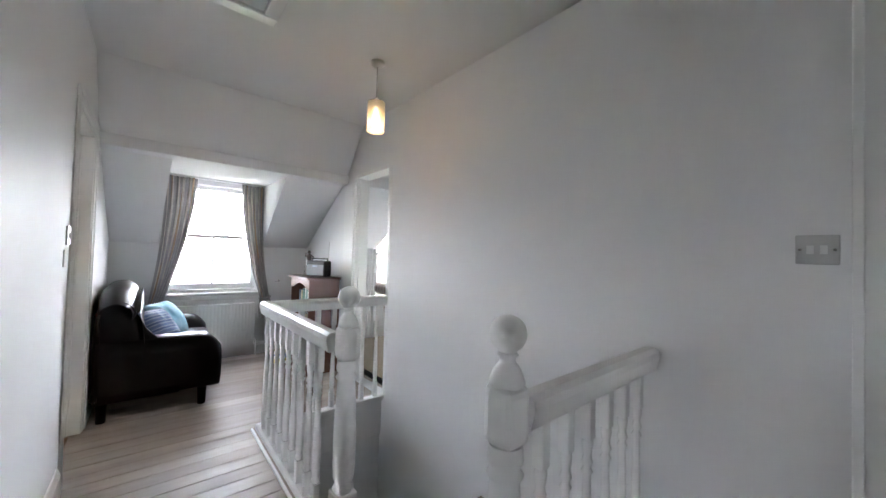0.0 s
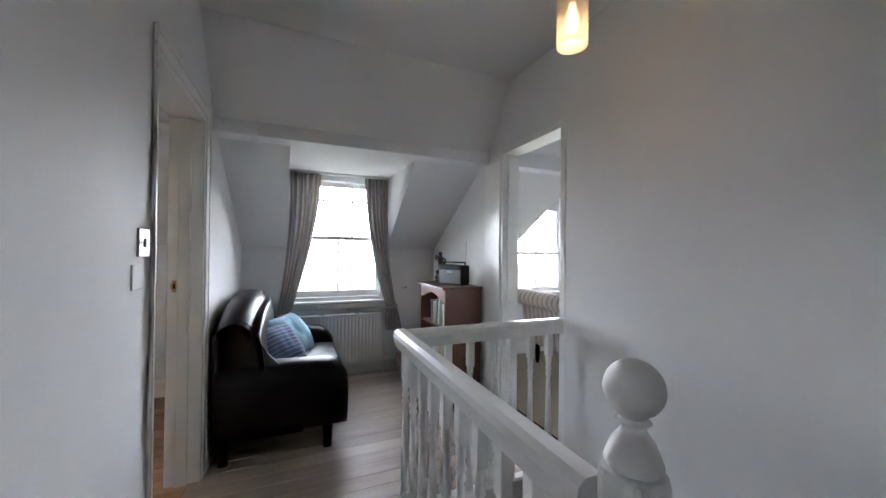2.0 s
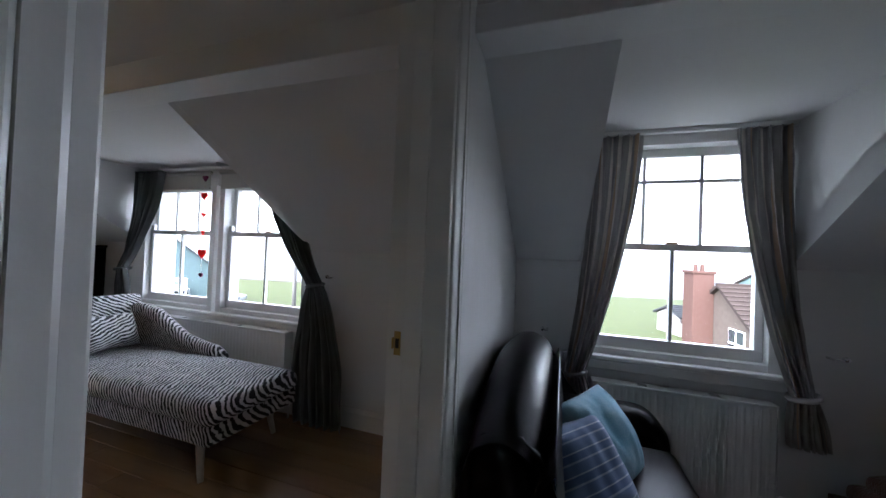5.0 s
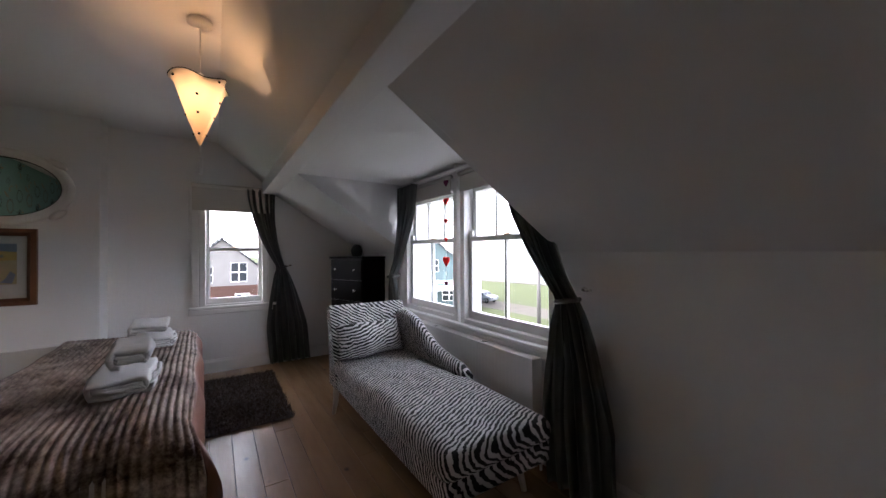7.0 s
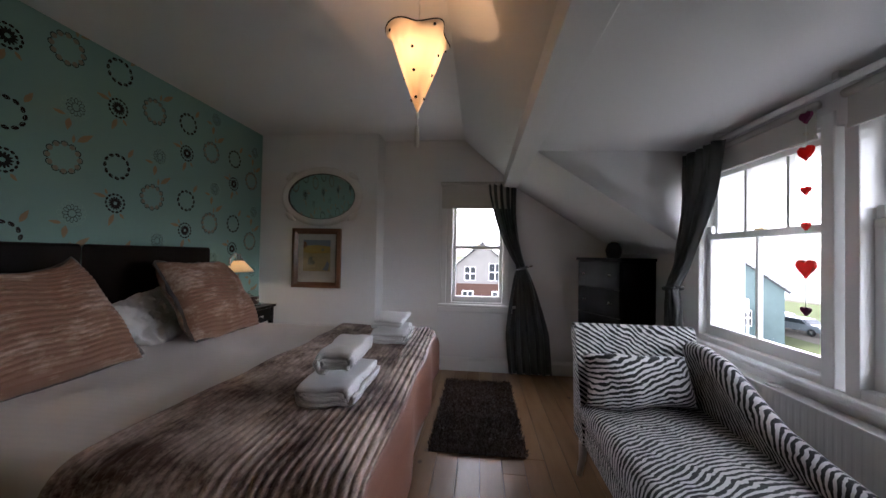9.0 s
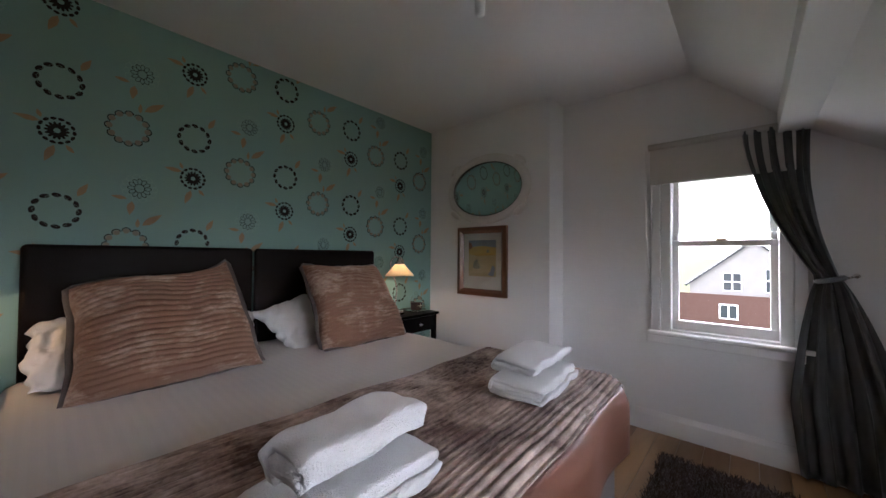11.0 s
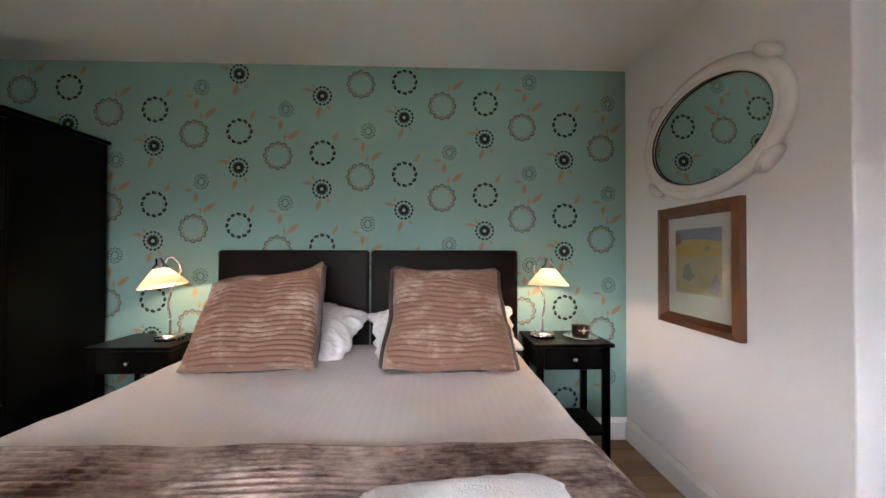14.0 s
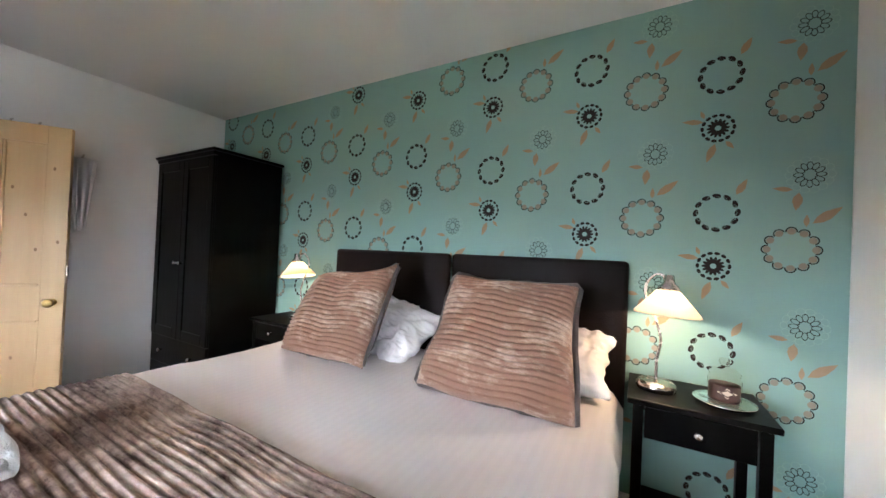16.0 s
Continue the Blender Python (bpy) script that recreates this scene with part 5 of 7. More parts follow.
def bedside_lamp(x, y, side, tilt):
    """A brushed steel lamp: disc foot, bent stem and a tilted opal cone; side is the way it leans along x."""
    ob = thing("bedside_lamp", "brushed steel bedside lamp with a lit conical opal shade", "table lamp", pose(x, y, 0.716), "bedside lamps")
    part("foot", lathe([(0, 0), (0.072, 0), (0.072, 0.022), (0.066, 0.030), (0.02, 0.034), (0, 0.034)], 28), STEEL, ob, smooth=True)
    pts = [(0, 0, 0.03), (0.0, 0, 0.12), (0.012 * side, 0, 0.20), (-0.010 * side, -0.005, 0.29), (-0.045 * side, -0.01, 0.37), (-0.045 * side, -0.01, 0.43), (-0.015 * side, 0, 0.47), (0.012 * side, 0.005, 0.468), (0.022 * side, 0.008, 0.44)]
    smooth_pts = []
    for i in range(len(pts) - 1):
        p0, p1, p2, p3 = [Vector(pts[max(0, min(len(pts) - 1, i + k))]) for k in (-1, 0, 1, 2)]
        for s in range(5):
            t = s / 5
            smooth_pts.append(0.5 * ((2 * p1) + (p2 - p0) * t + (2 * p0 - 5 * p1 + 4 * p2 - p3) * t * t + (3 * p1 - p0 - 3 * p2 + p3) * t ** 3))
    smooth_pts.append(Vector(pts[-1]))
    part("stem", tube(smooth_pts, 0.006, 10), STEEL, ob, smooth=True)
    head = pose(0.028 * side, 0.015, 0.305, 3, tilt, 0)
    part("holder", lathe([(0, 0.168), (0.018, 0.166), (0.020, 0.135), (0.036, 0.120), (0.042, 0.103), (0.036, 0.103), (0, 0.125)], 22, m=head), STEEL, ob, smooth=True)
    part("shade", lathe([(0.040, 0.104), (0.118, 0.012), (0.119, 0.004), (0.114, 0.006), (0.037, 0.101)], 32, m=head), OPAL, ob, "lit opal glass cone", smooth=True)
    return ob


bedside_lamp(-4.07, 1.03, -1, -2)
bedside_lamp(-1.89, 1.03, 1, 12)

tray = thing("glass_dish", "round mirrored glass dish on the nightstand", "dish", pose(-4.29, 1.05, 0.716))
part("dish", lathe([(0, 0.001), (0.085, 0.001), (0.098, 0.009), (0.098, 0.012), (0.084, 0.006), (0, 0.005)], 32), CHROME, tray, smooth=True)
JARGLASS = glass("jar_glass", (0.95, 0.92, 0.88), 0.02)
jar = thing("candle_jar", "lidded glass candle jar with a dark red wax filling", "candle", pose(-4.29, 1.05, 0.7225))
part("jar", lathe([(0, 0.001), (0.046, 0.001), (0.052, 0.012), (0.052, 0.082), (0.045, 0.095), (0.047, 0.100)], 24), JARGLASS, jar, smooth=True)
part("wax", lathe([(0, 0.006), (0.044, 0.006), (0.048, 0.014), (0.048, 0.066), (0, 0.066)], 24), mat("red_wax", (0.045, 0.012, 0.009), 0.5, vary=0.4, scale=20), jar, smooth=True)
part("lid", lathe([(0.049, 0.101), (0.050, 0.108), (0.036, 0.122), (0.014, 0.130), (0.012, 0.138), (0.020, 0.150), (0.016, 0.160), (0, 0.163)], 24), JARGLASS, jar, "domed glass lid", smooth=True)


def jar_label(u, v):
    a = radians(40 + 100 * u)
    return (0.0528 * math.cos(a), 0.0528 * math.sin(a), 0.022 + 0.046 * v)


lab = part("label", sheet(jar_label, 16, 4, 0.0006), mat("brown_label", (0.045, 0.018, 0.014), 0.5), jar, "brown paper label with a pale lozenge")
dia = bmesh.new()
for s0, s1 in ((1.0, 0.78), (0.55, 0.0)):
    for k in range(4):
        p = []
        for s, kk in ((s0, k), (s0, k + 1), (s1, k + 1), (s1, k)):
            c, d = ((1, 0), (0, 1), (-1, 0), (0, -1))[kk % 4]
            a = radians(90 - 34 * c * s)
            p.append(dia.verts.new((0.0540 * math.cos(a), 0.0540 * math.sin(a), 0.045 + 0.019 * d * s)))
        if s1:
            dia.faces.new(p)
        else:
            dia.faces.new(p[:3])
part("lozenge", dia, mat("cream_print", (0.62, 0.55, 0.45), 0.6), lab)

# ---- wardrobe ----
wr = thing("wardrobe", "tall dark stained two-door wardrobe with drawers below", "wardrobe")
wx0, wx1, wy0, wy1, wh = -1.385, -0.575, PAPER_Y + 0.03, 1.40, 1.885
part("carcass", box(wx0, wx1, wy0, wy1 - 0.022, 0.06, wh, 0.003), DARKWOOD, wr)
part("plinth", box(wx0 + 0.004, wx1 - 0.004, wy0, wy1 - 0.012, 0.002, 0.0595), DARKWOOD, wr)
part("cornice", box(wx0 - 0.022, wx1 + 0.022, wy0 - 0.005, wy1 + 0.022, wh + 0.0005, wh + 0.022, 0.007), DARKWOOD, wr)
part("cornice_bead", box(wx0 - 0.010, wx1 + 0.010, wy1 - 0.021, wy1 + 0.010, wh - 0.028, wh, 0.005), DARKWOOD, wr)
mid = (wx0 + wx1) / 2
for a, b, s in ((wx0 + 0.003, mid - 0.0015, 1), (mid + 0.0015, wx1 - 0.003, -1)):
    z0, z1 = 0.50, wh - 0.032
    dr = part("door", box(a, b, wy1 - 0.0215, wy1 - 0.008, z0, z1, 0.001), DARKWOOD, wr)
    for u0, u1, v0, v1 in ((a, a + 0.065, z0, z1), (b - 0.065, b, z0, z1), (a + 0.0655, b - 0.0655, z0, z0 + 0.075), (a + 0.0655, b - 0.0655, z1 - 0.075, z1)):
        part("frame_board", box(u0, u1, wy1 - 0.0078, wy1 + 0.004, v0, v1, 0.003), DARKWOOD, dr)
    x = mid - s * 0.035
    part("knob", lathe([(0.006, 0), (0.006, 0.014), (0.014, 0.020), (0.013, 0.028), (0, 0.031)], 14, m=pose(x, wy1 + 0.004, 1.075, -90, 0, 0)), STEEL, dr, "steel knob", smooth=True)
for z0, z1 in ((0.285, 0.495), (0.07, 0.28)):
    dr = part("drawer", box(wx0 + 0.003, wx1 - 0.003, wy1 - 0.0215, wy1 - 0.002, z0, z1, 0.003), DARKWOOD, wr)
    for x in (mid - 0.22, mid + 0.22):
        part("knob", lathe([(0.006, 0), (0.006, 0.014), (0.014, 0.020), (0.013, 0.028), (0, 0.031)], 14, m=pose(x, wy1 - 0.002, (z0 + z1) / 2, -90, 0, 0)), STEEL, dr, "steel knob", smooth=True)

# ---- pine door, standing open ----
BAREPINE = mat("stripped_pine", (0.60, 0.42, 0.21), 0.42, vary=0.7, scale=4, bump=0.10, bump_scale=26, stretch=(1.5, 1.5, 0.10), second=(0.46, 0.29, 0.13), rvary=0.08)
KNOT = mat("pine_knot", (0.30, 0.17, 0.07), 0.5, vary=0.4, scale=60)
pd = thing("bedroom_door", "stripped pine panel door standing open on its hinges", "door", pose(BED_E - 0.02, 2.54, 0, 0, 0, -124))
DW, DH = 0.69, 1.91
for x0, x1, z0, z1 in ((0.0, 0.105, 0.012, DH), (DW - 0.105, DW, 0.012, DH), (0.1055, DW - 0.1055, 0.012, 0.21), (0.1055, DW - 0.1055, 0.72, 0.93), (0.1055, DW - 0.1055, DH - 0.11, DH)):
    part("stile" if z1 - z0 > 1 else "rail", box(x0, x1, -0.018, 0.018, z0, z1, 0.002), BAREPINE, pd)
for z0, z1 in ((0.2105, 0.7195), (0.9305, DH - 0.1105)):
    part("muntin", box(DW / 2 - 0.05, DW / 2 + 0.05, -0.0178, 0.0178, z0, z1, 0.002), BAREPINE, pd)
    for x0, x1 in ((0.1057, DW / 2 - 0.0502), (DW / 2 + 0.0502, DW - 0.1057)):
        pn = part("panel", box(x0, x1, -0.006, 0.006, z0, z1), BAREPINE, pd)
        for y0, y1 in ((0.0062, 0.014), (-0.014, -0.0062)):
            for a, b, c, d in ((x0, x0 + 0.014, z0, z1), (x1 - 0.014, x1, z0, z1), (x0 + 0.0142, x1 - 0.0142, z0, z0 + 0.014), (x0 + 0.0142, x1 - 0.0142, z1 - 0.014, z1)):
                part("moulding", box(a, b, y0, y1, c, d, 0.003), BAREPINE, pn)
for s in (1, -1):
    part("knob", lathe([(0.022, 0), (0.022, 0.004), (0.010, 0.008), (0.010, 0.030), (0.024, 0.040), (0.028, 0.054), (0.022, 0.066), (0, 0.070)], 20, m=pose(DW - 0.05, s * 0.018, 0.83, -90 * s, 0, 0)), BRASS, pd, "round brass knob", smooth=True)
part("latch", box(DW + 0.0005, DW + 0.008, -0.010, 0.010, 0.99, 1.05, 0.002), STEEL, pd)
for x, z in ((DW - 0.07, 1.65), (0.44, 1.52), (0.22, 1.72), (DW - 0.04, 1.20), (0.55, 1.15), (0.47, 0.5), (0.24, 0.42), (0.60, 0.84), (0.14, 1.33), (0.5, 1.36)):
    for s in (1, -1):
        y = 0.0066 if (0.11 < x < 0.29 or 0.41 < x < 0.59) else 0.0186
        part("knot", lathe([(0, 0.0008), (0.006, 0.0006), (0.009, 0)], 12, m=pose(x, s * y, z, -90 * s, 0, 0) @ Matrix.Diagonal((0.8, 1.25, 1, 1))), KNOT, pd)
for z in (0.25, 1.62):
    part("hinge", box(-0.006, 0.0005, -0.02, 0.02, z, z + 0.09, 0.002), BRASS, pd)
for x in (0.30, 0.42, 0.54):
    part("coat_hook", tube([(x, -0.012, DH + 0.0005), (x, -0.012, DH + 0.010), (x, 0.004, DH + 0.016)], 0.005), STEEL, pd)
robe = thing("hanging_towel", "white cloth hanging behind the open door", "towel", pose(-0.536, 1.83, 0))
part("cloth", sheet(lambda u, v: (0.02 * math.sin(u * 12) + 0.02, 0.16 * (u - 0.5) - 0.10 * (1 - v) * (u - 0.5), 1.28 + 0.52 * v), 20, 12, 0.006), SHEET, robe, smooth=True)
part("peg", tube([(0.079, 0, 1.80), (0.02, 0, 1.81), (0.01, 0, 1.825)], 0.006), STEEL, robe)

# ---- mirror and picture ----
MIRROR = mat("mirror_glass", (0.82, 0.86, 0.84), 0.02, metal=1.0)
DISTRESS = mat("distressed_white", (0.74, 0.73, 0.70), 0.5, vary=0.3, scale=14, bump=0.15, bump_scale=60, second=(0.50, 0.47, 0.43))
mr = thing("oval_mirror", "oval mirror in a distressed white carved frame", "mirror", pose(BREAST_X, 1.508, 1.785))


def oval(u, v):
    a = 2 * math.pi * u
    prof = [(0.355, 0.004), (0.356, 0.022), (0.364, 0.030), (0.378, 0.028), (0.395, 0.034), (0.418, 0.030), (0.432, 0.018), (0.431, 0.001)]
    k = min(int(v * 7), 6)
    t = v * 7 - k
    r = prof[k][0] + (prof[k + 1][0] - prof[k][0]) * t
    d = prof[k][1] + (prof[k + 1][1] - prof[k][1]) * t
    f = 0.66 + 0.045 * (r - 0.355) / 0.077
    return (d, r * math.cos(a), r * f * math.sin(a))


bm = sheet(oval, 72, 14)
bmesh.ops.remove_doubles(bm, verts=bm.verts[:], dist=0.0004)
bmesh.ops.recalc_face_normals(bm, faces=bm.faces[:])
part("frame", bm, DISTRESS, mr, smooth=True)
# Dark ring that paints the shadow of the frame's thickness round the glass.
part("inner_rim", tube([(0.018, 0.356 * math.cos(2 * math.pi * k / 64), 0.356 * 0.66 * math.sin(2 * math.pi * k / 64)) for k in range(65)], 0.0055, 6), mat("rim_shadow_brown", (0.03, 0.022, 0.016), 0.5), mr, smooth=True)
g = bmesh.new()
ring = [g.verts.new((0.010, 0.358 * math.cos(2 * math.pi * k / 72), 0.358 * 0.66 * math.sin(2 * math.pi * k / 72))) for k in range(72)]
g.faces.new(ring)
part("mirror_glass", g, MIRROR, mr)
for sy in (1, -1):
    for sz in (1, -1):
        lobe = bmesh.new()
        lathe([(0, 0.046), (0.022, 0.042), (0.034, 0.030), (0.036, 0.001), (0, 0.001)], 18, lobe, pose(0, sy * 0.330, sz * 0.208, 0, 90, 0) @ pose(0, 0, 0, 0, 0, -38 * sy * sz) @ Matrix.Diagonal((0.80, 1.75, 1, 1)))
        for k in range(5):
            q = (k - 2) / 2
            tube([(0.040, sy * (0.318 + 0.012 * q), sz * (0.196 - 0.020 * q)), (0.042, sy * (0.338 + 0.018 * q), sz * (0.216 - 0.026 * q))], [0.003, 0.005], 6, lobe)
        part("carved_shell", lobe, DISTRESS, mr, "carved shell corner", smooth=True)

FRAMEWOOD = mat("varnished_pine_frame", (0.19, 0.076, 0.033), 0.3, vary=0.6, scale=7, bump=0.08, bump_scale=40, stretch=(1, 0.3, 0.3), second=(0.075, 0.026, 0.011), coat=0.4)
pc = thing("framed_picture", "varnished pine frame with a beach watercolour print", "picture", pose(BREAST_X, 1.468, 1.154))
HW, HH, FW = 0.258, 0.303, 0.058
outer = [(-HW, -HH), (HW, -HH), (HW, HH), (-HW, HH)]
for k in range(4):
    p, q = outer[k], outer[(k + 1) % 4]

    def inn(c):
        return (c[0] - math.copysign(FW, c[0]), c[1] - math.copysign(FW, c[1]))
    bmf = bmesh.new()
    fr = [p, q, inn(q), inn(p)]
    mp_ = [((a[0] * 0.45 + b[0] * 0.55), (a[1] * 0.45 + b[1] * 0.55)) for a, b in ((p, inn(p)), (q, inn(q)))]
    lo = [bmf.verts.new((0.001, *c)) for c in fr]
    o0, o1 = bmf.verts.new((0.030, *p)), bmf.verts.new((0.030, *q))
    m0, m1 = bmf.verts.new((0.038, *mp_[0])), bmf.verts.new((0.038, *mp_[1]))
    i1, i0 = bmf.verts.new((0.012, *fr[2])), bmf.verts.new((0.012, *fr[3]))
    for f in ((lo[0], lo[1], o1, o0), (o0, o1, m1, m0), (m0, m1, i1, i0), (i0, i1, lo[2], lo[3]), (lo[0], o0, m0, i0, lo[3]), (lo[1], lo[2], i1, m1, o1)):
        bmf.faces.new(f)
    bmesh.ops.recalc_face_normals(bmf, faces=bmf.faces[:])
    part("frame_side", bmf, FRAMEWOOD, pc)
part("mount", box(0.004, 0.006, -HW + FW - 0.004, HW - FW + 0.004, -HH + FW - 0.004, HH - FW + 0.004), mat("cream_mount", (0.70, 0.68, 0.62), 0.8, vary=0.1, scale=10), pc)


def paint(name, c, d):
    return mat(name, c, 0.7, vary=0.8, scale=16, second=d, bump=0.05, bump_scale=90)


SAND, DUNE, SKYB, GREENB = paint("print_sand", (0.56, 0.47, 0.26), (0.44, 0.38, 0.22)), paint("print_dune", (0.58, 0.42, 0.13), (0.50, 0.33, 0.10)), paint("print_sky", (0.30, 0.34, 0.40), (0.22, 0.26, 0.33)), paint("print_olive", (0.30, 0.30, 0.20), (0.22, 0.24, 0.20))
PW, P0, P1 = 0.145, -0.135, 0.185
pr = part("print", box(0.0062, 0.0068, -PW, PW, P0, P1), SAND, pc, "faded beach scene in ochre and blue")
part("print_sky", prism([(-PW, 0.125), (-0.02, 0.135), (PW, 0.115), (PW, P1), (-PW, P1)], "x", 0.007, 0.0074), SKYB, pr)
part("print_dune", prism([(-PW, 0.06), (-0.05, 0.045), (PW, 0.055), (PW, 0.118), (0.02, 0.132), (-0.10, 0.120), (-PW, 0.13)], "x", 0.007, 0.0075), DUNE, pr)
part("print_cliff", prism([(-PW, 0.10), (-0.10, 0.12), (-0.12, 0.165), (-PW, 0.17)], "x", 0.0076, 0.008), paint("print_rust", (0.30, 0.14, 0.08), (0.2, 0.1, 0.07)), pr)
part("print_hut", box(0.0076, 0.008, 0.05, 0.075, 0.075, 0.098), GREENB, pr)
part("print_shrub", prism([(-0.10, -0.06), (-0.05, -0.075), (-0.01, -0.05), (-0.04, -0.02), (-0.05, 0.02), (-0.085, 0.0)], "x", 0.007, 0.0075), GREENB, pr)
part("print_pebbles", prism([(0.06, -0.12), (0.12, -0.13), (0.14, -0.06), (0.11, -0.03), (0.09, -0.08)], "x", 0.007, 0.0075), SKYB, pr)
gl = part("picture_glass", box(0.009, 0.0105, -HW + FW - 0.003, HW - FW + 0.003, -HH + FW - 0.003, HH - FW + 0.003), glass("picture_glass"), pc)
gl.data.materials[0].node_tree.nodes["Principled BSDF"].inputs["IOR"].default_value = 1.45
gl.visible_shadow = False

# ---- pendant lantern ----
PAPERSHADE = shade_mat("parchment_shade", (0.90, 0.78, 0.62), 0.27)
lan = thing("pendant_lantern", "pointed parchment lantern with wavy top corners, lit", "ceiling lamp", pose(-2.676, 2.86, 0, 0, 0, 38))


def lantern(u, v):
    """A cone of stiff parchment, open and wavy at the top, its four corners curled out."""
    a = 2 * math.pi * u
    spike = abs(math.cos(2 * a)) ** 1.6
    curl = max(0, (v - 0.86) / 0.14)
    r = 0.004 + 0.112 * (v ** 0.95) * (1 + 0.04 * math.sin(math.pi * v)) + spike * (0.014 * v + 0.014 * curl)
    sq = 1 - 0.09 * (1 - spike) * v
    z = 1.80 + 0.325 * v + 0.016 * math.sin(4 * a + 0.6) * curl - 0.026 * spike * curl ** 2
    return (r * sq * math.cos(a), r * sq * math.sin(a), z)


bm = sheet(lantern, 64, 24)
bmesh.ops.remove_doubles(bm, verts=bm.verts[:], dist=0.0003)
part("shade", bm, PAPERSHADE, lan, "lit parchment", smooth=True)
part("rose", lathe([(0, CEIL - 0.001), (0.055, CEIL - 0.001), (0.055, CEIL - 0.018), (0.02, CEIL - 0.034), (0, CEIL - 0.036)], 22), GLOSS, lan, smooth=True)
part("cord", tube([(0, 0, CEIL - 0.03), (0, 0, 2.16)], 0.003), WHITEPLASTIC, lan)
part("lamp_holder", lathe([(0, 2.165), (0.016, 2.16), (0.018, 2.115), (0, 2.11)], 12), WHITEPLASTIC, lan, smooth=True)
part("rim_wire", tube([tuple(Vector(lantern(k / 64, 1.0)) * 1.002) for k in range(65)], 0.0025, 6), DARKWOOD, lan, smooth=True)
for k in range(4):
    for v in (0.92, 0.70, 0.45, 0.16):
        p = Vector(lantern(k / 4 + (0.0 if v > 0.9 else 0.125), v))
        d = Vector((p.x, p.y, 0)).normalized()
        part("stud", lathe([(0, 0.006), (0.006, 0.004), (0.006, 0), (0, 0)], 10, m=Matrix.Translation(p + d * 0.002) @ d.to_track_quat("Z", "Y").to_matrix().to_4x4()), DARKWOOD, lan)
part("tassel", lathe([(0, 1.803), (0.004, 1.798), (0.008, 1.785), (0.003, 1.770), (0.002, 1.745), (0.008, 1.735), (0.011, 1.690), (0.009, 1.655), (0, 1.655)], 10), WHITEPLASTIC, lan, smooth=True)

# ---- chaise longue ----
def zebra(name, across):
    """Cotton printed with long, slightly forking black and white stripes; across is the direction over the stripes."""
    m = mat(name, (0.7, 0.68, 0.66), 0.75, bump=0.2, bump_scale=200, sheen=0.15)
    n, l = m.node_tree.nodes, m.node_tree.links
    co, dot, ramp = n.new("ShaderNodeTexCoord"), n.new("ShaderNodeVectorMath"), n.new("ShaderNodeValToRGB")
    dot.operation = "DOT_PRODUCT"
    dot.inputs[1].default_value = Vector(across).normalized()
    l.new(co.outputs["Object"], dot.inputs[0])
    total = dot.outputs["Value"]
    for scale, amount in ((2.4, 0.05), (9.0, 0.030), (24.0, 0.013)):
        ns, add = n.new("ShaderNodeTexNoise"), n.new("ShaderNodeMath")
        ns.inputs["Scale"].default_value, ns.inputs["Detail"].default_value, ns.inputs["Distortion"].default_value = scale, 2.0, 0.7
        add.operation = "MULTIPLY_ADD"
        add.inputs[1].default_value = amount
        l.new(co.outputs["Object"], ns.inputs["Vector"]), l.new(ns.outputs["Fac"], add.inputs[0]), l.new(total, add.inputs[2])
        total = add.outputs[0]
    mul, sn, half = n.new("ShaderNodeMath"), n.new("ShaderNodeMath"), n.new("ShaderNodeMapRange")
    mul.operation, sn.operation = "MULTIPLY", "SINE"
    mul.inputs[1].default_value = 2 * math.pi / 0.0195
    half.inputs["From Min"].default_value = -1
    l.new(total, mul.inputs[0]), l.new(mul.outputs[0], sn.inputs[0]), l.new(sn.outputs[0], half.inputs["Value"])
    wide, uneven = n.new("ShaderNodeTexNoise"), n.new("ShaderNodeMath")
    wide.inputs["Scale"].default_value, wide.inputs["Detail"].default_value = 19.0, 2.0
    uneven.operation = "MULTIPLY_ADD"
    uneven.inputs[1].default_value = 1.1
    half.inputs["To Min"].default_value, half.inputs["To Max"].default_value = -0.55, 0.45
    l.new(co.outputs["Object"], wide.inputs["Vector"]), l.new(wide.outputs["Fac"], uneven.inputs[0]), l.new(half.outputs[0], uneven.inputs[2]), l.new(uneven.outputs[0], ramp.inputs[0])
    e = ramp.color_ramp.elements
    e[0].position, e[0].color = 0.49, (0.006, 0.008, 0.009, 1)
    e[1].position, e[1].color = 0.60, (0.62, 0.61, 0.60, 1)
    l.new(ramp.outputs[0], n["Principled BSDF"].inputs["Base Color"])
    return m


ZEBRA = zebra("zebra_cotton", (0.82, 0.40, 0.40))
ZEBRA_BACK = zebra("zebra_cotton_back", (0.25, 0.46, 0.85))
ZEBRA_ARM = zebra("zebra_cotton_arm", (0.80, 0.30, 0.52))
lo = thing("chaise_longue", "zebra print chaise longue on pale painted legs", "chaise longue")
CX0, CX1, CY0, CY1 = -3.32, -1.66, 3.66, 4.30
part("seat_frame", soft_box(CX0 + 0.03, CX1 - 0.02, CY0 + 0.015, CY1 - 0.01, 0.235, 0.345, 0.02, 4), ZEBRA, lo, smooth=True)
part("seat_pad", soft_box(CX0 + 0.05, CX1, CY0, CY1, 0.33, 0.455, 0.055, 6, 0.03, 5, 0.004), ZEBRA, lo, "padded zebra print seat", smooth=True)


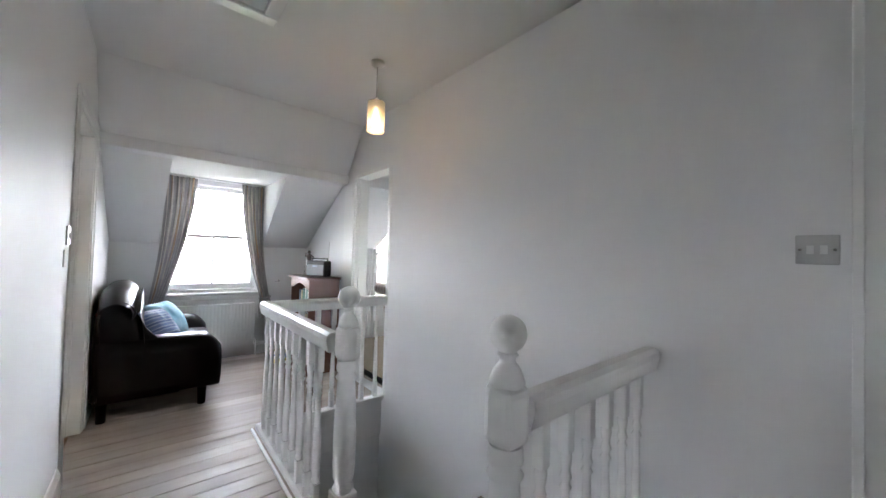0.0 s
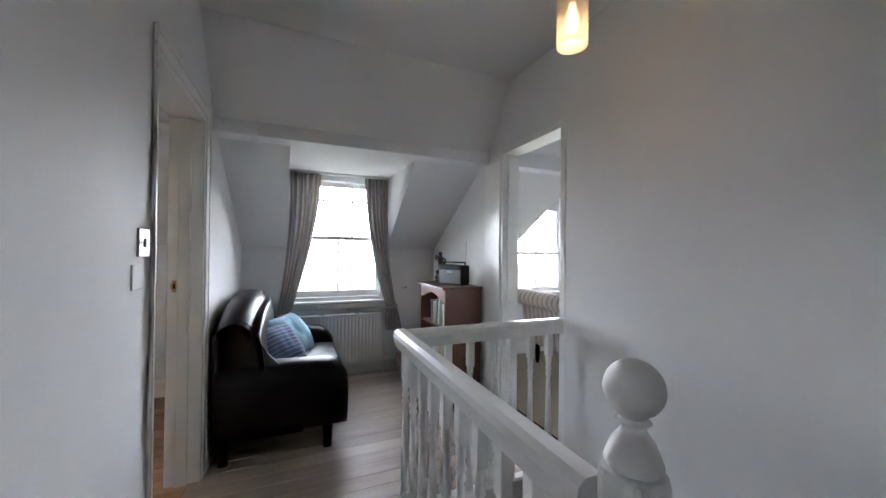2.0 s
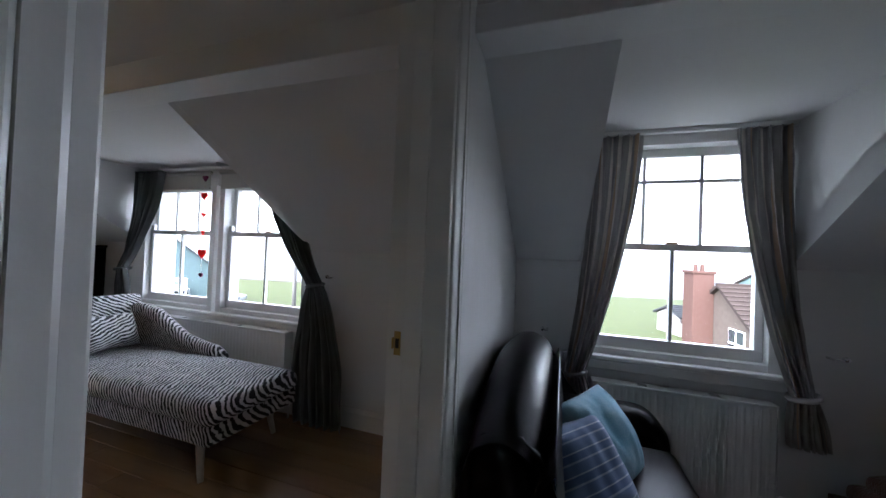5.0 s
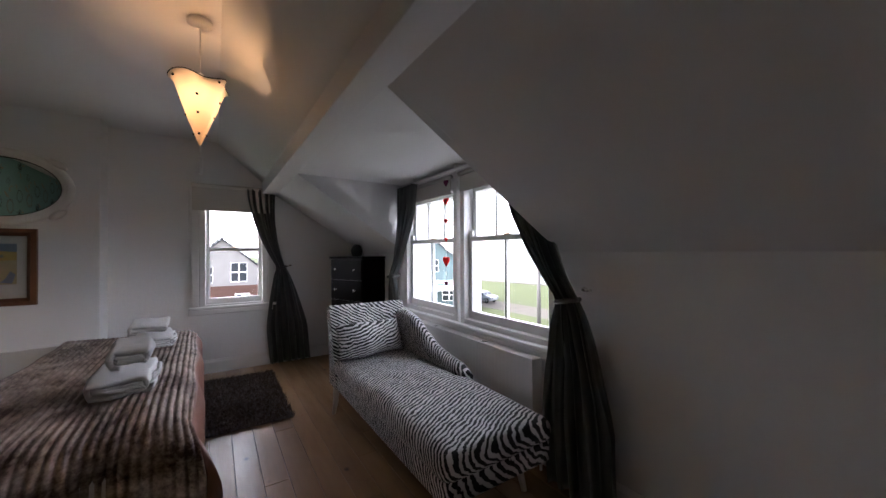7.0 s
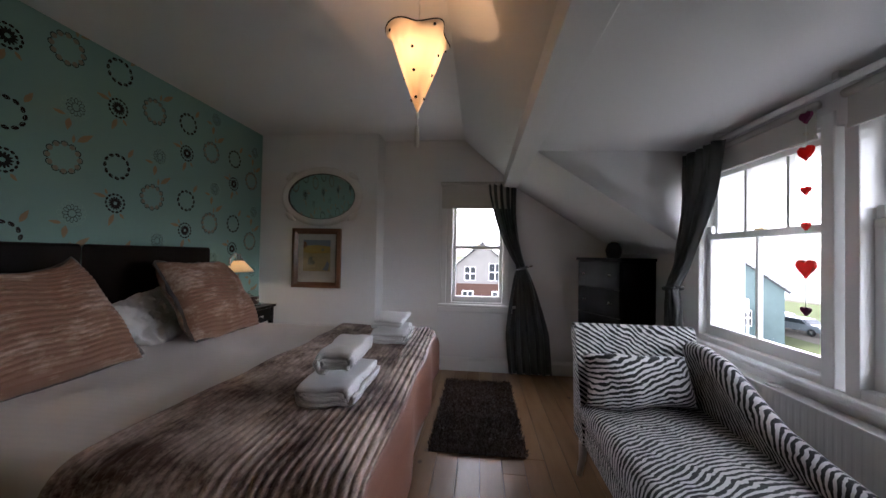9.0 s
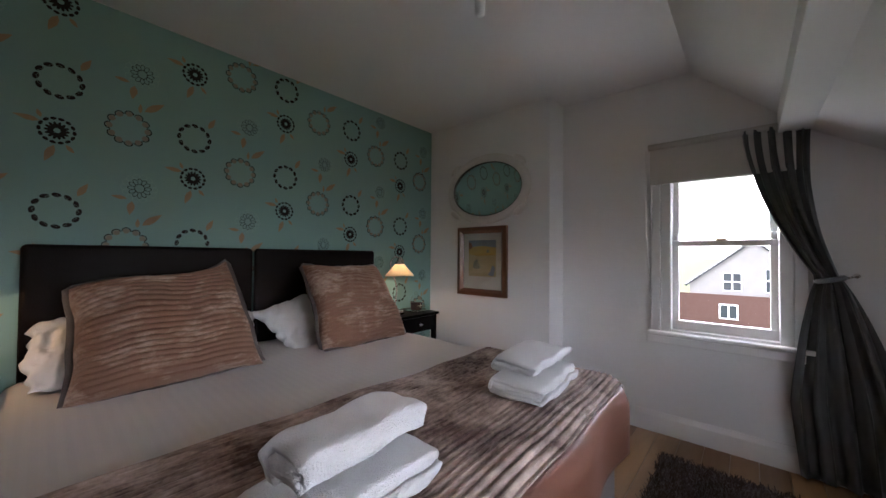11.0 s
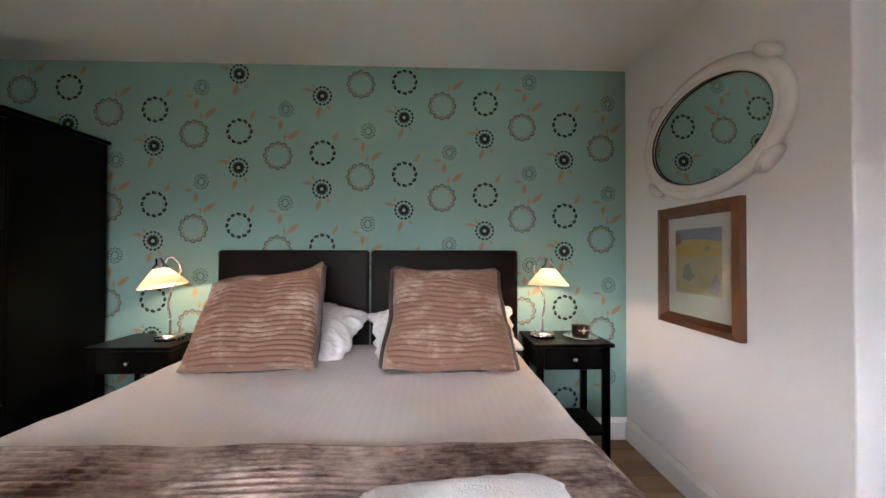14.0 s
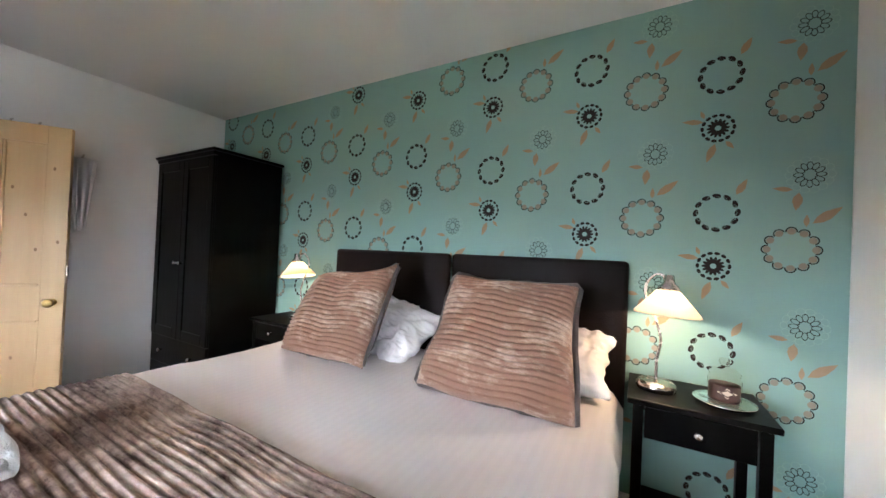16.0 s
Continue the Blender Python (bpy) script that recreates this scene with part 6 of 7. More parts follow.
def back(u, v):
    """The raked head end, rolled over outwards at the top."""
    y = CY0 + 0.005 + (CY1 - CY0 - 0.01) * u
    if v < 0.6:
        s = v / 0.6
        x, z = CX0 + 0.20 - 0.15 * s, 0.30 + 0.47 * s
    else:
        a = math.pi * (0.02 + 1.45 * (v - 0.6) / 0.4)
        x, z = CX0 - 0.005 + 0.056 * math.cos(a), 0.775 + 0.062 * math.sin(a)
    return (x + wrinkle((y * 2, z * 2, 1), 0.15, 0.006), y, z)


bm = sheet(back, 18, 34, 0.0)
prism([(CX0 + 0.03, 0.25), (CX0 + 0.20, 0.25), (CX0 + 0.20, 0.31), (CX0 + 0.05, 0.77), (CX0 - 0.005, 0.82), (CX0 - 0.05, 0.80), (CX0 - 0.05, 0.74), (CX0 - 0.01, 0.68)], "y", CY0 + 0.006, CY1 - 0.006, bm)
part("backrest", bm, ZEBRA_BACK, lo, "rolled zebra print back", smooth=False)
ARM = [(CX0 + 0.04, 0.77), (CX0 + 0.15, 0.77), (CX0 + 0.30, 0.74), (CX0 + 0.45, 0.66), (CX0 + 0.60, 0.585), (CX0 + 0.77, 0.550), (CX0 + 0.92, 0.530), (CX0 + 0.99, 0.49), (CX0 + 1.00, 0.43)]


def arm_f(u, v):
    k = min(int(u * 8), 7)
    t = u * 8 - k
    x, top = ARM[k][0] + (ARM[k + 1][0] - ARM[k][0]) * t, ARM[k][1] + (ARM[k + 1][1] - ARM[k][1]) * t
    a = math.pi * 2 * v
    yc, r = CY1 - 0.03, 0.058
    if math.sin(a) > 0:
        return (x, yc + r * math.cos(a), top - r + r * math.sin(a))
    return (x, yc + r * math.cos(a) * (1 - 0.35 * min(1, -math.sin(a) * 3)), max(0.30, top - r + (top - r - 0.30) * math.sin(a)))


bm = sheet(arm_f, 40, 28)
for u in (0, 1):
    bm.faces.new([bm.verts.new(arm_f(u, k / 28)) for k in range(28)])
bmesh.ops.remove_doubles(bm, verts=bm.verts[:], dist=0.0006)
bmesh.ops.recalc_face_normals(bm, faces=bm.faces[:])
part("side_arm", bm, ZEBRA_ARM, lo, "sloping padded side arm", smooth=True)
PALELEG = mat("pale_leg", (0.55, 0.52, 0.48), 0.4, vary=0.3, scale=12, bump=0.05)
for x, y, sx, sy in ((CX0 + 0.06, CY0 + 0.05, -1, -1), (CX1 - 0.18, CY0 + 0.10, 1, -1), (CX0 + 0.06, CY1 - 0.05, -1, 1), (CX1 - 0.22, CY1 - 0.03, 1, 1)):
    part("leg", tube([(x + sx * 0.03, y + sy * 0.012, 0.002), (x + sx * 0.008, y + sy * 0.002, 0.10), (x, y, 0.24)], [0.015, 0.019, 0.026], 10), PALELEG, lo, smooth=True)
cushion("zebra_cushion", 0.52, 0.27, 0.15, pose(CX0 + 0.27, 3.93, 0.475, 24, 0, -86), ZEBRA_BACK, "small zebra print cushion on the chaise longue", seed=4.4)

# ---- chest of drawers in the corner ----
cd = thing("chest_of_drawers", "black stained tall chest with small steel knobs", "chest of drawers", pose(-4.58, 4.03, 0, 0, 0, 24))
part("carcass", box(0, 0.50, 0.012, 0.36, 0.05, 1.185, 0.004), DARKWOOD, cd)
part("top", box(-0.015, 0.515, -0.012, 0.37, 1.1855, 1.21, 0.005), DARKWOOD, cd)
part("plinth", box(0.01, 0.49, 0.02, 0.35, 0.002, 0.0495), DARKWOOD, cd)
for k in range(5):
    z = 0.065 + 0.224 * k
    d = part("drawer", box(0.008, 0.492, -0.004, 0.0115, z, z + 0.214, 0.003), DARKWOOD, cd)
    for x in (0.10, 0.40):
        part("knob", lathe([(0.006, 0), (0.006, 0.012), (0.013, 0.018), (0.012, 0.026), (0, 0.028)], 12, m=pose(x, -0.004, z + 0.107, 90, 0, 0)), STEEL, d, "steel knob", smooth=True)
pot = thing("black_ornament", "round black ornament on the tall chest", "ornament", pose(-4.36, 4.26, 1.2105))
part("bowl", lathe([(0, 0), (0.05, 0.001), (0.062, 0.04), (0.060, 0.085), (0.045, 0.12), (0.02, 0.135), (0, 0.135)], 20), BLACKP, pot, smooth=True)
part("band", lathe([(0.0605, 0.050), (0.065, 0.055), (0.065, 0.070), (0.0605, 0.075)], 20), BLACKP, pot, smooth=True)

# ---- curtains, blind, hearts ----
def west(y=0.0):
    return pose(W_X, y, 0, 0, 0, 90)


curtain("curtain", west(), (3.355, 0.29, 1.955), (3.56, 0.085, 1.09), (3.655, 0.42, 0.01), "dark grey taffeta curtain tied back beside the small window", CURTAIN, 5, 0.026)
curtain("curtain", north(0, KNEE_Y - 0.055), (-3.51, 0.36, 1.885), (-3.80, 0.085, 1.01), (-3.77, 0.26, 0.02), "dark grey taffeta curtain tied back beside the dormer", CURTAIN, 5, 0.024)
curtain("curtain", north(0, KNEE_Y - 0.055), (-2.045, 0.29, 1.885), (-1.695, 0.10, 1.0), (-1.635, 0.40, 0.01), "dark grey taffeta curtain tied back beside the dormer", CURTAIN, 6, 0.028)
for y, z, m_ in ((3.625, 1.10, west()), (-1.64, 1.05, north(0)), (-3.87, 1.02, north(0))):
    hk = thing("tieback_hook", "dark metal tieback hook on the wall", "hook", m_ @ pose(y, 0, z))
    part("stem", tube([(0, -0.0005, 0), (0, -0.05, 0), (0.02, -0.085, 0.012)], 0.006), STEEL, hk, smooth=True)
    part("knob", lathe([(0, -0.014), (0.014, -0.005), (0.014, 0.006), (0, 0.014)], 14, m=pose(0.024, -0.088, 0.014)), STEEL, hk, smooth=True)
pole = thing("curtain_pole", "white curtain pole along the dormer ceiling", "curtain rail")
part("pole", tube([(-3.715, KNEE_Y - 0.085, 1.895), (-1.85, KNEE_Y - 0.085, 1.885)], 0.014, 12), GLOSS, pole, smooth=True)
for x in (-3.40, -2.72, -2.05):
    part("bracket", box(x - 0.012, x + 0.012, KNEE_Y - 0.10, KNEE_Y - 0.0005, 1.905, 1.933, 0.002), GLOSS, pole)
BLIND = mat("cream_blind", (0.62, 0.60, 0.56), 0.85, vary=0.1, scale=12, bump=0.2, bump_scale=240)
for x0, x1 in ((-3.725, -2.865), (-2.735, -1.87)):
    bd = thing("roller_blind", "cream roller blind rolled up above the dormer sash", "blind")
    part("cloth", box(x0, x1, KNEE_Y - 0.042, KNEE_Y - 0.036, 1.735, 1.875), BLIND, bd)
    part("roller", tube([(x0 - 0.01, KNEE_Y - 0.042, 1.862), (x1 + 0.01, KNEE_Y - 0.042, 1.862)], 0.018, 12), BLIND, bd, smooth=True)
    part("slat", box(x0, x1, KNEE_Y - 0.047, KNEE_Y - 0.031, 1.723, 1.739, 0.002), BLIND, bd)
wb = thing("roller_blind", "cream roller blind pulled a little way down the small window", "blind", west())
part("cloth", box(2.725, 3.44, -0.048, -0.043, 1.71, 1.965), BLIND, wb)
part("roller", tube([(2.715, -0.05, 1.958), (3.45, -0.05, 1.958)], 0.020, 12), BLIND, wb, smooth=True)
part("chain", tube([(2.70, -0.055, 1.94), (2.70, -0.06, 1.40), (2.736, -0.055, 0.86)], 0.003, 6), WHITEPLASTIC, wb)
part("slat", box(2.725, 3.44, -0.052, -0.039, 1.698, 1.714, 0.002), BLIND, wb)
REDGLASS = shade_mat("red_glass", (0.75, 0.03, 0.02), 0.7)
VIOLET = shade_mat("violet_glass", (0.22, 0.02, 0.10), 0.5)
mob = thing("heart_mobile", "string of red and violet glass hearts hanging at the window", "ornament", pose(-2.82, KNEE_Y - 0.115, 0, 0, 0, 0))


def heart(size, z, m_):
    pts = []
    for k in range(28):
        a = 2 * math.pi * k / 28
        pts.append((size * 16 * math.sin(a) ** 3 / 17, z + size * (13 * math.cos(a) - 5 * math.cos(2 * a) - 2 * math.cos(3 * a) - math.cos(4 * a)) / 17))
    bm = prism(pts, "y", -0.006, 0.006)
    part("heart", bm, m_, mob)


for sz, z, m_ in ((0.028, 1.80, VIOLET), (0.036, 1.655, REDGLASS), (0.021, 1.50, REDGLASS), (0.019, 1.355, REDGLASS), (0.044, 1.185, REDGLASS), (0.021, 1.01, VIOLET)):
    heart(sz, z, m_)
for z in (1.73, 1.575, 1.43, 1.28, 1.09):
    part("bead", lathe([(0, -0.009), (0.008, -0.004), (0.008, 0.004), (0, 0.009)], 10, m=pose(0, 0, z)), CLEAR, mob, smooth=True)
part("thread", tube([(0, 0, 1.885), (0, 0, 0.99)], 0.0012, 5), WHITEPLASTIC, mob)

# ---- rug ----
RUG = mat("brown_shag", (0.040, 0.023, 0.016), 0.95, vary=0.8, scale=7, bump=0.6, bump_scale=120, second=(0.085, 0.055, 0.042), sheen=0.3)
rug = thing("rug", "dark brown shaggy rug on the floorboards", "rug")
part("backing", box(-4.62, -3.40, 2.84, 3.42, 0.003, 0.010, 0.003), RUG, rug)
rg = random.Random(3)
vs, fs = [], []
for k in range(15000):
    x, y = rg.uniform(-4.63, -3.39), rg.uniform(2.83, 3.43)
    a, h, l_ = rg.uniform(0, 6.28), rg.uniform(0.014, 0.030), rg.uniform(0.008, 0.028)
    dx, dy = math.cos(a), math.sin(a)
    i = len(vs)
    vs += [(x - dy * 0.003, y + dx * 0.003, 0.006), (x + dy * 0.003, y - dx * 0.003, 0.006), (x + dx * l_ + dy * 0.002, y + dy * l_ - dx * 0.002, h), (x + dx * l_ - dy * 0.002, y + dy * l_ + dx * 0.002, h)]
    fs.append((i, i + 1, i + 2, i + 3))
me = bpy.data.meshes.new("pile")
me.from_pydata(vs, [], fs)
me.materials.append(RUG)
pile = tagged(new("shag", me), "long brown pile", kind="stuff")
pile.parent = rug

# ---- outside ----
GRASS = mat("grass", (0.046, 0.055, 0.026), 0.9, vary=0.8, scale=0.6, bump=0.5, bump_scale=6, second=(0.052, 0.060, 0.026), spec=0.06)
SEA = mat("sea", (0.050, 0.055, 0.058), 0.5, vary=0.5, scale=0.05, bump=0.4, bump_scale=0.8, second=(0.058, 0.062, 0.064))
ASPHALT = mat("asphalt", (0.09, 0.088, 0.085), 0.9, vary=0.5, scale=1.0, bump=0.3, bump_scale=20, spec=0.06)
GRAVEL = mat("pale_path", (0.075, 0.068, 0.058), 0.9, vary=0.4, scale=0.8, bump=0.3, bump_scale=20, spec=0.06)
BRICK = mat("red_brick", (0.075, 0.045, 0.037), 0.85, vary=0.6, scale=5, bump=0.4, bump_scale=30, second=(0.065, 0.032, 0.025), spec=0.06)
RENDERED = mat("pale_render", (0.22, 0.21, 0.20), 0.85, vary=0.3, scale=1.0, bump=0.2, bump_scale=20, spec=0.06)
TURQ = mat("turquoise_boards", (0.080, 0.112, 0.116), 0.7, vary=0.3, scale=2, bump=0.1, spec=0.06)
TILE = mat("roof_tile", (0.044, 0.034, 0.030), 0.8, vary=0.6, scale=4, bump=0.3, bump_scale=10, second=(0.036, 0.027, 0.024), spec=0.06)
SLATE = mat("slate", (0.035, 0.037, 0.040), 0.6, vary=0.5, scale=3, bump=0.2, bump_scale=10, spec=0.06)
DARKGLASS = mat("dark_pane", (0.03, 0.035, 0.04), 0.08)
GZ = -5.6
tagged(part("ground", prism([(-5000, -3000), (5000, -3000), (5000, 1300), (8, 76), (-45, 62), (-120, 50), (-5000, 50)], "z", GZ - 0.3, GZ), GRASS), "mown grass of the green before the sea", "ground", kind="structure")
tagged(part("sea", prism([(-5000, 40), (5000, 40), (5000, 4900), (-5000, 4900)], "z", GZ - 2.2, GZ - 2.0), SEA), "pale grey sea under a white sky", "sea", kind="structure")
tagged(part("road", box(-80, 60, 9.0, 15.5, GZ - 0.2, GZ + 0.004), ASPHALT), "grey asphalt road along the green", "road", kind="structure")
tagged(part("promenade", prism([(-110, 48.5), (-45, 59.0), (8, 72.0), (8, 74.5), (-45, 61.0), (-110, 50.5)], "z", GZ - 0.2, GZ + 0.05), GRAVEL), "pale promenade along the shore", "pavement", kind="structure")
# Unseen pale strip below the windows, added to reflect daylight onto the dormer ceilings.
BOUNCE_PALE = mat("bounce_pale", (0.50, 0.48, 0.45), 0.85, vary=0.4, scale=0.9, bump=0.3, bump_scale=14, spec=0.06)
tagged(part("paving", box(-40, 30, 4.95, 8.9, GZ - 0.2, GZ + 0.03), BOUNCE_PALE), "unseen pale concrete strip added to bounce daylight up into the dormers", "pavement", kind="structure")
tagged(part("drive", box(-90, 40, 31.0, 36.0, GZ - 0.2, GZ + 0.006), GRAVEL), "pale gravel strip beside the road", "pavement", kind="structure")


def house(name, m, w, d, eaves, ridge, walls, roof_m, label, wins=(), chimney=None, courses=14):
    """A gabled house: x along the ridge, gable ends at x = 0 and w; y from 0 to d; from the ground up."""
    ob = thing(name, label, "house", m)
    t = 0.25
    gable = [(0, 0), (d, 0), (d, eaves), (d / 2, ridge), (0, eaves)]
    part("gable_wall", prism(gable, "x", 0, t), walls, ob)
    part("gable_wall", prism(gable, "x", w - t, w), walls, ob)
    part("side_wall", box(t, w - t, 0, t, 0, eaves), walls, ob)
    part("side_wall", box(t, w - t, d - t, d, 0, eaves), walls, ob)
    slope = (ridge - eaves) / (d / 2)
    for s in (0, 1):
        rf = part("roof", prism([(-0.3 if s == 0 else d + 0.3, eaves - 0.3 * slope), (d / 2, ridge), (d / 2, ridge + 0.16), (-0.3 if s == 0 else d + 0.3, eaves - 0.3 * slope + 0.16)], "x", -0.25, w + 0.25), roof_m, ob)
        for k in range(courses):
            f = k / courses
            y = -0.3 + (d / 2 + 0.3) * f
            z = eaves - 0.3 * slope + (ridge - eaves + 0.3 * slope) * f + 0.16
            yy = y if s == 0 else d - y
            part("tile_course", box(-0.26, w + 0.26, yy - 0.10, yy + 0.10, z - 0.02, z + 0.05, 0.0), roof_m, rf)
    part("ridge_tile", box(-0.26, w + 0.26, d / 2 - 0.12, d / 2 + 0.12, ridge + 0.10, ridge + 0.24, 0.03), roof_m, ob)
    for face, u, z, ww, hh in wins:
        if face == "g0":
            a = (-0.06, -0.002, u, u + ww, z, z + hh)
        elif face == "g1":
            a = (w + 0.002, w + 0.06, u, u + ww, z, z + hh)
        elif face == "s0":
            a = (u, u + ww, -0.06, -0.002, z, z + hh)
        else:
            a = (u, u + ww, d + 0.002, d + 0.06, z, z + hh)
        wn_ = part("window", box(*a, 0.01), GLOSS, ob)
        along = 2 if face[0] == "g" else 0
        for c in range(2):
            for r_ in range(2):
                b = list(a)
                lo_, hi_ = a[along], a[along + 1]
                step = (hi_ - lo_) / 2
                b[along], b[along + 1] = lo_ + step * c + 0.06, lo_ + step * (c + 1) - 0.04
                st_ = hh / 2
                b[4], b[5] = z + st_ * r_ + 0.06, z + st_ * (r_ + 1) - 0.04
                other = 0 if along == 2 else 2
                b[other], b[other + 1] = a[other] - 0.012, a[other + 1] + 0.012
                part("pane", box(*b), DARKGLASS, wn_)
    if chimney:
        cx, cy, top = chimney
        ck = part("chimney", box(cx - 0.55, cx + 0.55, cy - 0.6, cy + 0.6, 0.0, top, 0.02), BRICK, ob)
        part("chimney_cap", box(cx - 0.62, cx + 0.62, cy - 0.67, cy + 0.67, top + 0.001, top + 0.15, 0.02), BRICK, ck)
        for k in (-0.18, 0.18):
            part("chimney_pot", lathe([(0.12, 0), (0.10, 0.35), (0.12, 0.38), (0, 0.38)], 12, m=pose(cx + k, cy, top + 0.151)), BRICK, ck)
    return ob


WEATHERED = mat("weathered_brick", (0.095, 0.078, 0.066), 0.85, vary=0.7, scale=3, bump=0.4, bump_scale=24, second=(0.065, 0.050, 0.042), spec=0.06)
house("brick_house", pose(9.0, 22.3, GZ, 0, 0, 8), 12, 7.5, 3.0, 5.6, WEATHERED, TILE, "weathered brick house with a red tiled roof and brick chimney", (("g0", 1.6, 2.0, 1.3, 1.5), ("s0", 1.6, 1.2, 1.2, 1.1), ("s0", 4.2, 1.2, 1.2, 1.1)), (-0.56, 5.0, 6.3))
house("blue_house", pose(23.0, 47.0, GZ, 0, 0, 25), 10, 7.0, 4.8, 6.8, TURQ, TILE, "turquoise boarded house with a red tiled roof", (("g0", 2.5, 3.2, 1.2, 1.2), ("s0", 2.5, 1.5, 1.4, 1.3)))
house("outbuilding", pose(10.6, 40.5, GZ, 0, 0, 20), 4.0, 3.4, 1.8, 2.5, RENDERED, SLATE, "small white outbuilding with a slate roof", (), None, 6)
house("blue_bungalow", pose(-45.9, 26.1, GZ, 0, 0, -34), 10, 9.0, 4.4, 8.2, TURQ, SLATE, "turquoise boarded house with a grey roof and white balcony", (("g1", 1.5, 1.2, 1.6, 1.4), ("g1", 5.4, 1.2, 1.6, 1.4), ("g1", 3.6, 4.6, 1.4, 1.4)))
house("white_house", pose(-52, -1.5, GZ, 0, 0, 3), 10, 9.0, 4.4, 8.2, RENDERED, SLATE, "white rendered house with a steep gable and brick lower storey", (("g1", 5.2, 3.9, 1.5, 2.0), ("g1", 2.4, 3.9, 1.3, 1.6)))
lower = tagged(part("brick_wall", box(-41.6, -41.3, -8, 14, GZ, GZ + 3.6), BRICK), "red brick front wall with a white window", "wall", kind="structure")
for y in (-3.0, 1.2, 4.6, 9.0):
    wn_ = part("window", box(-41.29, -41.24, y, y + 1.3, GZ + 1.5, GZ + 2.8, 0.02), GLOSS, lower)
    part("pane", box(-41.235, -41.225, y + 0.1, y + 0.6, GZ + 1.6, GZ + 2.7), DARKGLASS, wn_)
    part("pane", box(-41.235, -41.225, y + 0.7, y + 1.2, GZ + 1.6, GZ + 2.7), DARKGLASS, wn_)
house("far_house", pose(-60, 11, GZ, 0, 0, 5), 10, 9.0, 3.6, 6.6, RENDERED, SLATE, "white rendered house with a grey roof", (("g1", 2.4, 1.4, 1.4, 1.3), ("g1", 5.4, 1.4, 1.4, 1.3)))
house("far_terrace", pose(34, 26, GZ, 0, 0, -50), 14, 8.0, 4.6, 7.0, RENDERED, TILE, "rendered terrace with a red tiled roof and white windows", tuple(("s0", 1.0 + 2.6 * k, 2.6, 1.3, 1.3) for k in range(5)))
house("north_terrace", pose(27, 15, GZ, 0, 0, -62), 8, 7.0, 3.9, 6.0, BRICK, SLATE, "brick house with white windows and a slate roof", tuple(("s0", 0.8 + 2.3 * k, 2.2, 1.3, 1.2) for k in range(3)))
balc = thing("balcony", "white painted timber balcony on the turquoise house", "balcony", pose(-37.2, 21.2, GZ, 0, 0, -34))
part("deck", box(0, 2.2, 0, 6.0, 2.6, 2.8), GLOSS, balc)
for y in (0.05, 2.0, 4.0, 5.9):
    part("post", box(2.05, 2.2, y - 0.06, y + 0.06, 0.0, 3.7), GLOSS, balc)
for z in (3.1, 3.4, 3.65):
    part("rail", box(2.08, 2.17, 0.1, 5.85, z, z + 0.08), GLOSS, balc)
utility = thing("utility_pole", "grey timber utility pole by the road", "pole", pose(-23.6, 28.9, GZ))
part("pole", tube([(0, 0, -0.3), (0, 0, 6.9)], [0.20, 0.15], 12), mat("grey_timber", (0.075, 0.070, 0.066), 0.9, vary=0.5, scale=4), utility, smooth=True)
part("crossarm", box(-0.9, 0.9, -0.05, 0.05, 6.4, 6.55), bpy.data.materials["grey_timber"], utility)
part("wire", tube([(-0.8, 0, 6.6), (-20, 4, 6.0), (-40, 8, 6.6)], 0.012, 5), BLACKP, utility)
PAINTCAR = mat("silver_car_paint", (0.35, 0.37, 0.40), 0.25, metal=0.6, vary=0.2, scale=3, coat=0.6)


def car(m, paint_m, label):
    ob = thing("parked_car", label, "car", m)
    side = [(-2.1, 0.35), (2.1, 0.35), (2.15, 0.75), (1.95, 0.92), (1.15, 0.98), (0.55, 1.42), (-0.95, 1.45), (-1.65, 1.0), (-2.1, 0.92), (-2.15, 0.6)]
    bm = prism(side, "y", -0.85, 0.85)
    bmesh.ops.bevel(bm, geom=bm.edges[:], offset=0.08, segments=2, affect="EDGES")
    part("body", bm, paint_m, ob, smooth=False)
    part("side_glass", prism([(0.95, 1.0), (0.50, 1.36), (-0.90, 1.38), (-1.40, 1.02)], "y", -0.865, 0.865), DARKGLASS, ob)
    part("windscreen", prism([(1.08, 1.02), (0.62, 1.38), (0.66, 1.40), (1.14, 1.03)], "y", -0.70, 0.70), DARKGLASS, ob)
    for x in (-1.3, 1.35):
        for y in (-0.82, 0.82):
            wl_ = part("wheel", lathe([(0.16, -0.09), (0.32, -0.09), (0.33, 0), (0.32, 0.09), (0.16, 0.09)], 20, m=pose(x, y, 0.33, 90, 0, 0)), BLACKP, ob, smooth=True)
            part("rim", lathe([(0, -0.095), (0.15, -0.08), (0.2, -0.092), (0.2, 0.092), (0.15, 0.08), (0, 0.095)], 16, m=pose(x, y, 0.33, 90, 0, 0)), STEEL, wl_, smooth=True)
    for y in (-0.62, 0.62):
        part("headlight", lathe([(0, 0), (0.10, 0.0), (0.07, 0.06), (0, 0.07)], 12, m=pose(2.10, y, 0.72, 0, 90, 0)), DARKGLASS, ob, smooth=True)
    return ob


car(pose(-38.0, 33.8, GZ + 0.006, 0, 0, 14), PAINTCAR, "silver hatchback parked beside the green")
car(pose(-46.5, 37.5, GZ + 0.006, 0, 0, 10), PAINTCAR, "silver hatchback parked further along the green")

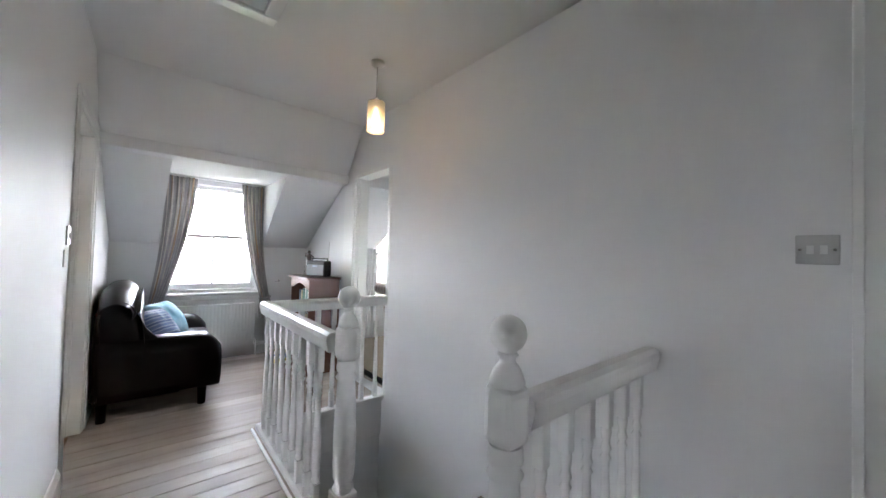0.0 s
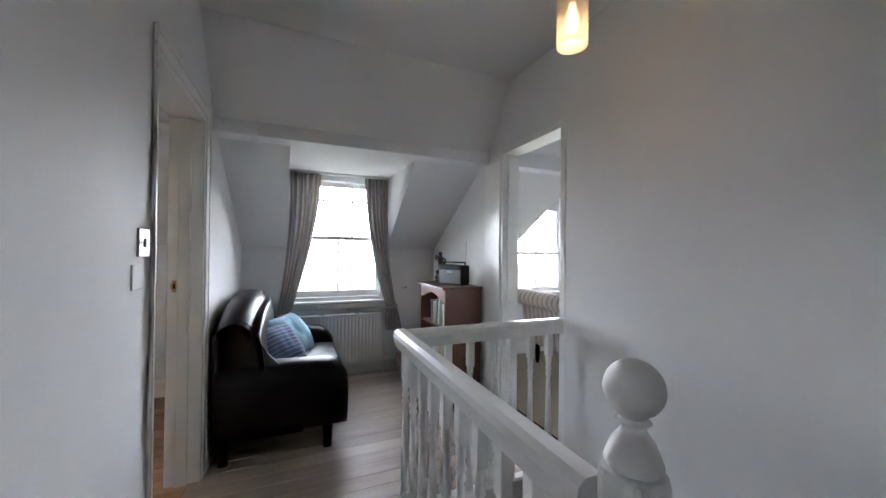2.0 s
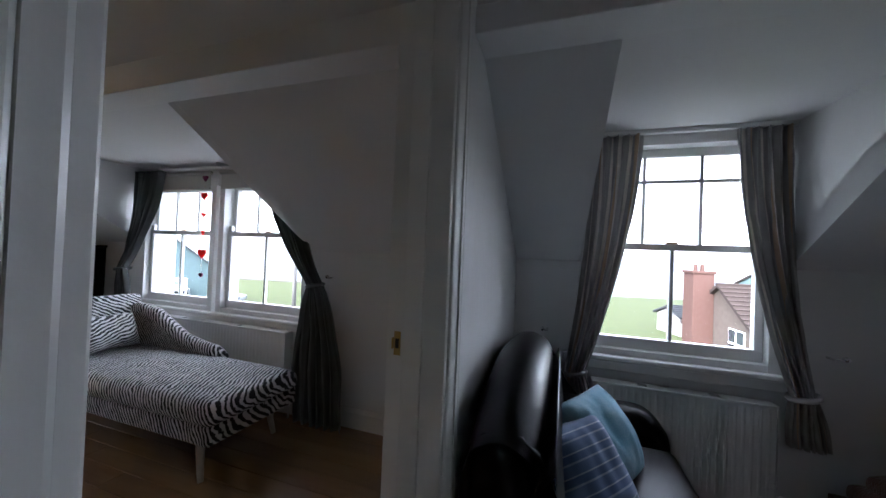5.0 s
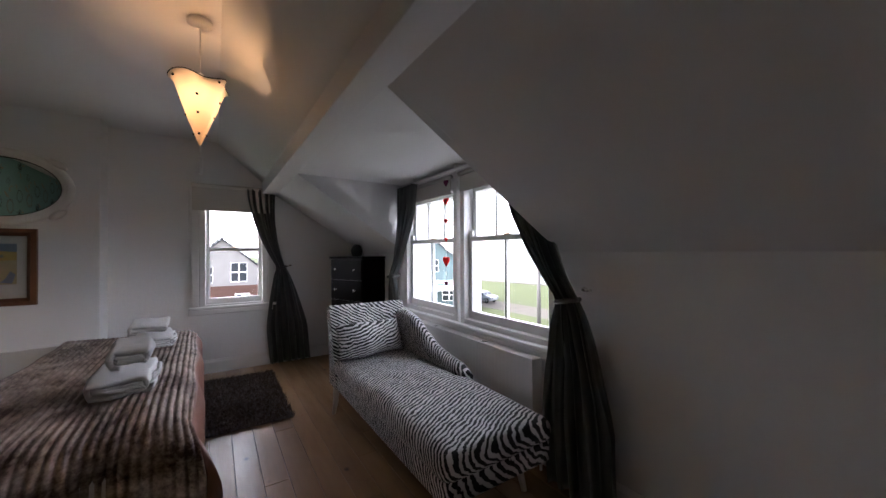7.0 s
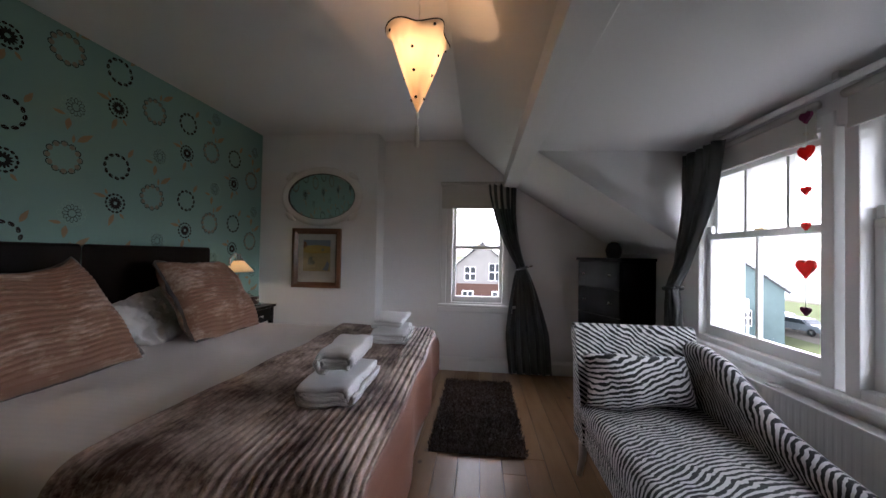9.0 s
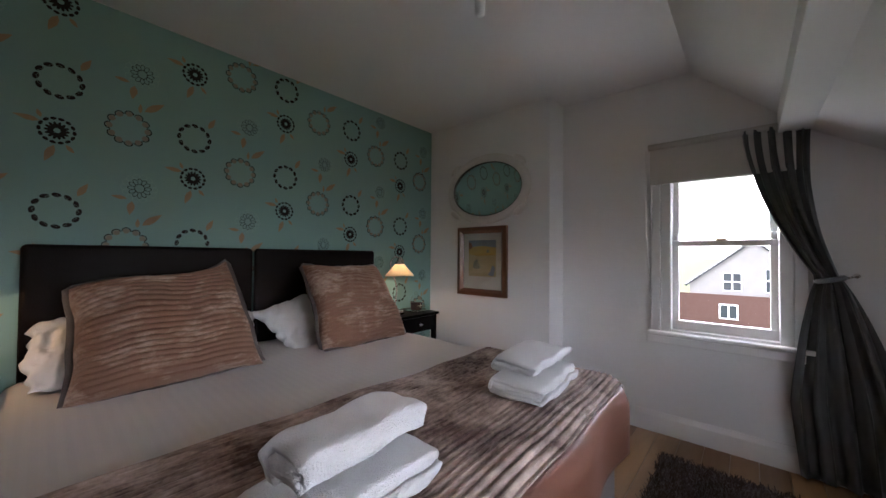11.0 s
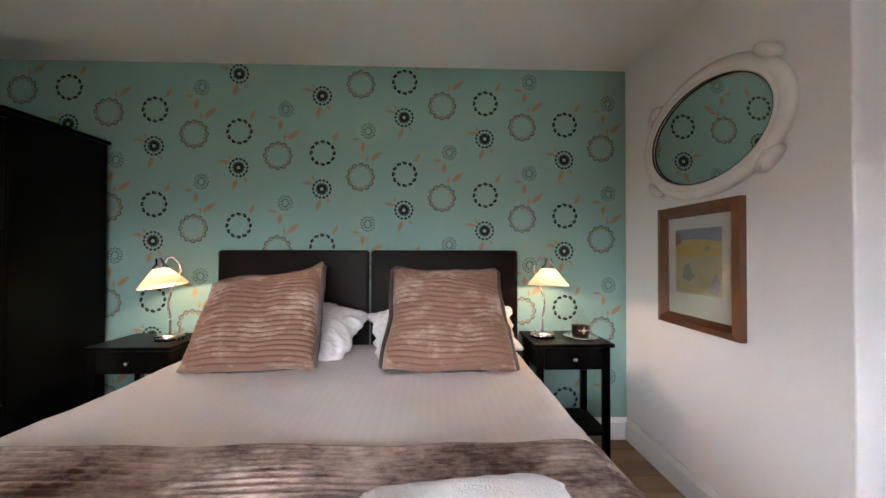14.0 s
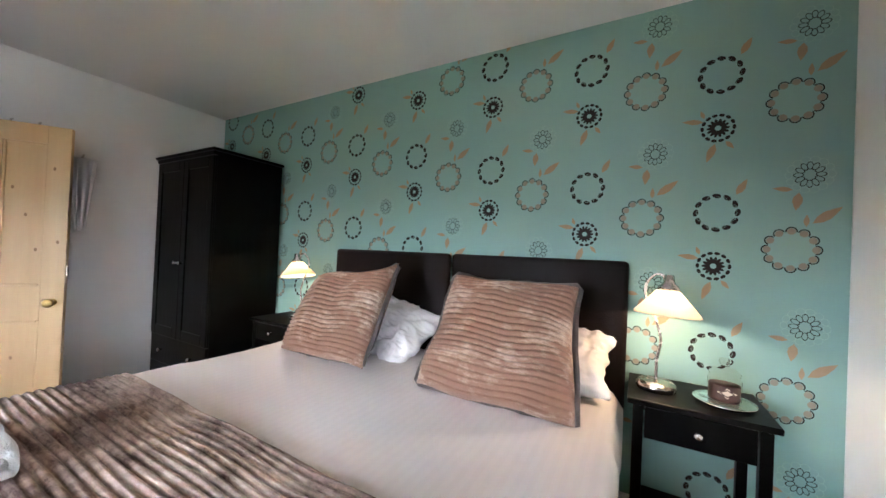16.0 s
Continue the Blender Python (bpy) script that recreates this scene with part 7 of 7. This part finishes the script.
# ---- wallpaper ----
WP = mat("teal_wallpaper", (0.225, 0.375, 0.340), 0.62, vary=0.25, scale=2.2, bump=0.06, bump_scale=120, second=(0.185, 0.32, 0.295), spec=0.2)
PRINT_DARK = mat("print_brown", (0.014, 0.011, 0.010), 0.55, vary=0.3, scale=40, spec=0.2)
PRINT_TAN = mat("print_tan", (0.33, 0.25, 0.15), 0.45, vary=0.5, scale=30, second=(0.27, 0.19, 0.11), spec=0.2)
PRINT_MID = mat("print_taupe", (0.255, 0.245, 0.185), 0.5, vary=0.3, scale=40, spec=0.2)
PRINT_PALE = mat("print_pale", (0.29, 0.46, 0.39), 0.6, vary=0.2, scale=40, spec=0.2)
wp = tagged(part("wallpaper", box(BREAST_X + 0.0005, BED_E - 0.0005, PAPER_Y + 0.0003, PAPER_Y + 0.0012, 0.001, CEIL - 0.001), WP), "teal wallpaper with brown and tan flower rings", "wallpaper", kind="structure")
YP = PAPER_Y + 0.0014


def blob(bm, x, z, rx, rz, turn=0.0, n=10, x_in=0.0, y=YP):
    """A flat leaf or petal laid on the paper; a ring when x_in is the inner share."""
    c, s = math.cos(turn), math.sin(turn)

    def pt(k, q):
        a = 2 * math.pi * k / n
        px, pz = q * rx * math.cos(a), q * rz * math.sin(a)
        return bm.verts.new((x + px * c - pz * s, y, z + px * s + pz * c))
    out = [pt(k, 1) for k in range(n)]
    if x_in:
        inn_ = [pt(k, x_in) for k in range(n)]
        for k in range(n):
            bm.faces.new((out[k], inn_[k], inn_[(k + 1) % n], out[(k + 1) % n]))
    else:
        bm.faces.new(out[::-1])


def leaf(bm, x, z, length, width, turn):
    c, s = math.cos(turn), math.sin(turn)
    pts = [(0, 0), (0.25, 0.42), (0.5, 0.5), (0.8, 0.25), (1, 0), (0.8, -0.25), (0.5, -0.5), (0.25, -0.42)]
    vs_ = [bm.verts.new((x + (p[0] * c * length - p[1] * s * width), YP, z + (p[0] * s * length + p[1] * c * width))) for p in pts]
    bm.faces.new(vs_[::-1])


def motif_dark():
    """A dark daisy: beads round a petalled disc with a pale eye."""
    bm = bmesh.new()
    for k in range(14):
        a = 2 * math.pi * k / 14
        blob(bm, 0.056 * math.cos(a), 0.056 * math.sin(a), 0.0070, 0.0108, a, 8)
        blob(bm, 0.026 * math.cos(a), 0.026 * math.sin(a), 0.016, 0.0066, a, 8)
    blob(bm, 0, 0, 0.024, 0.024, 0, 20, 0.48, YP + 0.0003)
    return bm


def motif_dots():
    bm = bmesh.new()
    for k in range(12):
        a = 2 * math.pi * k / 12
        blob(bm, 0.073 * math.cos(a), 0.073 * math.sin(a), 0.0102, 0.0162, a + 0.25, 10)
    return bm


def motif_scallop(r, n, w, bead):
    bm = bmesh.new()
    for k in range(n):
        a0 = 2 * math.pi * k / n
        cx, cz = r * math.cos(a0), r * math.sin(a0)
        for j in range(7):
            b0, b1 = a0 - 1.75 + 3.5 * j / 7, a0 - 1.75 + 3.5 * (j + 1) / 7
            q = []
            for b, rr in ((b0, bead), (b1, bead), (b1, bead - w), (b0, bead - w)):
                q.append(bm.verts.new((cx + rr * math.cos(b), YP, cz + rr * math.sin(b))))
            bm.faces.new(q)
    return bm


def motif_fill(r, n, bead):
    bm = bmesh.new()
    for k in range(n):
        a = 2 * math.pi * k / n
        blob(bm, r * math.cos(a), r * math.sin(a), bead * 0.8, bead * 0.85, a, 9, y=YP - 0.0001)
    return bm


def motif_small():
    bm = bmesh.new()
    for k in range(12):
        a = 2 * math.pi * k / 12
        blob(bm, 0.033 * math.cos(a), 0.036 * math.sin(a), 0.0165, 0.0098, a, 12, 0.79)
    return bm


def motif_ghost():
    bm = bmesh.new()
    for k in range(14):
        a = 2 * math.pi * k / 14
        blob(bm, 0.062 * math.cos(a), 0.062 * math.sin(a), 0.012, 0.015, a, 10, 0.86)
    return bm


def leaves(spec):
    bm = bmesh.new()
    for x, z, ln, wd, turn in spec:
        leaf(bm, x, z, ln, wd, radians(turn))
    return bm


def data_of(name, bm, material):
    me = bpy.data.meshes.new(name)
    bm.normal_update()
    bm.to_mesh(me)
    bm.free()
    me.materials.append(material)
    return me


# seen from the room, +x runs to the left, so the leaves are set out mirrored
DARK_LEAVES = [(0.008, -0.068, 0.085, 0.030, -70), (-0.028, -0.060, 0.045, 0.018, -130), (0.052, 0.032, 0.080, 0.024, 8), (0.050, 0.048, 0.038, 0.016, 70)]
DOTS_LEAVES = [(-0.066, 0.075, 0.075, 0.028, 118)]
RING_LEAVES = [(-0.060, 0.105, 0.105, 0.034, 142), (-0.042, 0.092, 0.050, 0.018, 92)]
SMALL_LEAVES = [(0.048, -0.058, 0.062, 0.020, 8), (0.030, -0.070, 0.072, 0.032, -84)]
KINDS = {
    "dark": (-2.169, 2.363, [("flower_print", motif_dark(), PRINT_DARK), ("leaf_print", leaves(DARK_LEAVES), PRINT_TAN)]),
    "dots": (-2.173, 1.993, [("bead_ring_print", motif_dots(), PRINT_DARK), ("ring_print", motif_scallop(0.061, 16, 0.0022, 0.012), PRINT_PALE), ("leaf_print", leaves(DOTS_LEAVES), PRINT_TAN)]),
    "ring": (-2.416, 1.840, [("scallop_print", motif_scallop(0.074, 12, 0.0044, 0.0190), PRINT_DARK), ("scallop_fill_print", motif_fill(0.074, 12, 0.0165), PRINT_MID), ("leaf_print", leaves(RING_LEAVES), PRINT_TAN)]),
    "small": (-2.464, 2.139, [("rosette_print", motif_small(), PRINT_DARK), ("ghost_print", motif_ghost(), PRINT_PALE), ("leaf_print", leaves(SMALL_LEAVES), PRINT_TAN)]),
}
for kind_name, (x0, z0, layers) in KINDS.items():
    datas = [(n, data_of(n, bm, m_)) for n, bm, m_ in layers]
    for i in range(-4, 6):
        for j in range(-4, 7):
            x, z = x0 - 0.5265 * i, z0 - 0.1325 * i - 0.602 * j
            if BREAST_X + 0.07 < x < BED_E - 0.07 and 0.24 < z < CEIL - 0.03:
                for n, dt in datas:
                    ob = new(n, dt)
                    ob.parent = wp
                    ob.location = (x, 0, z)


# ---- floorboards ----
def boards(parent_name, x0, x1, y0, y1, width, material, seed, cuts):
    rgen = random.Random(seed)
    fl = bpy.data.objects[parent_name]
    y = y0
    while y < y1 - 0.01:
        w = min(width, y1 - y)
        xs = [x0] + ([x0 + (x1 - x0) * rgen.uniform(0.25, 0.75)] if cuts else []) + [x1]
        for a, b in zip(xs, xs[1:]):
            part("floorboard", box(a + 0.0007, b - 0.0007, y + 0.0012, y + w - 0.0012, -0.0215, rgen.uniform(-0.0008, 0.0008), 0.0016, seg=1), material, fl)
        y += w


boards("floor", W_X + 0.001, BED_E + 0.10, PAPER_Y + 0.002, KNEE_Y, 0.128, FLOORBOARD, 1, True)
boards("floor", BED_E + 0.102, 0.61, LAND_S, 2.60, 0.105, LANDINGBOARD, 2, False)
boards("floor_alcove", BED_E + 0.102, LAND_E, 2.602, KNEE_Y, 0.105, LANDINGBOARD, 3, False)
boards("floor_landing_south", 0.612, LAND_E, LAND_S, 0.50, 0.105, LANDINGBOARD, 4, False)
